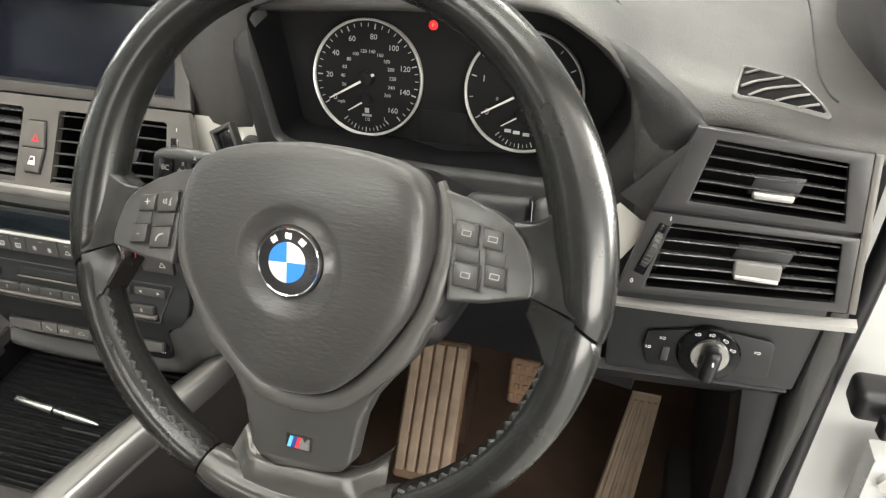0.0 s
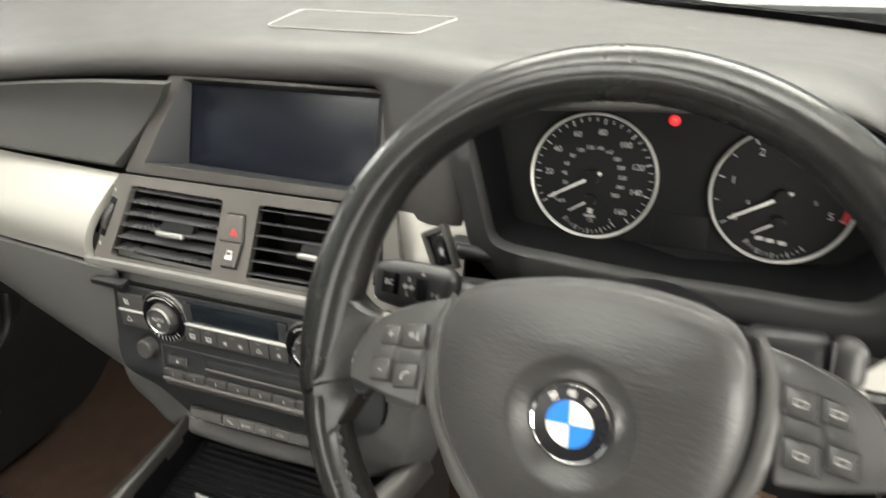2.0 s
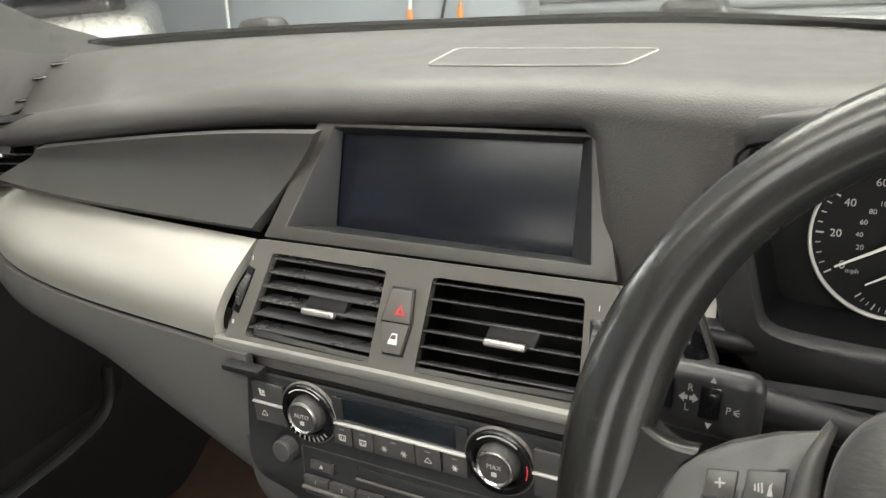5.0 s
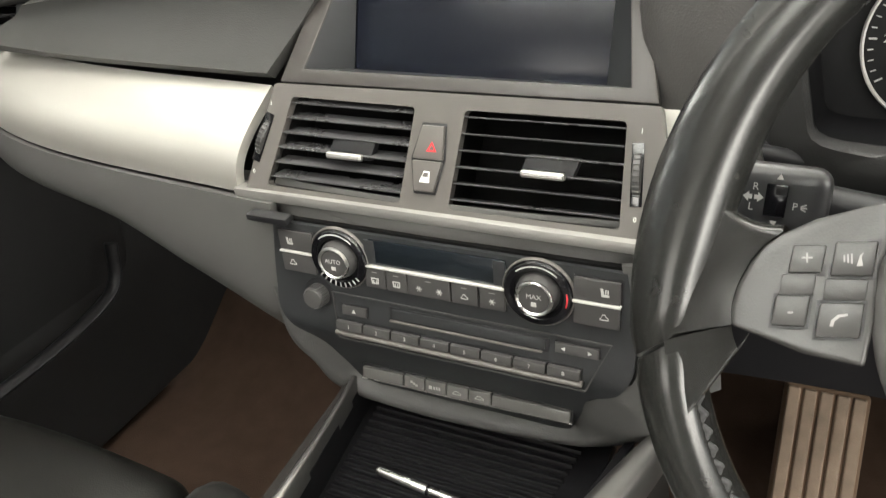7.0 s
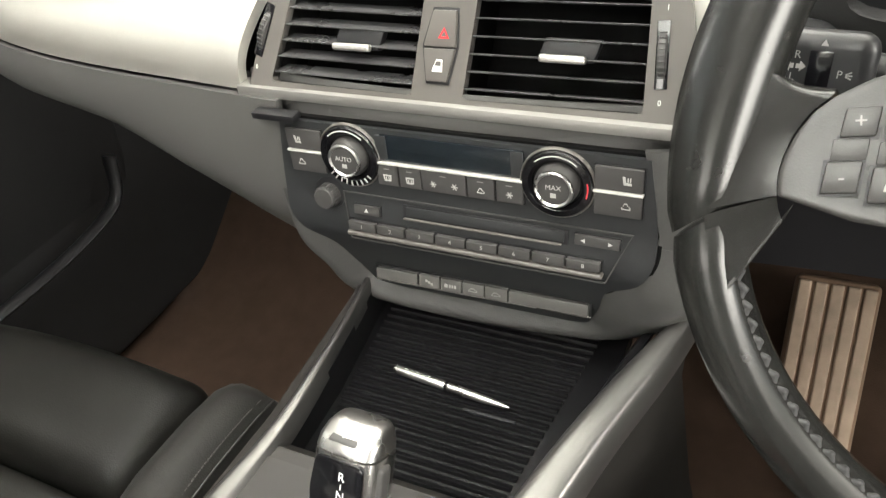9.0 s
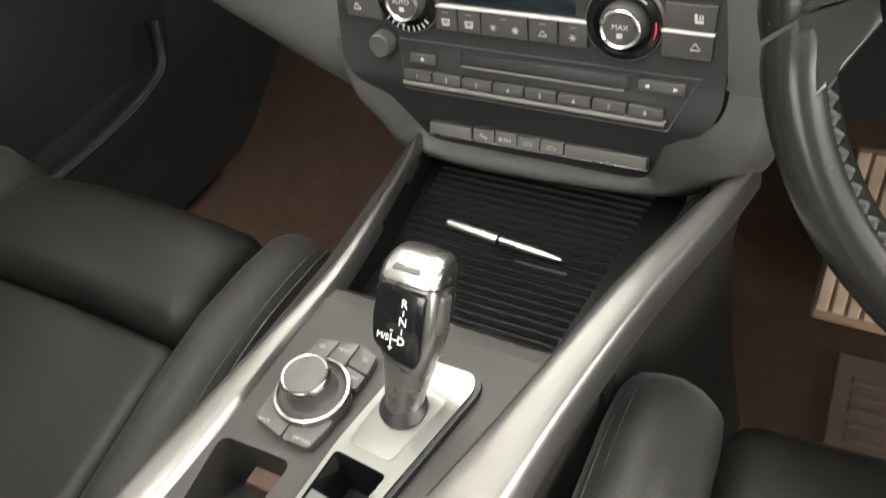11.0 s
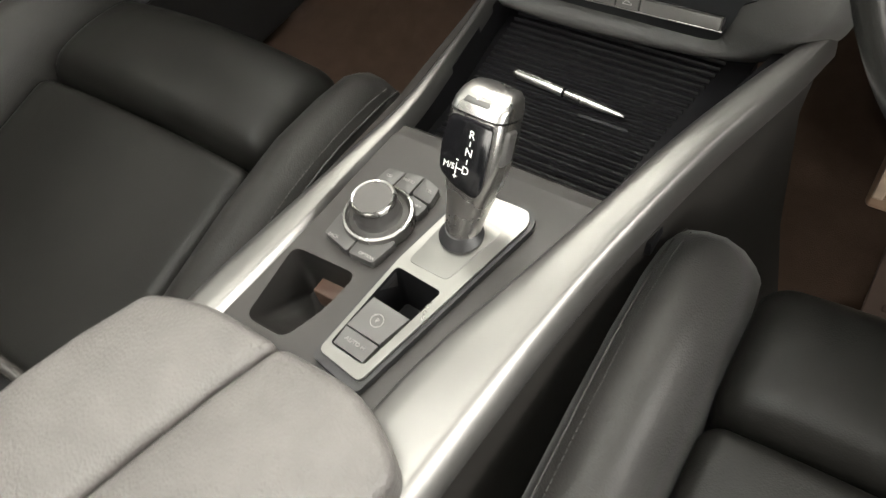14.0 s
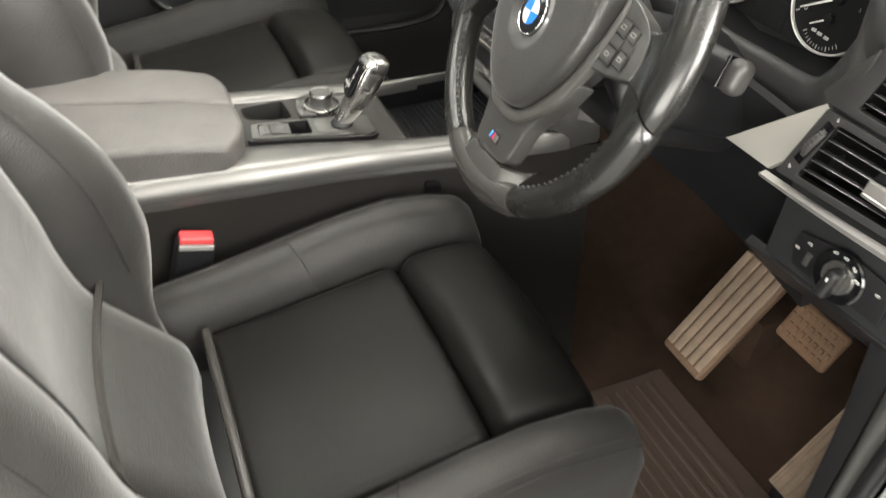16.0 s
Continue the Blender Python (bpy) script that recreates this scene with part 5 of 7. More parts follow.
# dark fascia that carries the climate and radio panels
fascia_y = spline([0.83, 0.86, 0.905, 0.925, 0.96, 1.04], [0.030, 0.022, 0.004, -0.001, 0.006, 0.013])
half = spline([0.836, 0.842, 0.87, 0.90, 0.915, 0.945, 1.036], [0.098, 0.106, 0.117, 0.127, 0.150, 0.163, 0.153])
fascia = thing("centre_fascia", "anthracite centre fascia between the vents and the console", "fascia", (0, 0.02, 0.84))
rows = []
for k in range(41):
    z = 1.0225 - 0.1855 * k / 40
    rows.append([(half(z) * (-1 + 2 * i / 12), fascia_y(z), z) for i in range(13)])
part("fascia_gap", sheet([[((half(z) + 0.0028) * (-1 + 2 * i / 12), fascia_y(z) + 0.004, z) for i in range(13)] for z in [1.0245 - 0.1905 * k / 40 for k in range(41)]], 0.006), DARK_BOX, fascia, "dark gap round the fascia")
part("fascia_plate", sheet(rows, 0.012), FASCIA, fascia, "smooth anthracite plate")
part("latch_tab", slab(rect(0.042, 0.006), 0.012, facing(-0.152, 0.012, 1.029, 0), 0.0015), BLACK, fascia, "small black latch tab")


def on_fascia(x, z, lift=0.0):
    tilt = math.degrees(math.atan2(fascia_y(z + 0.006) - fascia_y(z - 0.006), 0.012))
    return facing(x, fascia_y(z), z, tilt) @ Matrix.Translation((0, 0, lift))


FAINT_PRINT = surface("faint_panel_print", (0.42, 0.42, 0.40), 0.6)


def key(thing_, x, z, w, h, deep=0.004, name="button", mark="", size=0.005, slant=0.0, label="", bevel=0.0009):
    m = on_fascia(x, z)
    part("button_gap", slab(rect(w + 0.0016, h + 0.0016, 0, 0, slant), 0.0012, m), BLACK, thing_)
    b = part(name, slab(rect(w, h, 0, 0, slant), deep, m, bevel), SWITCH_GREY if name == "switch" else BUTTON, thing_, label)
    if mark:
        lettering("mark", mark, size, m @ Matrix.Translation((slant / 2, 0, deep + 0.0002)), FAINT_PRINT, b)
    return b


def sign(b, x, z, w, h, lift, kind=0):
    """A small printed sign, drawn as bars of its size."""
    m = on_fascia(x, z, lift)
    if kind == 0:
        part("mark", rim_plate([(-w / 2, -h / 2), (w / 2, -h / 2), (w * 0.6, h / 2), (-w * 0.6, h / 2)], [(-w * 0.36, -h * 0.3), (w * 0.36, -h * 0.3), (w * 0.44, h * 0.3), (-w * 0.44, h * 0.3)], 0.0003, m), FAINT_PRINT, b)
        for k in (-0.2, 0.2):
            part("mark", slab(rect(w * 0.12, h * 0.7, k * w, -h * 0.2), 0.0003, m), FAINT_PRINT, b)
    elif kind == 1:
        for a in (0, 60, 120):
            part("mark", slab(rect(w * 0.9, h * 0.11), 0.0003 + a * 1e-6, m @ pose(0, 0, 0, 0, 0, a)), FAINT_PRINT, b)
    elif kind == 2:
        car_out = [(-w / 2, -h * 0.35), (w / 2, -h * 0.35), (w / 2, 0), (w * 0.28, h * 0.1), (w * 0.1, h * 0.45), (-w * 0.2, h * 0.45), (-w * 0.35, 0), (-w / 2, -h * 0.1)]
        part("mark", rim_plate(car_out, [(x * 0.78, y * 0.68) for x, y in car_out], 0.0003, m), FAINT_PRINT, b)
    else:
        part("mark", slab([(-w / 2, h / 2), (-w * 0.2, h / 2), (-w * 0.1, -h * 0.2), (w / 2, -h * 0.2), (w / 2, -h / 2), (-w * 0.35, -h / 2)], 0.0003, m), FAINT_PRINT, b)
        part("mark", slab(rect(w * 0.14, h * 0.5, w * 0.1, h * 0.15), 0.0003, m), FAINT_PRINT, b)
        part("mark", slab(rect(w * 0.14, h * 0.5, w * 0.35, h * 0.15), 0.0003, m), FAINT_PRINT, b)


climate = thing("climate_panel", "black climate control panel with two silver-ringed knobs", "control panel", (0, 0.005, 0.97))
for side, word in ((-1, "AUTO"), (1, "MAX")):
    m = on_fascia(side * 0.0885, 0.9965)
    ring = part("dial", turned([(0.0275, 0.0), (0.0275, 0.0035), (0.0262, 0.0055), (0.0215, 0.006), (0.019, 0.004), (0.0185, 0.001)], m, 56, caps=False), GLOSS_BLACK, climate, "gloss black temperature ring")
    part("dial_edge", turned([(0.0290, 0.0), (0.0290, 0.0022), (0.0282, 0.0032), (0.0274, 0.0026), (0.0274, 0.0)], m, 56, caps=False), VENT_FACE, ring)
    arc = [(0.0243 * math.cos(radians(a)), 0.0243 * math.sin(radians(a))) for a in range(48, 138, 6)] + [(0.0233 * math.cos(radians(a)), 0.0233 * math.sin(radians(a))) for a in range(132, 42, -6)]
    part("printed_arc", slab(arc, 0.0003, m @ Matrix.Translation((0, 0, 0.0059))), FAINT_PRINT, ring)
    if side > 0:
        arc = [(0.0243 * math.cos(radians(a)), 0.0243 * math.sin(radians(a))) for a in range(-18, 18, 6)] + [(0.0233 * math.cos(radians(a)), 0.0233 * math.sin(radians(a))) for a in range(12, -24, -6)]
        part("red_arc", slab(arc, 0.0003, m @ Matrix.Translation((0, 0, 0.0059))), RED, ring)
    else:
        for k in range(9):
            part("printed_fin", slab(rect(0.0045, 0.0012, 0.0237), 0.0004, m @ Matrix.Translation((0, 0, 0.0058)) @ pose(0, 0, 0, 0, 0, 222 + 12 * k)), DIM_MARK, ring)
    part("dial_floor", turned([(0.019, 0.0), (0.019, 0.0012), (0, 0.0012)], m, 40), BLACK, ring)
    knob = part("knob", turned([(0.0172, 0.001), (0.0168, 0.006), (0.0152, 0.0105), (0.0148, 0.0115)], m, 48, caps=False), BUTTON, climate, "black rotary knob")
    part("knob_ring", turned([(0.0150, 0.0105), (0.0148, 0.0126), (0.0136, 0.0133), (0.0122, 0.0122)], m, 48, caps=False), SATIN, knob, "silver knob ring")
    part("knob_cap", turned([(0.0126, 0.0105), (0.0124, 0.0120), (0.0, 0.0126)], m, 40), BUTTON, knob)
    lettering("letter", word, 0.0056, m @ Matrix.Translation((0, 0.0018, 0.0127)), FAINT_PRINT, knob)
    part("mark", slab(rect(0.0042, 0.0036, 0, -0.0045), 0.0003, m @ Matrix.Translation((0, 0, 0.0125))), FAINT_PRINT, knob)
part("display_window", slab([(-0.0620, -0.0115), (0.0645, -0.0115), (0.0625, 0.0115), (-0.0580, 0.0115)], 0.002, on_fascia(0, 1.0075), 0.0005), surface("display_glass", (0.006, 0.0085, 0.011), 0.2, coat=0.25), climate, "dark display window")
for side in (-1, 1):
    part("display_corner", slab(rect(0.010, 0.0215, side * 0.0575, 0, 0), 0.0026, on_fascia(0, 1.0075), 0.0008), FASCIA, climate, "grey display end")
part("silver_line", slab(rect(0.131, 0.0017), 0.0046, on_fascia(0.001, 0.9945), 0.0004), BRIGHT, climate, "thin silver line")
for x, w, kind in ((-0.0545, 0.019, 0), (-0.0340, 0.0195, 0), (-0.0042, 0.0385, 1), (0.0275, 0.0225, 2), (0.0512, 0.0215, 1)):
    b = key(climate, x, 0.9835, w, 0.0185, 0.0036)
    sign(b, x - (0.009 if w > 0.03 else 0), 0.9815, 0.0062, 0.0056, 0.0037, kind)
    if w > 0.03:
        sign(b, x + 0.0095, 0.9815, 0.0066, 0.0066, 0.0037, 1)
    part("mark", slab(rect(0.005, 0.0007, 0, 0.006), 0.0003, on_fascia(x, 0.9835, 0.0037)), surface("dim_mark", (0.2, 0.2, 0.19), 0.6), b)
for side in (-1, 1):
    x = side * 0.1325 + 0.001
    for z, kind in ((1.0065, 3), (0.9855, 2)):
        b = key(climate, x, z, 0.0345, 0.0185, 0.0036, slant=0.0)
        sign(b, x + side * 0.006, z, 0.0066, 0.0066, 0.0037, kind)
    part("silver_line", slab(rect(0.036, 0.0016), 0.0050, on_fascia(x, 0.996), 0.0003), BRIGHT, climate)

radio = thing("radio_panel", "black radio panel with disc slot and numbered keys", "radio", (0, 0.0, 0.91))
part("volume_well", turned([(0.0150, 0.0), (0.0146, 0.0012), (0.0, 0.0012)], on_fascia(-0.1165, 0.957), 40), BLACK, radio)
vol = part("volume_knob", turned([(0.0108, 0.001), (0.0098, 0.0115), (0.0088, 0.0130), (0.0, 0.0134)], on_fascia(-0.1160, 0.956), 40), BUTTON, radio, "black volume knob")
for k in range(24):
    part("rib", placed(pillow(0.0008, 0.0008, 0.009, 0.0003, 2), on_fascia(-0.1160, 0.956) @ pose(0, 0, 0, 0, 0, 15 * k) @ Matrix.Translation((0.0104, 0, 0.0065))), BUTTON, vol)
part("panel_edge", rim_plate([(-0.098, -0.022), (0.128, -0.022), (0.146, 0.022), (-0.103, 0.022)], [(-0.0968, -0.0208), (0.1272, -0.0208), (0.1446, 0.0208), (-0.1018, 0.0208)], 0.0012, on_fascia(0, 0.9395, 0.0005)), BUTTON, radio, "fine edge round the radio panel")
part("disc_slot", slab(rect(0.142, 0.0120, 0.026, 0), 0.0012, on_fascia(0, 0.9505), 0.0006), BLACK, radio, "dark disc slot")
part("slot_flap", slab(rect(0.136, 0.0085, 0.026, 0.0005), 0.0022, on_fascia(0, 0.9505), 0.0008), FASCIA, radio, "flap of the disc slot")
part("slot_lip", slab(rect(0.136, 0.0012, 0.024, 0), 0.004, on_fascia(0, 0.9447), 0.0004), VENT_FACE, radio)
b = key(radio, -0.0795, 0.9465, 0.0245, 0.0085, 0.0036)
part("mark", slab([(-0.002, -0.0015), (0.002, -0.0015), (0, 0.002)], 0.0003, on_fascia(-0.0795, 0.9465, 0.0037)), FAINT_PRINT, b)
b = key(radio, 0.1195, 0.9515, 0.0345, 0.0085, 0.0036)
for x, s in ((-0.0105, -1), (0.0105, 1)):
    part("mark", slab([(x - s * 0.0016, -0.0016), (x + s * 0.0018, 0), (x - s * 0.0016, 0.0016)][::s], 0.0003, on_fascia(0.1195, 0.9515, 0.0037)), FAINT_PRINT, b)
for k in range(8):
    x = -0.0845 + 0.02785 * k
    key(radio, x, 0.932, 0.0262, 0.0085, 0.0055, "preset_key", str(k + 1), 0.0052)
part("key_sill", placed(pillow(0.226, 0.0045, 0.008, 0.002, 3), on_fascia(0.0125, 0.9245, 0.002)), VENT_FACE, radio, "grey sill under the keys")

STRIP_GREY = surface("strip_switch_grey", (0.085, 0.083, 0.079), 0.36, grain=0.1, grain_size=0.0006)
strip = thing("switch_strip", "row of small grey switches above the console tray", "switch strip", (0, 0.02, 0.86))
for x, w, mark in ((-0.0705, 0.0425, ""), (-0.0368, 0.0205, "a"), (-0.0152, 0.0205, "b"), (0.0063, 0.0208, "c"), (0.0281, 0.0210, "c"), (0.0748, 0.0700, "")):
    m = facing(x, 0.012, 0.8675 + 0.02 * x, 15) @ pose(0, 0, 0, 0, 0, 1.1)
    b = part("switch", slab(rect(w, 0.0125 if mark else 0.0115), 0.005, m @ Matrix.Translation((0, 0, -0.003)), 0.0012), STRIP_GREY, strip)
    lm = m @ Matrix.Translation((0, 0, 0.0021))
    if mark == "a":
        for k in (-1, 0, 1):
            part("mark", slab(rect(0.0022, 0.0024, 0.0026 * k, -0.0013 * k), 0.0002, lm), DIM_MARK, b)
    elif mark == "b":
        part("mark", slab(rect(0.0032, 0.0034, -0.0048), 0.0002, lm), DIM_MARK, b)
        for k in range(3):
            part("mark", slab(rect(0.0016, 0.0030, -0.0010 + 0.0026 * k), 0.0002, lm), DIM_MARK, b)
    elif mark:
        car_out = [(-0.0042, -0.0016), (0.0042, -0.0016), (0.0042, 0.0002), (0.0022, 0.0006), (0.0010, 0.0020), (-0.0020, 0.0020), (-0.0034, 0.0002), (-0.0042, -0.0002)]
        part("mark", rim_plate(car_out, [(a * 0.78, c * 0.66) for a, c in car_out], 0.0002, lm), DIM_MARK, b)
part("strip_bed", slab(rect(0.206, 0.0155), 0.012, facing(0.0085, 0.0135, 0.8672, 15) @ pose(0, 0, -0.013, 0, 0, 1.1), 0.001), BLACK, strip, "black bed of the switches")
part("silver_sill", slab(rect(0.206, 0.0016), 0.010, facing(0.0085, 0.0125, 0.8596, 15) @ pose(0, 0, -0.009, 0, 0, 1.1), 0.0006), SATIN, strip, "thin silver sill under the switches")


# ---- driver's end of the dash ----
VENT_DARK = surface("dark_vent_surround", (0.026, 0.0255, 0.0255), 0.4, grain=0.12, grain_size=0.0008)
DV = facing(0.67, -0.018, 1.105, 8)
end_vents = thing("driver_vent_surround", "grey plastic surround of the driver's two vents", "vent surround", (0.67, 0.0, 1.05))
UP = [(-0.0485, 0.0324), (0.0563, 0.0297), (0.0491, 0.0719), (-0.0372, 0.0789)]
DOWN = [(-0.0701, -0.0405), (0.0635, -0.0316), (0.0581, 0.0140), (-0.0574, 0.0134)]
part("upper_surround", rim_plate([(-0.0735, 0.0245), (0.0690, 0.0235), (0.0634, 0.0806), (-0.0516, 0.0874)], UP, 0.009, DV @ Matrix.Translation((0, 0, -0.008)), 0.0018), VENT_DARK, end_vents)
part("lower_surround", rim_plate([(-0.0915, -0.0486), (0.0743, -0.0388), (0.0700, 0.0200), (-0.0735, 0.0210)], DOWN, 0.009, DV @ Matrix.Translation((0, 0, -0.008)), 0.0018), VENT_DARK, end_vents)
part("groove", slab([(-0.0725, 0.0195), (0.0695, 0.0190), (0.0690, 0.0245), (-0.0725, 0.0255)], 0.004, DV @ Matrix.Translation((0, 0, -0.008))), BLACK, end_vents)
part("surround_edge", slab([(0.0740, -0.0388), (0.0800, -0.0388), (0.0690, 0.0806), (0.0632, 0.0806)], 0.006, DV @ Matrix.Translation((0, 0, -0.004)), 0.002), VENT_FACE, end_vents, "grey outer edge of the vents")
air_vent(DV, UP, 0.0063, 0.045, 5, "upper driver's air vent with black slats and silver tab", 0.028, blade=0.008)
air_vent(DV, DOWN, 0.0069, -0.0095, 5, "lower driver's air vent with a wide silver tab", 0.033, tab_big=True, blade=0.009)
thumb_wheel(-0.0690, -0.0088, DV @ Matrix.Translation((0, 0, 0.0016)), -18, end_vents)
lettering("letter", "0", 0.0052, DV @ Matrix.Translation((-0.0800, -0.0370, 0.0014)), PRINT, end_vents)
lettering("letter", "I", 0.0052, DV @ Matrix.Translation((-0.0590, 0.0172, 0.0014)), PRINT, end_vents)

LS = facing(0.6605, 0.003, 0.9915, 4)
switch = thing("light_switch", "black headlamp switch panel with a rotary knob", "light switch", (0.66, 0.01, 0.967))
plate = part("switch_plate", slab([(-0.0463, -0.0200), (0.0500, -0.0150), (0.0495, 0.0180), (0.0457, 0.0210), (0.018, 0.0235), (-0.0120, 0.0220), (-0.0500, 0.0130), (-0.0525, -0.002)], 0.003, LS, 0.0012), BLACK, switch, "black switch plate")
part("dial", turned([(0.0255, 0.0), (0.0255, 0.0045), (0.0240, 0.0060), (0.0, 0.0060)], LS @ Matrix.Translation((0.0005, 0.0005, 0)), 48), GLOSS_BLACK, switch, "black dial")
part("dial_ring", turned([(0.0155, 0.006), (0.0150, 0.0085), (0.0, 0.0085)], LS @ Matrix.Translation((0.0015, 0.0005, 0)), 40), SATIN, switch, "silver disc under the knob")
part("grip", placed(pillow(0.0125, 0.031, 0.016, 0.005, 4), LS @ Matrix.Translation((0.002, -0.003, 0.0145)) @ pose(0, 0, 0, 0, 0, -8)), BLACK, switch, "black turning grip")
part("grip_mark", slab(rect(0.0014, 0.004), 0.0003, LS @ Matrix.Translation((0.003, 0.003, 0.0226))), PRINT, switch)
for x, y, a in ((-0.0365, 0.0085, 0), (-0.0470, -0.002, 0), (-0.0100, 0.0195, 20), (0.0010, 0.0205, 0), (0.0120, 0.0165, -30), (0.0190, 0.0085, -20), (0.0385, 0.0085, 0)):
    lift = 0.0061 if abs(x) < 0.024 else 0.003
    m = LS @ Matrix.Translation((x, y, lift)) @ pose(0, 0, 0, 0, 0, a)
    part("mark", rim_plate([(-0.0009, -0.0013), (0.0009, -0.0013), (0.0017, 0), (0.0009, 0.0013), (-0.0009, 0.0013)], [(-0.0006, -0.0009), (0.0006, -0.0009), (0.0012, 0), (0.0006, 0.0009), (-0.0006, 0.0009)], 0.0002, m), PRINT, plate)
    for k in (-1, 0, 1):
        part("mark", slab(rect(0.0016, 0.0003, -0.0024, 0.0008 * k), 0.0002, m), PRINT, plate)
part("thumb_slot", slab(rect(0.006, 0.014, -0.034, -0.006, 0.001), 0.0045, LS, 0.001), BUTTON, switch)

# side demister in the pad
DM = [(0.6473, 0.0695), (0.6872, 0.0604), (0.7056, 0.0117), (0.6395, 0.0182)]


def lay(x, y, h=0.0):
    return Vector((x, y, pad_top(x, y) + h))


demist = thing("demister_vent", "slotted side demister vent with a pale frame", "air vent", (0.67, 0.05, 1.19), "air vents of the dash")
loop = [tuple(p) for p in (Vector(DM[0]), Vector(DM[1]), Vector(DM[2]), Vector(DM[3]))]
mid = sum((Vector((*p, 0)) for p in loop), Vector()) / 4
ring = []
for (x0, y0), (x1, y1) in zip(loop, loop[1:] + loop[:1]):
    ring += [(x0 + (x1 - x0) * t, y0 + (y1 - y0) * t) for t in (0.05, 0.2, 0.4, 0.6, 0.8, 0.95)]
rows = []
for s, h in ((1.03, -0.001), (1.01, 0.0015), (0.975, 0.0020), (0.925, 0.0016), (0.91, -0.0005)):
    rows.append([lay(mid.x + (x - mid.x) * s, mid.y + (y - mid.y) * s, h) for x, y in ring])
part("vent_frame", loft(rows, caps=False), surface("pale_vent_frame", (0.10, 0.097, 0.093), 0.42), demist, "grey vent frame")
part("vent_floor", loft([[lay(mid.x + (x - mid.x) * s, mid.y + (y - mid.y) * s, 0.0008) for x, y in ring] for s in (0.93, 0.5, 0.02)], caps=False), DARK_BOX, demist)
PALE_SLAT = surface("pale_slat", (0.15, 0.145, 0.14), 0.45)
for x0, y0, x1, y1 in ((0.6485, 0.0516, 0.6590, 0.0625), (0.645, 0.0298, 0.6759, 0.0569), (0.6498, 0.0195, 0.6870, 0.048), (0.6681, 0.0172, 0.6920, 0.0341), (0.6825, 0.0142, 0.6975, 0.0223)):
    part("slat", tube([lay(x0 + (x1 - x0) * k / 6, y0 + (y1 - y0) * k / 6, 0.0018) for k in range(7)], 0.0010, 2, 8), PALE_SLAT, demist)

# passenger's end vent and demister teeth
PV = facing(-0.655, 0.155, 1.158, 20, 14)
HOLE = [(-0.06, -0.036), (0.045, -0.036), (0.058, 0.034), (-0.055, 0.034)]
far = thing("passenger_vent_surround", "dark surround of the passenger's end vent", "vent surround", (-0.65, 0.15, 1.12))
part("surround", rim_plate([(-0.075, -0.046), (0.055, -0.046), (0.068, 0.044), (-0.07, 0.044)], HOLE, 0.01, PV @ Matrix.Translation((0, 0, -0.008)), 0.002), FASCIA, far)
air_vent(PV, HOLE, -0.01, -0.005, 6, "passenger's end air vent with black slats", 0.03)
teeth = thing("passenger_demister", "black toothed demister slot at the pillar", "air vent", (-0.70, 0.22, 1.18), "air vents of the dash")
for k in range(7):
    x, y = -0.655 - 0.012 * k, 0.27 - 0.024 * k
    part("slot", placed(pillow(0.010, 0.022, 0.004, 0.0018, 2), Matrix.Translation((x, y, pad_top(x, y) + 0.001)) @ pose(0, 0, 0, 0, 0, -35)), GLOSS_BLACK, teeth)


# ---- centre console ----
DECK = surface("console_deck_plastic", (0.0135, 0.012, 0.011), 0.45, grain=0.12, grain_size=0.0008)
DIM_PRINT = surface("worn_print", (0.20, 0.198, 0.19), 0.6)
TRAY_BLACK = surface("tray_black", (0.004, 0.004, 0.0045), 0.44, grain=0.08, grain_size=0.001, spec=0.20)
PLATE = surface("satin_selector_plate", (0.23, 0.226, 0.218), 0.30, metal=1.0, vary=0.06)
SIDE = surface("console_side_carpet", (0.015, 0.0138, 0.0125), 0.85, grain=0.3, grain_size=0.0015, spec=0.15)
console = thing("centre_console", "dark grey centre console with silver rails", "console", (0, -0.3, 0.42))


def holed(outer, holes, z, depth):
    """A flat plate with openings, its top at z."""
    return pierced(outer, holes, depth, Matrix.Translation((0, 0, z - depth)))


CUP = softened([(-0.0935, -0.3185), (-0.0335, -0.3165), (-0.0365, -0.350), (-0.0485, -0.3855), (-0.0860, -0.3855)], 0.009, 5)
PARK = softened([(-0.0045, -0.300), (0.0365, -0.3035), (0.0205, -0.379), (-0.0115, -0.3765)], 0.004)
deck = [(-0.112, -0.46), (0.035, -0.46), (0.052, -0.38), (0.080, -0.272), (0.100, -0.200), (0.103, -0.184), (-0.100, -0.184), (-0.106, -0.26)]
part("deck", holed(deck, [CUP, PARK], 0.8385, 0.01), DECK, console, "smooth grey-brown console deck")
part("deck_ramp", sheet([[(-0.1 + 0.203 * i / 8, y, z) for i in range(9)] for y, z in ((-0.186, 0.8375), (-0.172, 0.836), (-0.160, 0.822), (-0.152, 0.802))], 0.004), DECK, console, "slope from the deck to the tray")
WELL_BLACK = surface("well_plastic", (0.008, 0.0075, 0.007), 0.42, grain=0.1, grain_size=0.0008)
well = thing("cup_holder", "dark moulded storage well in the console deck", "cup holder", (-0.055, -0.35, 0.78))
mid = Vector((-0.060, -0.350, 0))


def well_floor(y):
    """Deep at the front of the well, running up to its rear edge."""
    return 0.786 + 0.040 * max(0, min(1, (-0.338 - y) / 0.042))


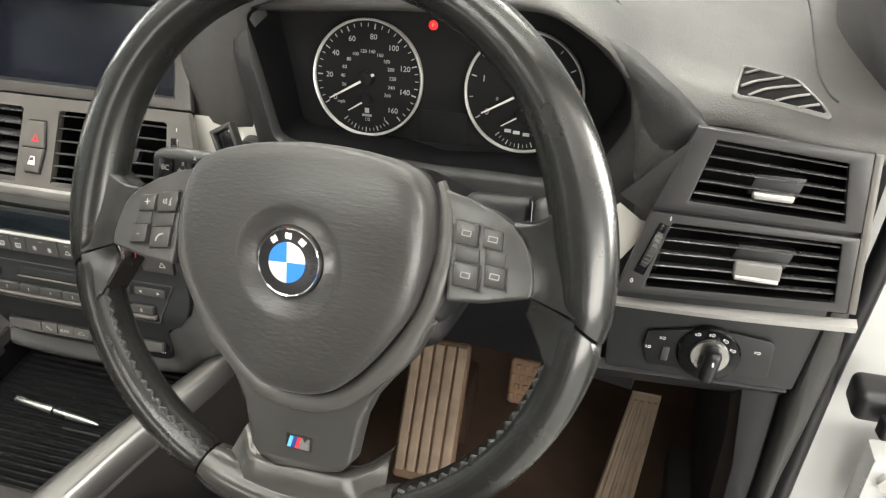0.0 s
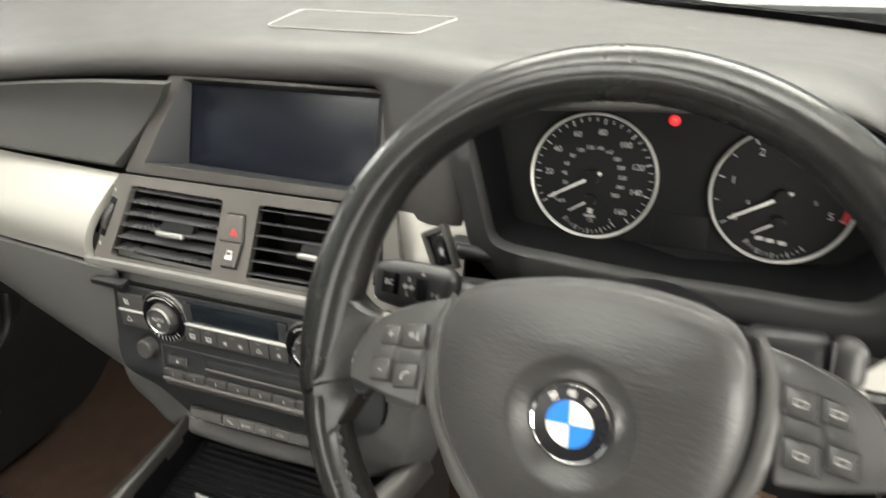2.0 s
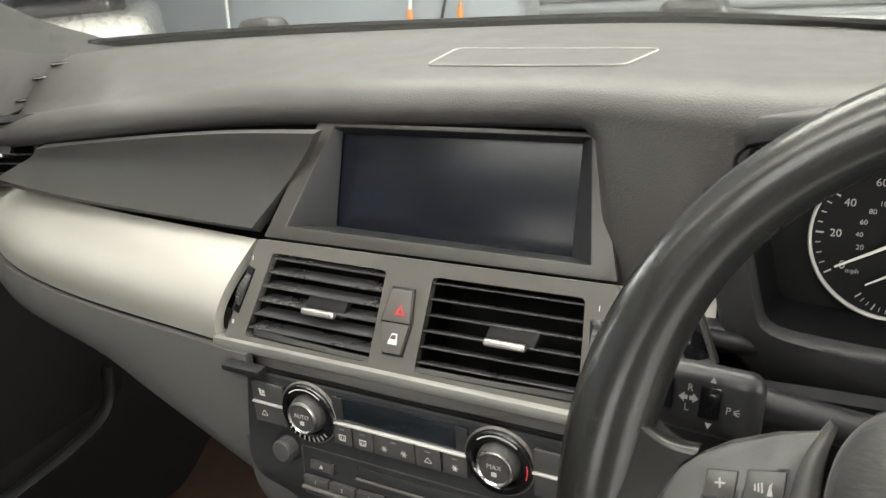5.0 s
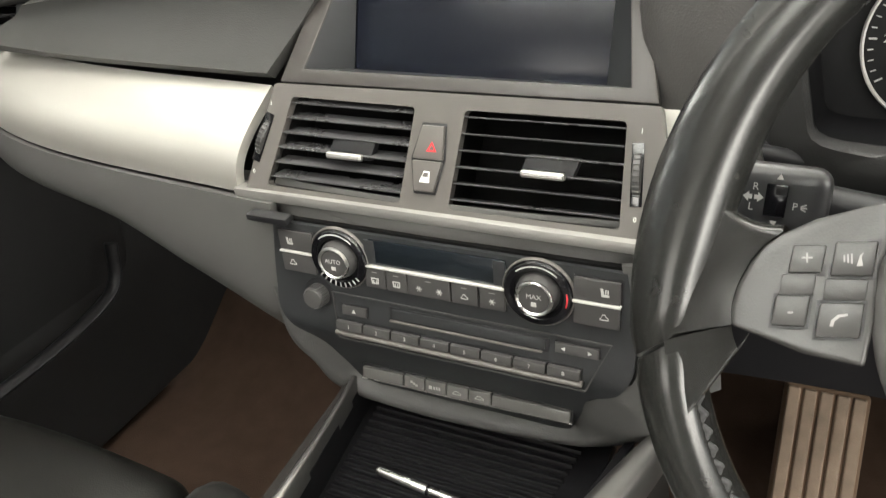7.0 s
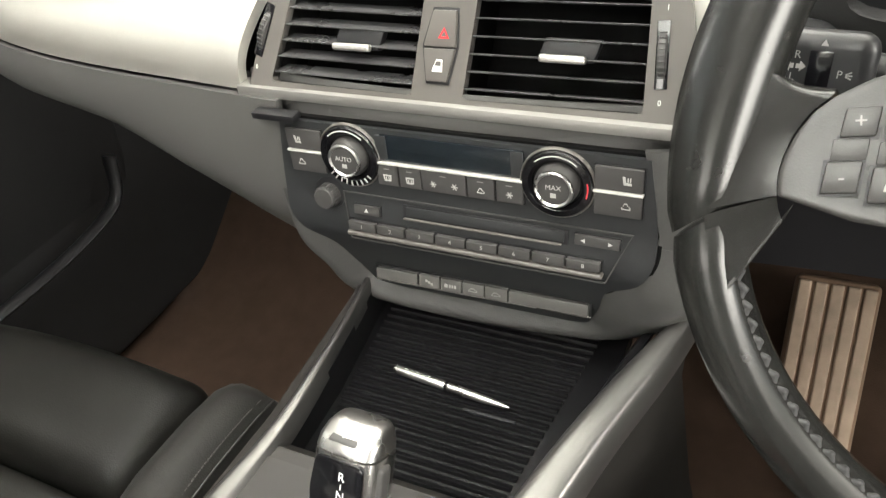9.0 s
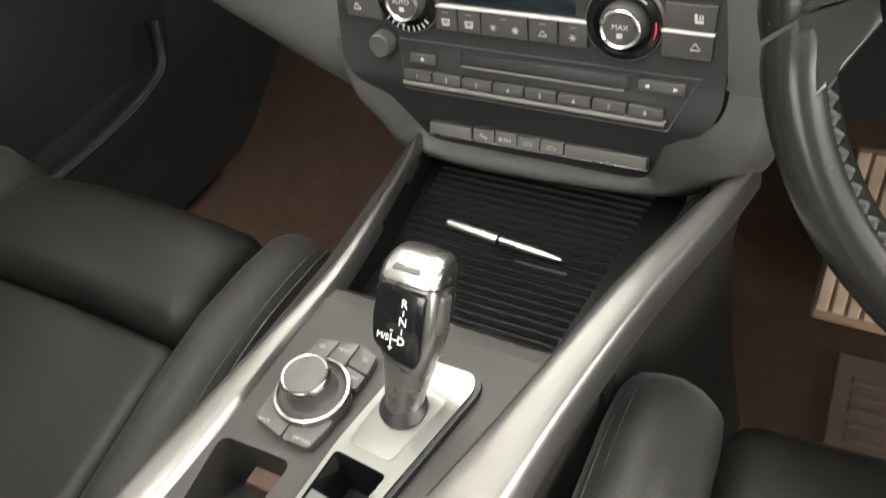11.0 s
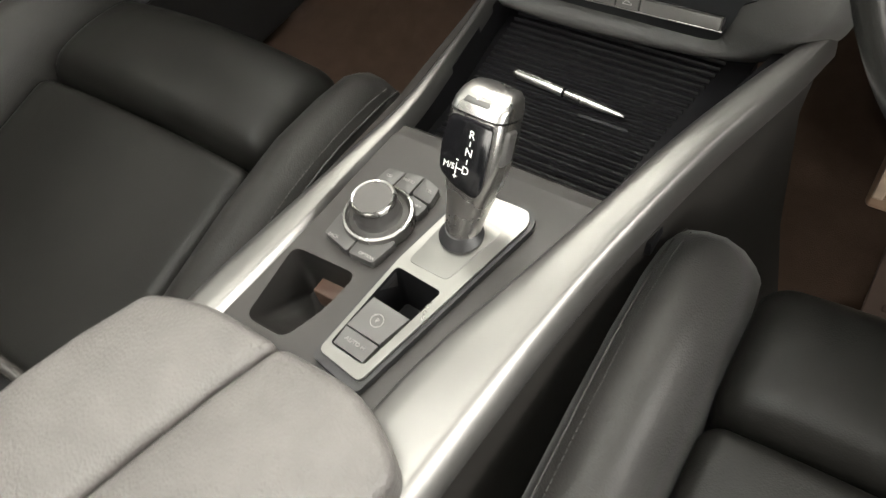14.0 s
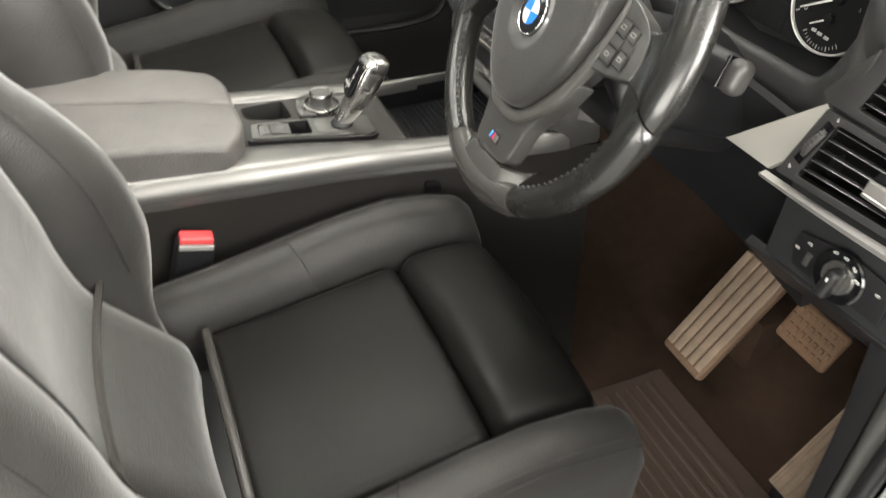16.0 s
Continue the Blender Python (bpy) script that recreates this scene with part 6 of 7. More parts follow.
well_rings = [[(mid.x + (x - mid.x) * s, mid.y + (y - mid.y) * s, z if k < 2 else max(well_floor(mid.y + (y - mid.y) * s), 0.786) + lift) for x, y in CUP] for k, (s, z, lift) in enumerate(((1.0, 0.8384, 0), (0.965, 0.834, 0), (0.93, 0, 0.004), (0.86, 0, 0), (0.5, 0, 0), (0.02, 0, 0)))]
part("well_wall", loft(well_rings, caps=False), WELL_BLACK, well, "sloping sides of the well", 45)
part("well_mat", placed(pillow(0.040, 0.016, 0.022, 0.0015, 3), pose(-0.055, -0.3245, 0.797)), surface("brown_insert", (0.045, 0.022, 0.013), 0.7), well, "brown insert")
part("side_panel", sheet([[(x + d - 0.020, y, z) for x, y in ((0.096, -0.80), (0.104, -0.52), (0.116, -0.40), (0.130, -0.28), (0.143, -0.18), (0.163, -0.09), (0.188, -0.02), (0.20, 0.10))] for d, z in ((0.0, 0.84), (0.004, 0.80), (0.0, 0.72), (0.02, 0.55), (0.05, 0.40))], 0.01), SIDE, console, "dark driver's side panel")
under_rail = curve_through([(0.083, -0.86, 0.042), (0.093, -0.56, 0.042), (0.105, -0.41, 0.038), (0.112, -0.345, 0.034), (0.1195, -0.275, 0.030), (0.1310, -0.205, 0.026), (0.1440, -0.14, 0.022), (0.165, -0.06, 0.014)], 6)
part("side_trim", sheet([[(p.x + d, p.y, 0.836 - p.z * k) for p in under_rail] for d, k in ((-0.010, 0.0), (-0.005, 0.25), (-0.004, 0.8), (-0.008, 1.0))], 0.004), STACK_GREY, console, "grey flank under the rail")
part("side_panel", sheet([[(x - d, y, z) for x, y in ((-0.135, -0.80), (-0.132, -0.45), (-0.122, -0.30), (-0.114, -0.15), (-0.120, 0.0), (-0.135, 0.12))] for d, z in ((0.0, 0.838), (0.002, 0.80), (0.004, 0.70), (0.02, 0.55), (0.04, 0.40))], 0.01), SIDE, console, "dark passenger's side panel")


def rail_section(w, h, side=0.010):
    """A nearly flat top, a crease, and a steep side towards the seat."""
    return [(-w, -0.010), (-w, 0.0), (-w * 0.95, h * 0.62), (-w * 0.84, h * 0.90), (-w * 0.4, h * 1.04), (w * 0.1, h * 1.0), (w * 0.50, h * 0.86), (w * 0.62, h * 0.66), (w * 0.76, h * 0.1), (w, -side), (w, -side - 0.01)]


mids = curve_through([(0.050, -0.86, 0.833), (0.060, -0.56, 0.836), (0.0735, -0.41, 0.841), (0.083, -0.345, 0.843), (0.0975, -0.275, 0.845), (0.1133, -0.205, 0.848), (0.1400, -0.105, 0.855), (0.1713, -0.02, 0.864), (0.192, 0.03, 0.872)], 8)
rail_half = spline([0, 0.125, 0.25, 0.375, 0.5, 0.625, 0.75, 0.875, 1.0], [0.034, 0.034, 0.0325, 0.0295, 0.0230, 0.0188, 0.0157, 0.0120, 0.005])
part("driver_rail", swept(mids, lambda s: rail_section(rail_half(s), 0.0075)), RAIL_SILVER, console, "broad satin silver rail", 50)
mids = curve_through([(-0.122, -0.80, 0.835), (-0.119, -0.46, 0.838), (-0.1165, -0.39, 0.840), (-0.108, -0.30, 0.840), (-0.103, -0.24, 0.840), (-0.097, -0.16, 0.838), (-0.101, -0.08, 0.838), (-0.108, -0.01, 0.838), (-0.116, 0.04, 0.84)], 8)
part("passenger_rail", swept(mids, lambda s: rail_section(0.0155 * max(0.22, 1 - 1.0 * max(0, s - 0.30) / 0.62), 0.006, 0.004)), RAIL_SILVER, console, "slim satin silver rail", 65)

# ribbed tray
tray = thing("ribbed_tray_lid", "black ribbed sliding lid over the front tray", "tray lid", (0, -0.05, 0.79))
part("tray_floor", block(-0.112, 0.135, -0.165, 0.075, 0.778, 0.796, 0.003), TRAY_BLACK, tray, "black tray floor")
for k in range(22):
    y = -0.146 + 0.0093 * k
    left, right = -0.086 - 0.016 * k / 21, 0.104 + 0.14 * y
    part("rib", loft([[(x, y, 0.7955), (x, y + 0.0006, 0.7985), (x, y + 0.0014, 0.7994), (x, y + 0.0024, 0.7990), (x, y + 0.0062, 0.7968), (x, y + 0.0072, 0.7955)] for x in (left, right)]), TRAY_BLACK, tray)
part("tray_wall", sheet([[(x, y, z) for x, y in ((-0.100, -0.17), (-0.102, -0.08), (-0.112, 0.0), (-0.120, 0.06))] for z in (0.795, 0.812, 0.831)], 0.006), TRAY_BLACK, tray, "black side of the tray")
part("tray_wall", sheet([[(x + d, y, z) for x, y in ((0.085, -0.17), (0.108, -0.08), (0.128, 0.0), (0.142, 0.06))] for z, d in ((0.795, -0.002), (0.82, 0.012), (0.85, 0.022))], 0.006), TRAY_BLACK, tray, "black side of the tray")
part("tray_hinge_line", block(0.02, 0.068, -0.0665, -0.0635, 0.7968, 0.7996, 0.001), FASCIA, tray)

pen = thing("ballpoint_pen", "silver ballpoint pen lying on the ribbed tray", "pen", (0.0, -0.05, 0.80))
a, b = Vector((-0.056, -0.0445, 0.8035)), Vector((0.059, -0.0545, 0.8030))
PM = Matrix.Translation(a) @ (b - a).to_track_quat("Z", "Y").to_matrix().to_4x4()
part("cap", turned([(0.0, 0.0), (0.0036, 0.0), (0.0041, 0.0015), (0.0043, 0.030), (0.0044, 0.0525), (0.0040, 0.0535)], PM, 20), SATIN, pen, "satin silver upper half")
part("ring", turned([(0.0046, 0.0533), (0.0046, 0.0560)], PM, 20), GLOSS_BLACK, pen, "black ring")
part("barrel", turned([(0.0041, 0.0560), (0.0042, 0.070), (0.0036, 0.092), (0.0022, 0.110), (0.0010, 0.1155), (0.0, 0.1158)], PM, 20), SATIN, pen, "satin silver tapering barrel")
part("clip", placed(pillow(0.0022, 0.001, 0.038, 0.0005, 2), PM @ Matrix.Translation((0.0, 0.0058, 0.022))), CHROME, pen, "chrome pocket clip")

# gear selector
gear = thing("gear_selector", "satin silver gear lever on a silver plate", "gear lever", (0.025, -0.25, 0.838))
frame_out = softened([(-0.0185, -0.388), (0.0265, -0.396), (0.0645, -0.2225), (0.0585, -0.210), (0.002, -0.210), (-0.0125, -0.294)], 0.006)
part("skirt", holed(frame_out, [PARK], 0.8450, 0.0062), BLACK, gear, "black skirt of the plate")
inner_out = softened([(-0.0150, -0.3825), (0.0245, -0.3885), (0.0610, -0.2245), (0.0555, -0.2135), (0.0055, -0.2135), (-0.0085, -0.2945)], 0.005)
park_in = softened([(-0.0055, -0.3005), (0.0355, -0.3038), (0.0200, -0.3775), (-0.0110, -0.3745)], 0.004)
part("plate", bent(holed(inner_out, [park_in], 0.8478, 0.004), lambda c: c), PLATE, gear, "satin silver selector plate")
part("gate_seam", slab(softened([(-0.001, -0.2930), (0.0335, -0.2945), (0.0475, -0.2395), (0.0065, -0.2330)], 0.005), 0.0006, Matrix.Translation((0, 0, 0.8478)), 0.0003), PLATE, gear, "raised panel on the plate")
part("boot", turned([(0.0165, 0.0), (0.0170, 0.003), (0.0140, 0.007), (0.011, 0.010)], pose(0.0225, -0.2560, 0.848), 32), BLACK, gear, "black collar")
LM = pose(0.0225, -0.2555, 0.850, -29, 0, -3)
LEVER = surface("satin_lever", (0.42, 0.412, 0.40), 0.28, metal=1.0, vary=0.06)


def lever_ring(z, w, d, dy, square):
    ring = []
    for k in range(32):
        c, s = math.cos(2 * math.pi * k / 32), math.sin(2 * math.pi * k / 32)
        ring.append(LM @ Vector((math.copysign(w * abs(c) ** square, c), dy + math.copysign(d * abs(s) ** square, s), z)))
    return ring


lever = part("lever", loft([lever_ring(*row) for row in ((-0.006, 0.0118, 0.0105, -0.001, 0.85), (0.004, 0.0128, 0.0115, -0.001, 0.85), (0.016, 0.0140, 0.0130, 0.0, 0.8), (0.030, 0.0160, 0.0150, 0.001, 0.75), (0.044, 0.0190, 0.0170, 0.001, 0.65), (0.058, 0.0215, 0.0182, 0.0005, 0.58), (0.074, 0.0228, 0.0188, 0.0, 0.52), (0.090, 0.0226, 0.0186, 0.0, 0.5), (0.0955, 0.0222, 0.0182, 0.0, 0.5), (0.0962, 0.0206, 0.0168, 0.0, 0.5))]), LEVER, gear, "satin silver lever", 50)
part("lever_cap", loft([lever_ring(*row) for row in ((0.0966, 0.0206, 0.0168, 0.0, 0.5), (0.0972, 0.0222, 0.0182, 0.0, 0.5), (0.1030, 0.0216, 0.0172, 0.001, 0.52), (0.1085, 0.0202, 0.0140, 0.0035, 0.55), (0.1120, 0.0178, 0.0100, 0.0060, 0.6), (0.1135, 0.0120, 0.0060, 0.0070, 0.7))]), LEVER, lever, "bright cap of the lever", 50)
FACE = LM @ Matrix.Translation((0, -0.0170, 0.071)) @ pose(0, 0, 0, 90, 0, 0)
face_shape = softened([(-0.0175, -0.019), (-0.004, -0.0265), (0.0150, -0.030), (0.0185, -0.020), (0.0178, 0.024), (-0.0162, 0.0235), (-0.0195, 0.0)], 0.005)
panel = part("marked_face", slab(face_shape, 0.003, FACE @ Matrix.Translation((0, 0, 0.0)), 0.0012), GLOSS_BLACK, lever, "black face with the gear pattern")
FT = FACE @ Matrix.Translation((0, 0, 0.0033))
for word, x, y, size in (("R", 0.0035, 0.0135, 0.0080), ("N", 0.0035, 0.0010, 0.0080), ("D", 0.0035, -0.0125, 0.0080), ("M/S", -0.0100, -0.0125, 0.0062), ("+", -0.0040, -0.0190, 0.0068), ("-", -0.0040, -0.0060, 0.0080)):
    lettering("letter", word, size, FT @ Matrix.Translation((x, y, 0)), PRINT, lever)
for x, y, w, h in ((0.0035, 0.0073, 0.0007, 0.0036), (0.0035, -0.0058, 0.0007, 0.0036), (-0.0015, -0.0125, 0.0045, 0.0007), (-0.0040, -0.0125, 0.0007, 0.0075)):
    part("mark", slab(rect(w, h, x, y), 0.0002, FT), PRINT, lever)
TOPM = LM @ Matrix.Translation((-0.001, -0.0098, 0.1046)) @ pose(0, 0, 0, 30, 0, 0)
park = part("park_button", placed(pillow(0.0205, 0.0120, 0.006, 0.0018, 3), TOPM @ Matrix.Translation((0.0, 0, 0.0))), BUTTON, lever, "dark grey park button")
lettering("letter", "P", 0.0075, TOPM @ Matrix.Translation((0, 0, 0.0032)), PRINT, lever)
part("side_button", placed(pillow(0.008, 0.013, 0.026, 0.003, 3), LM @ Matrix.Translation((0.0208, -0.003, 0.078))), BUTTON, lever, "dark grey unlock button")

# parking brake switch
brake = thing("parking_brake_switch", "dark grey parking brake switch in a silver frame", "switch", (0.008, -0.34, 0.82))
mid = Vector((0.010, -0.340, 0))
part("switch_well", loft([[(mid.x + (x - mid.x) * s, mid.y + (y - mid.y) * s, z) for x, y in park_in] for s, z in ((1.0, 0.8478), (0.97, 0.846), (0.94, 0.815), (0.90, 0.803), (0.02, 0.802))], caps=False), TRAY_BLACK, brake, "black well of the switch", 50)


def wedge(loop, zs):
    bm = bmesh.new()
    top = [bm.verts.new((x, y, z)) for (x, y), z in zip(loop, zs)]
    low = [bm.verts.new((x, y, 0.802)) for x, y in loop]
    bm.faces.new(top)
    bm.faces.new(low[::-1])
    for i in range(4):
        j = (i + 1) % 4
        bm.faces.new((top[j], top[i], low[i], low[j]))
    return rounded(bm, 0.0018, 3)


b = part("lever_button", wedge([(-0.0055, -0.3300), (0.0275, -0.3330), (0.0215, -0.3600), (-0.0080, -0.3580)], (0.8475, 0.8475, 0.8500, 0.8500)), BUTTON, brake, "dark grey parking brake button")
SB = pose(0.009, -0.3455, 0.8494, 5, 0, -4)
lettering("letter", "P", 0.0050, SB, DIM_PRINT, b)
part("mark", placed(turned([(0.0052, 0), (0.0052, 0.0003), (0.0046, 0.0003), (0.0046, 0)], Matrix(), 24, caps=False), SB), DIM_PRINT, b)
b = part("hold_button", wedge([(-0.0080, -0.3590), (0.0213, -0.3612), (0.0180, -0.3755), (-0.0095, -0.3728)], (0.8495, 0.8495, 0.8470, 0.8470)), BUTTON, brake, "dark grey hold button")
lettering("letter", "AUTO H", 0.0046, pose(0.0055, -0.3670, 0.8489, -10, 0, -4), DIM_PRINT, b)

# rotary controller
RING_SATIN = surface("satin_ring", (0.36, 0.355, 0.345), 0.26, metal=1.0, vary=0.05)
rotary = thing("rotary_controller", "silver-ringed rotary controller with dark keys", "rotary controller", (-0.046, -0.265, 0.838))
for loop, word in (([(-0.0755, -0.300), (-0.0485, -0.3065), (-0.0475, -0.270), (-0.0755, -0.278)], "BACK"), ([(-0.0475, -0.3070), (-0.0250, -0.3065), (-0.0195, -0.283), (-0.0465, -0.270)], "OPTION"),
                   ([(-0.0730, -0.254), (-0.0560, -0.252), (-0.0520, -0.222), (-0.0680, -0.224)], "CD"), ([(-0.0550, -0.252), (-0.0380, -0.250), (-0.0360, -0.219), (-0.0510, -0.221)], "MENU"), ([(-0.0370, -0.250), (-0.0190, -0.255), (-0.0170, -0.2425), (-0.0360, -0.2390)], "NAV"), ([(-0.0360, -0.2380), (-0.0170, -0.2410), (-0.0185, -0.224), (-0.0350, -0.219)], "TEL")):
    k = part("key", slab(softened(loop, 0.003), 0.0085, Matrix.Translation((0, 0, 0.8375)), 0.0014), BUTTON, rotary, "dark grey shortcut key")
    cx, cy = sum(p[0] for p in loop) / 4, sum(p[1] for p in loop) / 4
    off = {"BACK": (-0.005, -0.011), "OPTION": (0.002, -0.0115), "CD": (0, 0.007), "MENU": (0, 0.007)}.get(word, (0.002, 0))
    lettering("letter", word, 0.0038, pose(cx + off[0], cy + off[1], 0.8463), DIM_PRINT, k)
RM = pose(-0.0465, -0.2675, 0.840) @ Matrix.Diagonal((0.92, 0.92, 0.95, 1))
part("base_ring", turned([(0.0310, 0.0), (0.0310, 0.0085), (0.0300, 0.0105), (0.0278, 0.0110), (0.0262, 0.0092), (0.0240, 0.006)], RM, 56, caps=False), RING_SATIN, rotary, "satin silver base ring")
part("base_floor", turned([(0.0255, 0.0), (0.0255, 0.0075), (0.0215, 0.0095), (0.0, 0.0095)], RM, 48), DECK, rotary, "grey base of the knob")
part("knob", turned([(0.0215, 0.009), (0.0195, 0.0125), (0.0188, 0.0155), (0.0192, 0.0235), (0.0190, 0.0265)], RM, 56, caps=False), BUTTON, rotary, "dark knurled knob")
part("knob_ring", turned([(0.0193, 0.0262), (0.0190, 0.0292), (0.0178, 0.0305), (0.0164, 0.0300), (0.0160, 0.0285)], RM, 56, caps=False), RING_SATIN, rotary, "satin silver knob ring")
part("knob_cap", turned([(0.0166, 0.0270), (0.0164, 0.0290), (0.0, 0.0300)], RM, 48), surface("grey_knob_cap", (0.045, 0.043, 0.041), 0.42, grain=0.2, grain_size=0.0008), rotary, "grey knob cap")

# armrest
ARM_LEATHER = surface("grey_worn_leather", (0.071, 0.0668, 0.0638), 0.5, grain=0.6, grain_size=0.0024, cells=True, vary=0.3, vary_size=0.03, creases=0.2)
armrest = thing("centre_armrest", "worn grey leather armrest with two lids", "armrest", (-0.024, -0.62, 0.80))


arm_left = spline([-0.90, -0.75, -0.60, -0.54, -0.48, -0.42, -0.38], [-0.178, -0.177, -0.173, -0.167, -0.155, -0.139, -0.133])
arm_gap = spline([-0.90, -0.75, -0.61, -0.50, -0.407, -0.38], [-0.098, -0.094, -0.076, -0.049, -0.0265, -0.020])
arm_right = spline([-0.90, -0.75, -0.60, -0.514, -0.435, -0.38], [0.050, 0.058, 0.072, 0.083, 0.0915, 0.0965])


def arm_lid(inner, outer, bow):
    """A padded lid between two edges that swing towards the passenger at the back; bow rounds its outer front corner."""
    def place(c):
        u = c.x / 0.12 + 0.5
        y = c.y - 0.620 - bow * max(0, u - 0.4) ** 2 * max(0, min(1, (c.y + 0.22) * 4))
        x = inner(y) + (outer(y) - inner(y)) * u
        return Vector((x, y, c.z + 0.858 + 0.004 * (1 - (2 * u - 1) ** 2) - 0.010 * max(0, (c.y - 0.12) / 0.1) ** 2))
    return bent(pillow(0.12, 0.44, 0.058, 0.009, 10), place)


lid = arm_lid(lambda y: arm_gap(y) - 0.0006, arm_left, 0.045)
bmesh.ops.reverse_faces(lid, faces=lid.faces[:])
part("lid", lid, ARM_LEATHER, armrest, "worn grey leather lid")
part("lid", arm_lid(lambda y: arm_gap(y) + 0.0006, arm_right, 0.085), ARM_LEATHER, armrest, "worn grey leather lid")
part("box", block(-0.132, 0.048, -0.84, -0.430, 0.52, 0.834, 0.01), BLACK, armrest, "dark storage box under the lids")


# ---- seats ----
SEAM = surface("seam_thread", (0.012, 0.0115, 0.011), 0.6)
# Paler than the seat leather: puts the bright highlight of the folds into colour
FOLD_HIGHLIGHT = surface("fold_highlight_leather", (0.03, 0.0285, 0.0265), 0.24)


SEAT_THREAD = surface("seat_thread", (0.022, 0.021, 0.020), 0.6)


def car_seat(sx, z0, label, flip, outer_worn=0):
    """z0: height of the crease between thigh pad and cushion. flip 1: the console lies at lower x."""
    seat = thing("car_seat", label, "car seat", (sx, -0.4, 0.42), "front seats")

    def at(x, y, z):
        return Vector((sx + flip * x, y, z))

    def dip(y):
        return -0.20 * max(0, -0.25 - y) + 0.05 * max(0, -0.45 - y)

    # cushion pieces
    def cushion(c):
        crown = 0.010 * (1 - (c.x / 0.16) ** 2)
        return at(c.x, c.y - 0.380, z0 - 0.075 + c.z + (crown + dip(c.y - 0.380)) * (1 if c.z > -0.03 else 0))
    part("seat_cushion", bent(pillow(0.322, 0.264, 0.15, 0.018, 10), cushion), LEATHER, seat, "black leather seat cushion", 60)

    def thigh(c):
        crown = 0.016 * (1 - (c.x / 0.165) ** 2) + 0.012 * (1 - (c.y / 0.07) ** 2)
        return at(c.x, c.y - 0.178, z0 - 0.078 + c.z + (crown if c.z > 0 else 0))
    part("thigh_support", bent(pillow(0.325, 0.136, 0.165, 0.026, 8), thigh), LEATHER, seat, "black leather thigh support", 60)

    for side in (-1, 1):
        rows = []
        stations = [(-0.105, 0.25), (-0.112, 0.62), (-0.13, 0.86), (-0.17, 1.0), (-0.23, 1.06), (-0.30, 1.06), (-0.38, 1.0), (-0.46, 0.92), (-0.54, 0.86), (-0.60, 0.8)]
        for y, g in stations:
            base = z0 - 0.012 + dip(y)
            sect = []
            square = 1 if side * flip < 0 < flip else 0
            for a, h in ((0.158, -0.13), (0.161, -0.05), (0.163, 0.0), (0.172, 0.030), (0.186, 0.055), (0.204, 0.068), (0.222, 0.062 + 0.004 * square), (0.238 + 0.003 * square, 0.040 + 0.014 * square), (0.247 + 0.004 * square, 0.005 + 0.027 * square), (0.248 + 0.003 * square, -0.06), (0.240, -0.14)):
                up = h * g * (0.74 if flip < 0 and side < 0 else 1) if h > 0 else h
                spread = 0.2 + (a - 0.2) * (0.72 + 0.28 * min(1, g))
                sect.append(at(side * spread, y, base + up))
            rows.append(sect)
        rows = [[Vector(p) for p in r] for r in rows]
        fine = []
        for i in range(len(rows) - 1):
            for t in (0, 0.5):
                fine.append([a.lerp(b, t) for a, b in zip(rows[i], rows[i + 1])])
        fine.append(rows[-1])
        part("cushion_bolster", loft(fine), DRY_LIT_BOLSTER if flip > 0 else BOLSTER, seat, "raised leather side bolster", 60)
        part("seam", tube([fine[k][7] + Vector((0, 0, 0.0008)) for k in range(2, len(fine), 3)], 0.0011, 4, 6), SEAM, seat)
        line = curve_through([fine[k][7].lerp(fine[k][6], 0.42) + Vector((0, 0, 0.0006)) for k in range(3, len(fine) - 1, 2)], 14)
        part("stitching", joined(*[tube([a.lerp(b, 0.15), a.lerp(b, 0.5) + Vector((0, 0, 0.0004)), a.lerp(b, 0.85)], 0.00065, 1, 5) for a, b in zip(line, line[1:])]), SEAT_THREAD, seat, "row of grey stitches beside the seam")
        if flip < 0:
            continue
        cross = [fine[12][i].lerp(fine[11][i], max(0, 5 - i) * 0.22) + Vector((0, 0, 0.0005)) for i in range(2, 8)]
        part("seam", tube(cross, 0.0010, 4, 6), SEAM, seat)

    # backrest: a hollow panel between two bulging bolsters
    lift = z0 - 0.738
    panel = curve_through([(0, -0.520, 0.66), (0, -0.528, 0.705), (0, -0.566, 0.755), (0, -0.612, 0.815), (0, -0.630, 0.87), (0, -0.640, 0.93), (0, -0.655, 0.99), (0, -0.675, 1.06), (0, -0.712, 1.17), (0, -0.760, 1.30), (0, -0.80, 1.38)], 4)
    crest = curve_through([(0, -0.600, 0.62), (0, -0.575, 0.69), (0, -0.560, 0.755), (0, -0.550, 0.820), (0, -0.550, 0.870), (0, -0.568, 0.940), (0, -0.605, 1.000), (0, -0.652, 1.060), (0, -0.700, 1.17), (0, -0.750, 1.30), (0, -0.80, 1.38)], 4)
    hollow = [0.012 * (1 - (x / 0.15) ** 2) + 0.024 * max(0, (abs(x) - 0.11) / 0.04) ** 2 for x in [-0.15 + 0.02 * k for k in range(16)]]
    part("backrest_panel", sheet([[at(-0.15 + 0.02 * k, p.y - hollow[k], p.z + lift) for k in range(16)] for p in panel], 0.05), LIT_LEATHER, seat, "black leather backrest panel", 60)
    fold = panel[12]
    part("cushion_fold", tube([at(x, -0.508, z0 - 0.046 + 0.010 * (1 - (x / 0.16) ** 2)) for x in (-0.155, -0.08, 0.0, 0.08, 0.155)], 0.007, 6, 10), FOLD_HIGHLIGHT, seat, "fold at the back of the cushion, paler for its highlight")
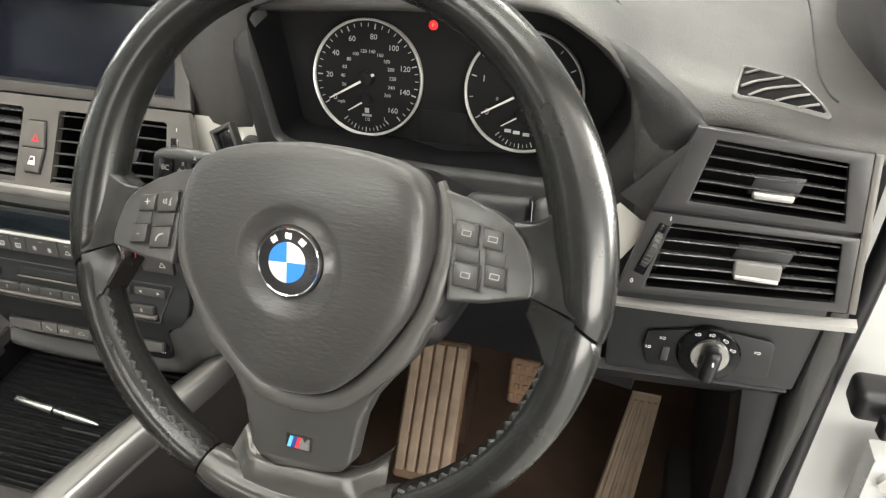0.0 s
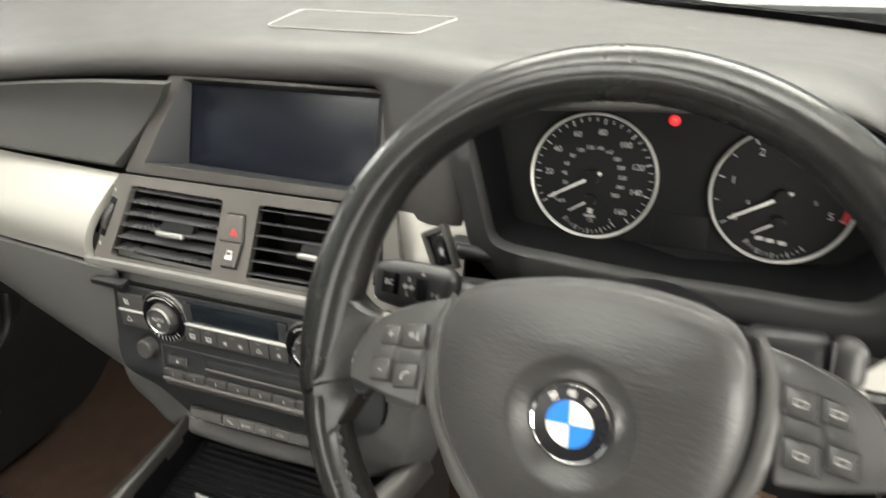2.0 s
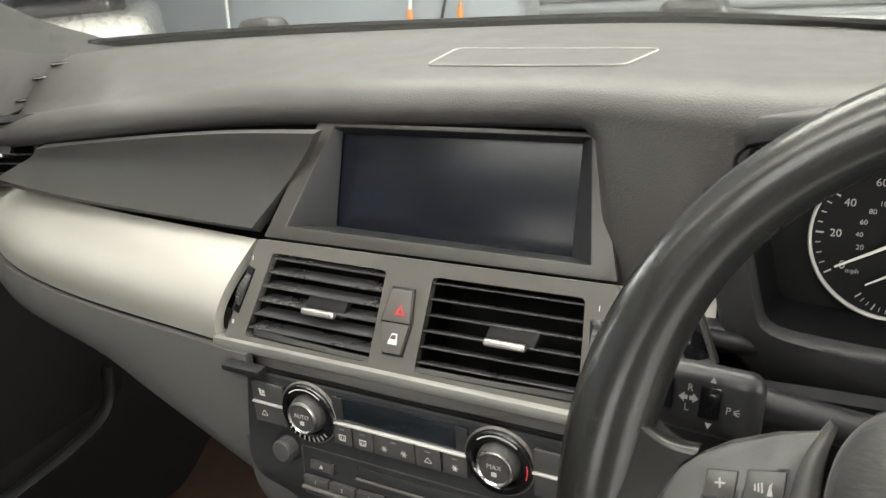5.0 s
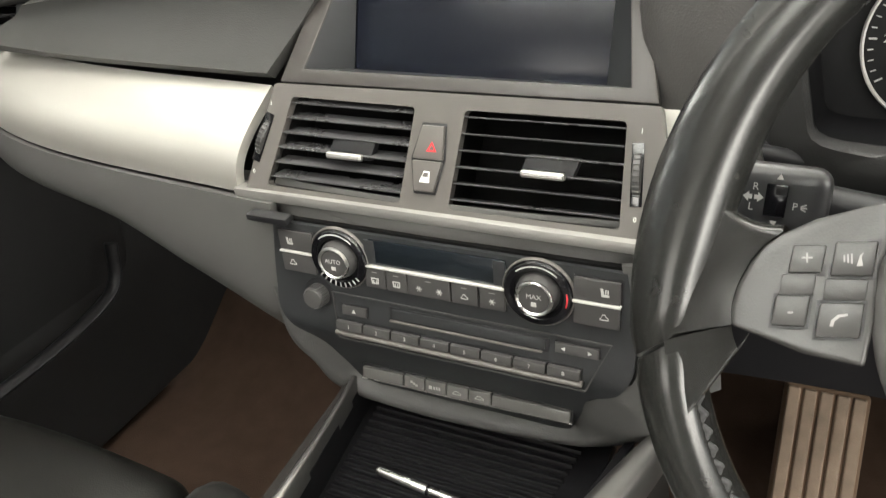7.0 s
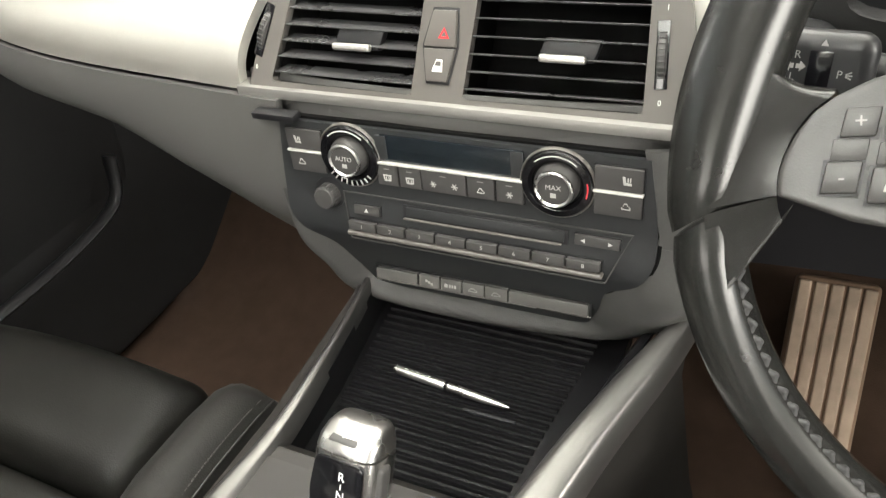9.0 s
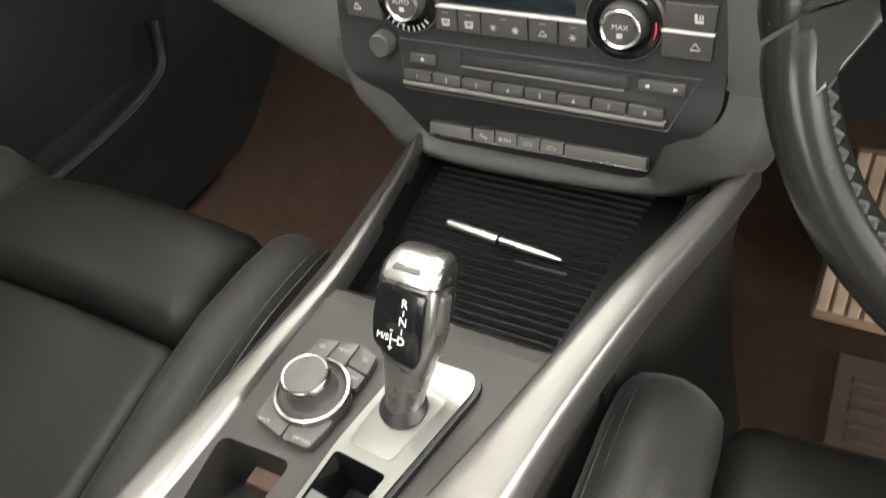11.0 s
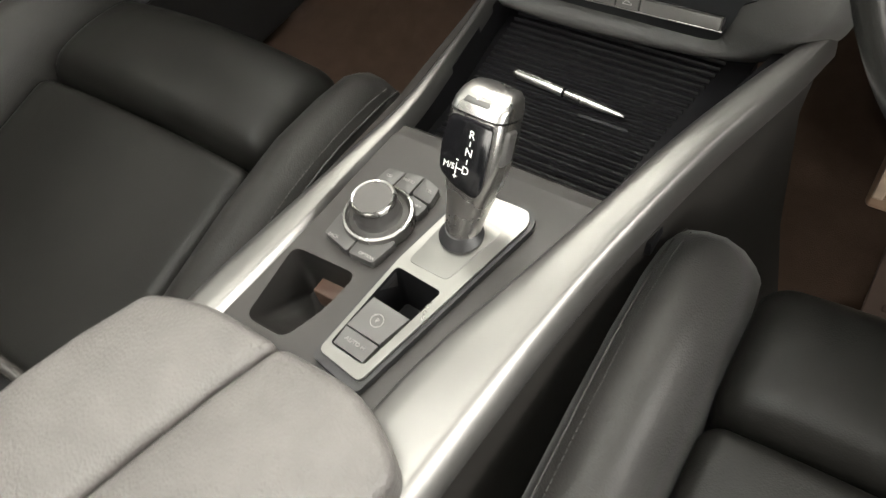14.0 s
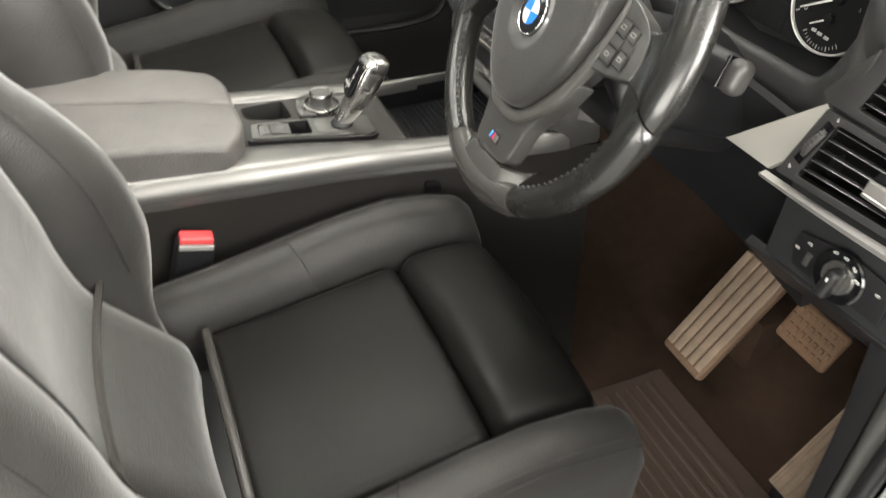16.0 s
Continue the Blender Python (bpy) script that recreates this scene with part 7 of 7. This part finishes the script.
    part("lumbar_fold", tube([at(x, fold.y + 0.001 - 0.012 * (1 - (x / 0.15) ** 2), fold.z + lift) for x in (-0.145, -0.07, 0.0, 0.07, 0.145)], 0.005, 6, 8), FOLD_HIGHLIGHT, seat, "fold across the backrest, raised and paler for its highlight")
    for side in (-1, 1):
        rows = []
        for p, c in zip(panel, crest):
            sect = []
            for x, k, back in ((0.138, -0.1, 0.03), (0.143, 0.15, 0.012), (0.152, 0.55, 0), (0.170, 0.90, 0), (0.192, 1.0, 0), (0.214, 0.97, 0.004), (0.234, 0.85, 0.016), (0.248, 0.6, 0.04), (0.254, 0.3, 0.08), (0.248, 0.0, 0.12), (0.20, 0.0, 0.13)):
                m = p.lerp(c, k * (0.3 if side * flip == outer_worn else 1))
                sect.append(at(side * x, m.y - back, m.z + lift))
            rows.append(sect)
        part("backrest_bolster", loft(rows), LIT_LEATHER, seat, "raised leather backrest bolster", 60)
        part("seam", tube([r[6] + Vector((0, 0.0008, 0.0008)) for r in rows[4::4]], 0.0013, 4, 6), SEAM, seat)
        part("seam", tube([r[2] + Vector((0, 0.0008, 0.0008)) for r in rows[12::4]], 0.0016, 4, 6), SEAM, seat)
    part("seat_base", block(sx - 0.22, sx + 0.22, -0.60, -0.15, 0.47, z0 - 0.12, 0.02), BLACK, seat, "black seat base")
    part("backrest_shell", bent(pillow(0.46, 0.06, 0.74, 0.025, 4), lambda c: at(c.x, c.y - 0.745 - 0.22 * c.z, c.z + 1.0 + lift)), BLACK, seat, "black backrest shell")
    return seat


car_seat(0.383, 0.738, "black leather driver's seat with raised side bolsters", 1, 1)
car_seat(-0.381, 0.795, "black leather passenger seat beside the console", -1)

buckle = thing("seat_belt_buckle", "black seat belt buckle with a red release button", "seat belt buckle", (0.128, -0.49, 0.66))
BK = pose(0.112, -0.509, 0.698, -14, 4, 0)
part("buckle_body", placed(pillow(0.026, 0.052, 0.13, 0.006, 4), BK), BLACK, buckle, "black buckle body")
part("release_button", placed(pillow(0.020, 0.044, 0.014, 0.003, 3), BK @ Matrix.Translation((0, 0, 0.066))), surface("red_plastic", (0.62, 0.05, 0.055), 0.4), buckle, "red release button")
part("buckle_slot", placed(pillow(0.004, 0.046, 0.008, 0.0015, 2), BK @ Matrix.Translation((0.0122, 0.0, 0.0595))), surface("pale_plastic", (0.22, 0.215, 0.205), 0.5), buckle, "pale edge of the buckle")


# ---- footwell ----
RUBBER_PALE = surface("dusty_pedal_rubber", (0.25, 0.188, 0.137), 0.75, grain=0.4, grain_size=0.002, vary=0.5, vary_size=0.035)
FM = pose(0.325, 0.326, 0.542, 55.5, 0, 0)
rest = thing("foot_rest", "dusty ribbed rubber foot rest", "foot rest", (0.328, 0.30, 0.42))
part("rest_plate", placed(pillow(0.098, 0.228, 0.022, 0.008, 4), FM), surface("dusty_brown_rubber", (0.15, 0.095, 0.06), 0.8, grain=0.3, grain_size=0.002, vary=0.3), rest, "brown rubber plate")
for k in range(5):
    part("rib", placed(pillow(0.0150, 0.208, 0.007, 0.003, 3), FM @ Matrix.Translation((-0.037 + 0.0185 * k, 0.004, 0.012))), RUBBER_PALE, rest)
part("rest_support", block(0.285, 0.372, 0.37, 0.47, 0.42, 0.54, 0.01), CARPET, rest)

pedal = thing("brake_pedal", "worn rubber brake pedal on a dark arm", "pedal", (0.49, 0.30, 0.66))
BP = pose(0.497, 0.295, 0.664, 62, 0, 0)
part("pad", placed(pillow(0.092, 0.066, 0.016, 0.007, 4), BP), PEDAL, pedal, "worn brown pedal pad")
for i in range(7):
    for j in range(4):
        part("stud", placed(pillow(0.0075, 0.0085, 0.004, 0.0015, 2), BP @ Matrix.Translation((-0.036 + 0.012 * i + (0.006 if j % 2 else 0) - 0.003, -0.021 + 0.014 * j, 0.0085))), PEDAL, pedal)
part("pedal_arm", tube([(0.530, 0.315, 0.675), (0.54, 0.36, 0.76), (0.53, 0.40, 0.90), (0.52, 0.42, 1.0)], 0.009), BLACK, pedal, "black pedal arm")

gas = thing("accelerator_pedal", "long dusty grey-brown accelerator pedal", "pedal", (0.66, 0.2, 0.43))
part("pedal_plate", loft([[(0.613 + 0.027 * s + dx * (1 - 0.36 * s), 0.218 + 0.035 * s - t * 0.9, 0.475 + 0.245 * s + t * 0.4) for dx, t in ((-w, 0), (0.002 - w, 0.010), (w - 0.002, 0.010), (w, 0))] for s in [k / 6 for k in range(7)] for w in (0.029,)]), RUBBER_PALE, gas, "long ribbed pedal plate")
for k in range(4):
    x = 0.594 + 0.0125 * k
    part("rib", tube([(x, 0.208, 0.485), (0.6265 + (x - 0.613) * 0.82, 0.2255, 0.60), (0.639 + (x - 0.613) * 0.66, 0.242, 0.715)], 0.003, 3, 6), RUBBER_PALE, gas)
part("hinge", block(0.585, 0.645, 0.225, 0.27, 0.42, 0.48, 0.006), BLACK, gas)

mat = thing("floor_mat", "brown ribbed rubber floor mat", "floor mat", (0.45, 0.0, 0.43))
part("mat_sheet", bent(pillow(0.40, 0.50, 0.008, 0.003, 10), lambda c: Vector((c.x + 0.52, c.y - 0.03, c.z + 0.438 + 0.10 * max(0, c.y - 0.16) ** 1.5))), MAT_RIB, mat, "brown rubber sheet")
for k in range(22):
    y = -0.26 + 0.021 * k
    part("ridge", placed(pillow(0.36, 0.009, 0.004, 0.0018, 3), pose(0.52, y, 0.4425 + 0.10 * max(0, y + 0.03 - 0.16) ** 1.5)), MAT_RIB, mat)
bonnet_pull = thing("bonnet_release", "black release lever on the footwell side", "lever", (0.75, 0.12, 0.74))
part("lever", placed(pillow(0.02, 0.07, 0.05, 0.008, 4), pose(0.752, 0.13, 0.755, 20)), FASCIA, bonnet_pull)
part("lever_base", placed(pillow(0.014, 0.10, 0.12, 0.008, 4), pose(0.760, 0.15, 0.73, 10)), BLACK, bonnet_pull)


# ---- seen through the windscreen and the door opening ----
SILVER_PAINT = surface("silver_car_paint", (0.55, 0.53, 0.5), 0.28, metal=0.3, coat=0.6, vary=0.04)
LAMP_GLASS = surface("lamp_lens", (0.6, 0.6, 0.6), 0.1, metal=0.6)
suv = thing("parked_suv", "pale silver off-road car parked facing the bonnet", "car", (-4.3, 2.5, 0))
ASKEW = pose(-3.09, 2.6, 0, 0, 0, 45) @ pose(3.09, -2.6, 0)


def sv(c):
    return ASKEW @ Vector((c.x - 4.05, c.y + 3.55, c.z))


part("body", bent(pillow(1.9, 1.8, 0.62, 0.1, 5), lambda c: sv(Vector((c.x, c.y, c.z + 0.78)))), SILVER_PAINT, suv, "pale silver body")
part("cabin", bent(pillow(1.6, 1.3, 0.7, 0.15, 5), lambda c: sv(Vector((c.x, c.y + 0.4, c.z + 1.35)))), GLOSS_BLACK, suv, "dark glazed cabin")
for k in range(4):
    part("grille_bar", placed(block(-4.65, -3.52, 2.625, 2.66, 0.80 + 0.055 * k, 0.83 + 0.055 * k, 0.006), ASKEW), SATIN, suv)
part("grille", placed(block(-4.67, -3.50, 2.64, 2.68, 0.78, 1.03, 0.01), ASKEW), BLACK, suv, "dark grille")
for x in (-4.85, -3.30):
    lampy = part("headlamp", placed(block(x - 0.14, x + 0.14, 2.62, 2.70, 0.84, 1.02, 0.03), ASKEW), LAMP_GLASS, suv, "clear square headlamp")
part("bumper", placed(block(-5.0, -3.1, 2.52, 2.72, 0.50, 0.74, 0.05), ASKEW), SILVER_PAINT, suv, "pale bumper")
part("bumper_vent", placed(block(-4.5, -3.6, 2.50, 2.56, 0.55, 0.66, 0.01), ASKEW), BLACK, suv)
for x in (-4.88, -3.22):
    part("wheel", turned([(0.36, -0.11), (0.37, 0.0), (0.36, 0.11)], ASKEW @ pose(x, 2.95, 0.37, 0, 90, 0), 32), BLACK, suv)

ORANGE = surface("orange_plastic", (0.85, 0.25, 0.03), 0.5)
POLE = surface("white_pole", (0.75, 0.74, 0.72), 0.4)
for x, lean, mat in ((-4.33, 0.01, POLE), (-2.62, 0.05, POLE), (-2.20, 0.04, ORANGE)):
    tool = thing("broom_pole", "workshop broom pole leaning on the block wall", "broom", (x, 4.45, 0), "poles at the wall")
    part("pole", tube([(x, 4.42, 0.06), (x + lean, 4.5, 0.8), (x + 2 * lean, 4.58, 1.55)], 0.014), POLE if mat is POLE else surface("wooden_pole", (0.5, 0.28, 0.12), 0.5), tool)
    part("head", block(x - 0.05, x + 0.05, 4.34, 4.46, 0.0, 0.07, 0.01), BLACK, tool)
    part("orange_sleeve", tube([(x + lean * 0.98, 4.495, 0.72 + (0.55 if x < -4 else 0)), (x + lean, 4.50, 0.80 + (0.55 if x < -4 else 0)), (x + lean * 1.02, 4.503, 0.86 + (0.55 if x < -4 else 0))], 0.022), ORANGE, tool, "orange sleeve")
hose = thing("dark_cable", "dark cable hanging on the block wall", "cable", (-2.3, 4.57, 0.5))
part("cable", tube([(-2.42, 4.57, 0.4), (-2.34, 4.57, 0.8), (-2.22, 4.57, 1.2), (-2.18, 4.57, 1.8)], 0.010), BLACK, hose)

for x, y in ((-0.56, 0.48), (0.108, 0.52)):
    pivot = thing("wiper_pivot", "black wiper pivot at the foot of the windscreen", "wiper", (x, y + 0.06, 1.22), "wiper pivots")
    part("cap", placed(bent(pillow(0.085, 0.05, 0.036, 0.016, 4), lambda c: Vector((c.x, c.y, c.z - 3 * c.x * c.x))), pose(x, y + 0.10, 1.246)), BLACK, pivot)
    part("arm", tube([(x, y + 0.10, 1.246), (x + 0.10, y + 0.085, 1.232), (x + 0.30, y + 0.05, 1.205)], 0.008), BLACK, pivot)

# front door opening: check strap and hinge on the white pillar
hinge = thing("door_hinge", "white door hinge and black check strap", "door hinge", (0.86, 0.08, 0.95))
part("strap", placed(pillow(0.10, 0.014, 0.020, 0.004, 3), pose(0.845, -0.012, 0.962, 0, 0, 8)), BLACK, hinge, "black check strap")
part("strap_socket", placed(pillow(0.034, 0.035, 0.030, 0.008, 3), pose(0.796, 0.012, 0.966)), BLACK, hinge)
part("hinge_leaf", block(0.812, 0.865, 0.004, 0.034, 0.80, 0.905, 0.006), WHITE_PAINT, hinge, "white painted hinge")
part("hinge_arm", placed(pillow(0.07, 0.03, 0.05, 0.008, 3), pose(0.875, -0.006, 0.85)), WHITE_PAINT, hinge)
part("hinge_pin", turned([(0.011, -0.055), (0.011, 0.055)], pose(0.852, -0.012, 0.85), 16), SATIN, hinge)
for z in (0.82, 0.885):
    part("bolt", turned([(0.009, -0.004), (0.009, 0.004), (0.0, 0.005)], facing(0.828, 0.001, z, 0), 6), SATIN, hinge)
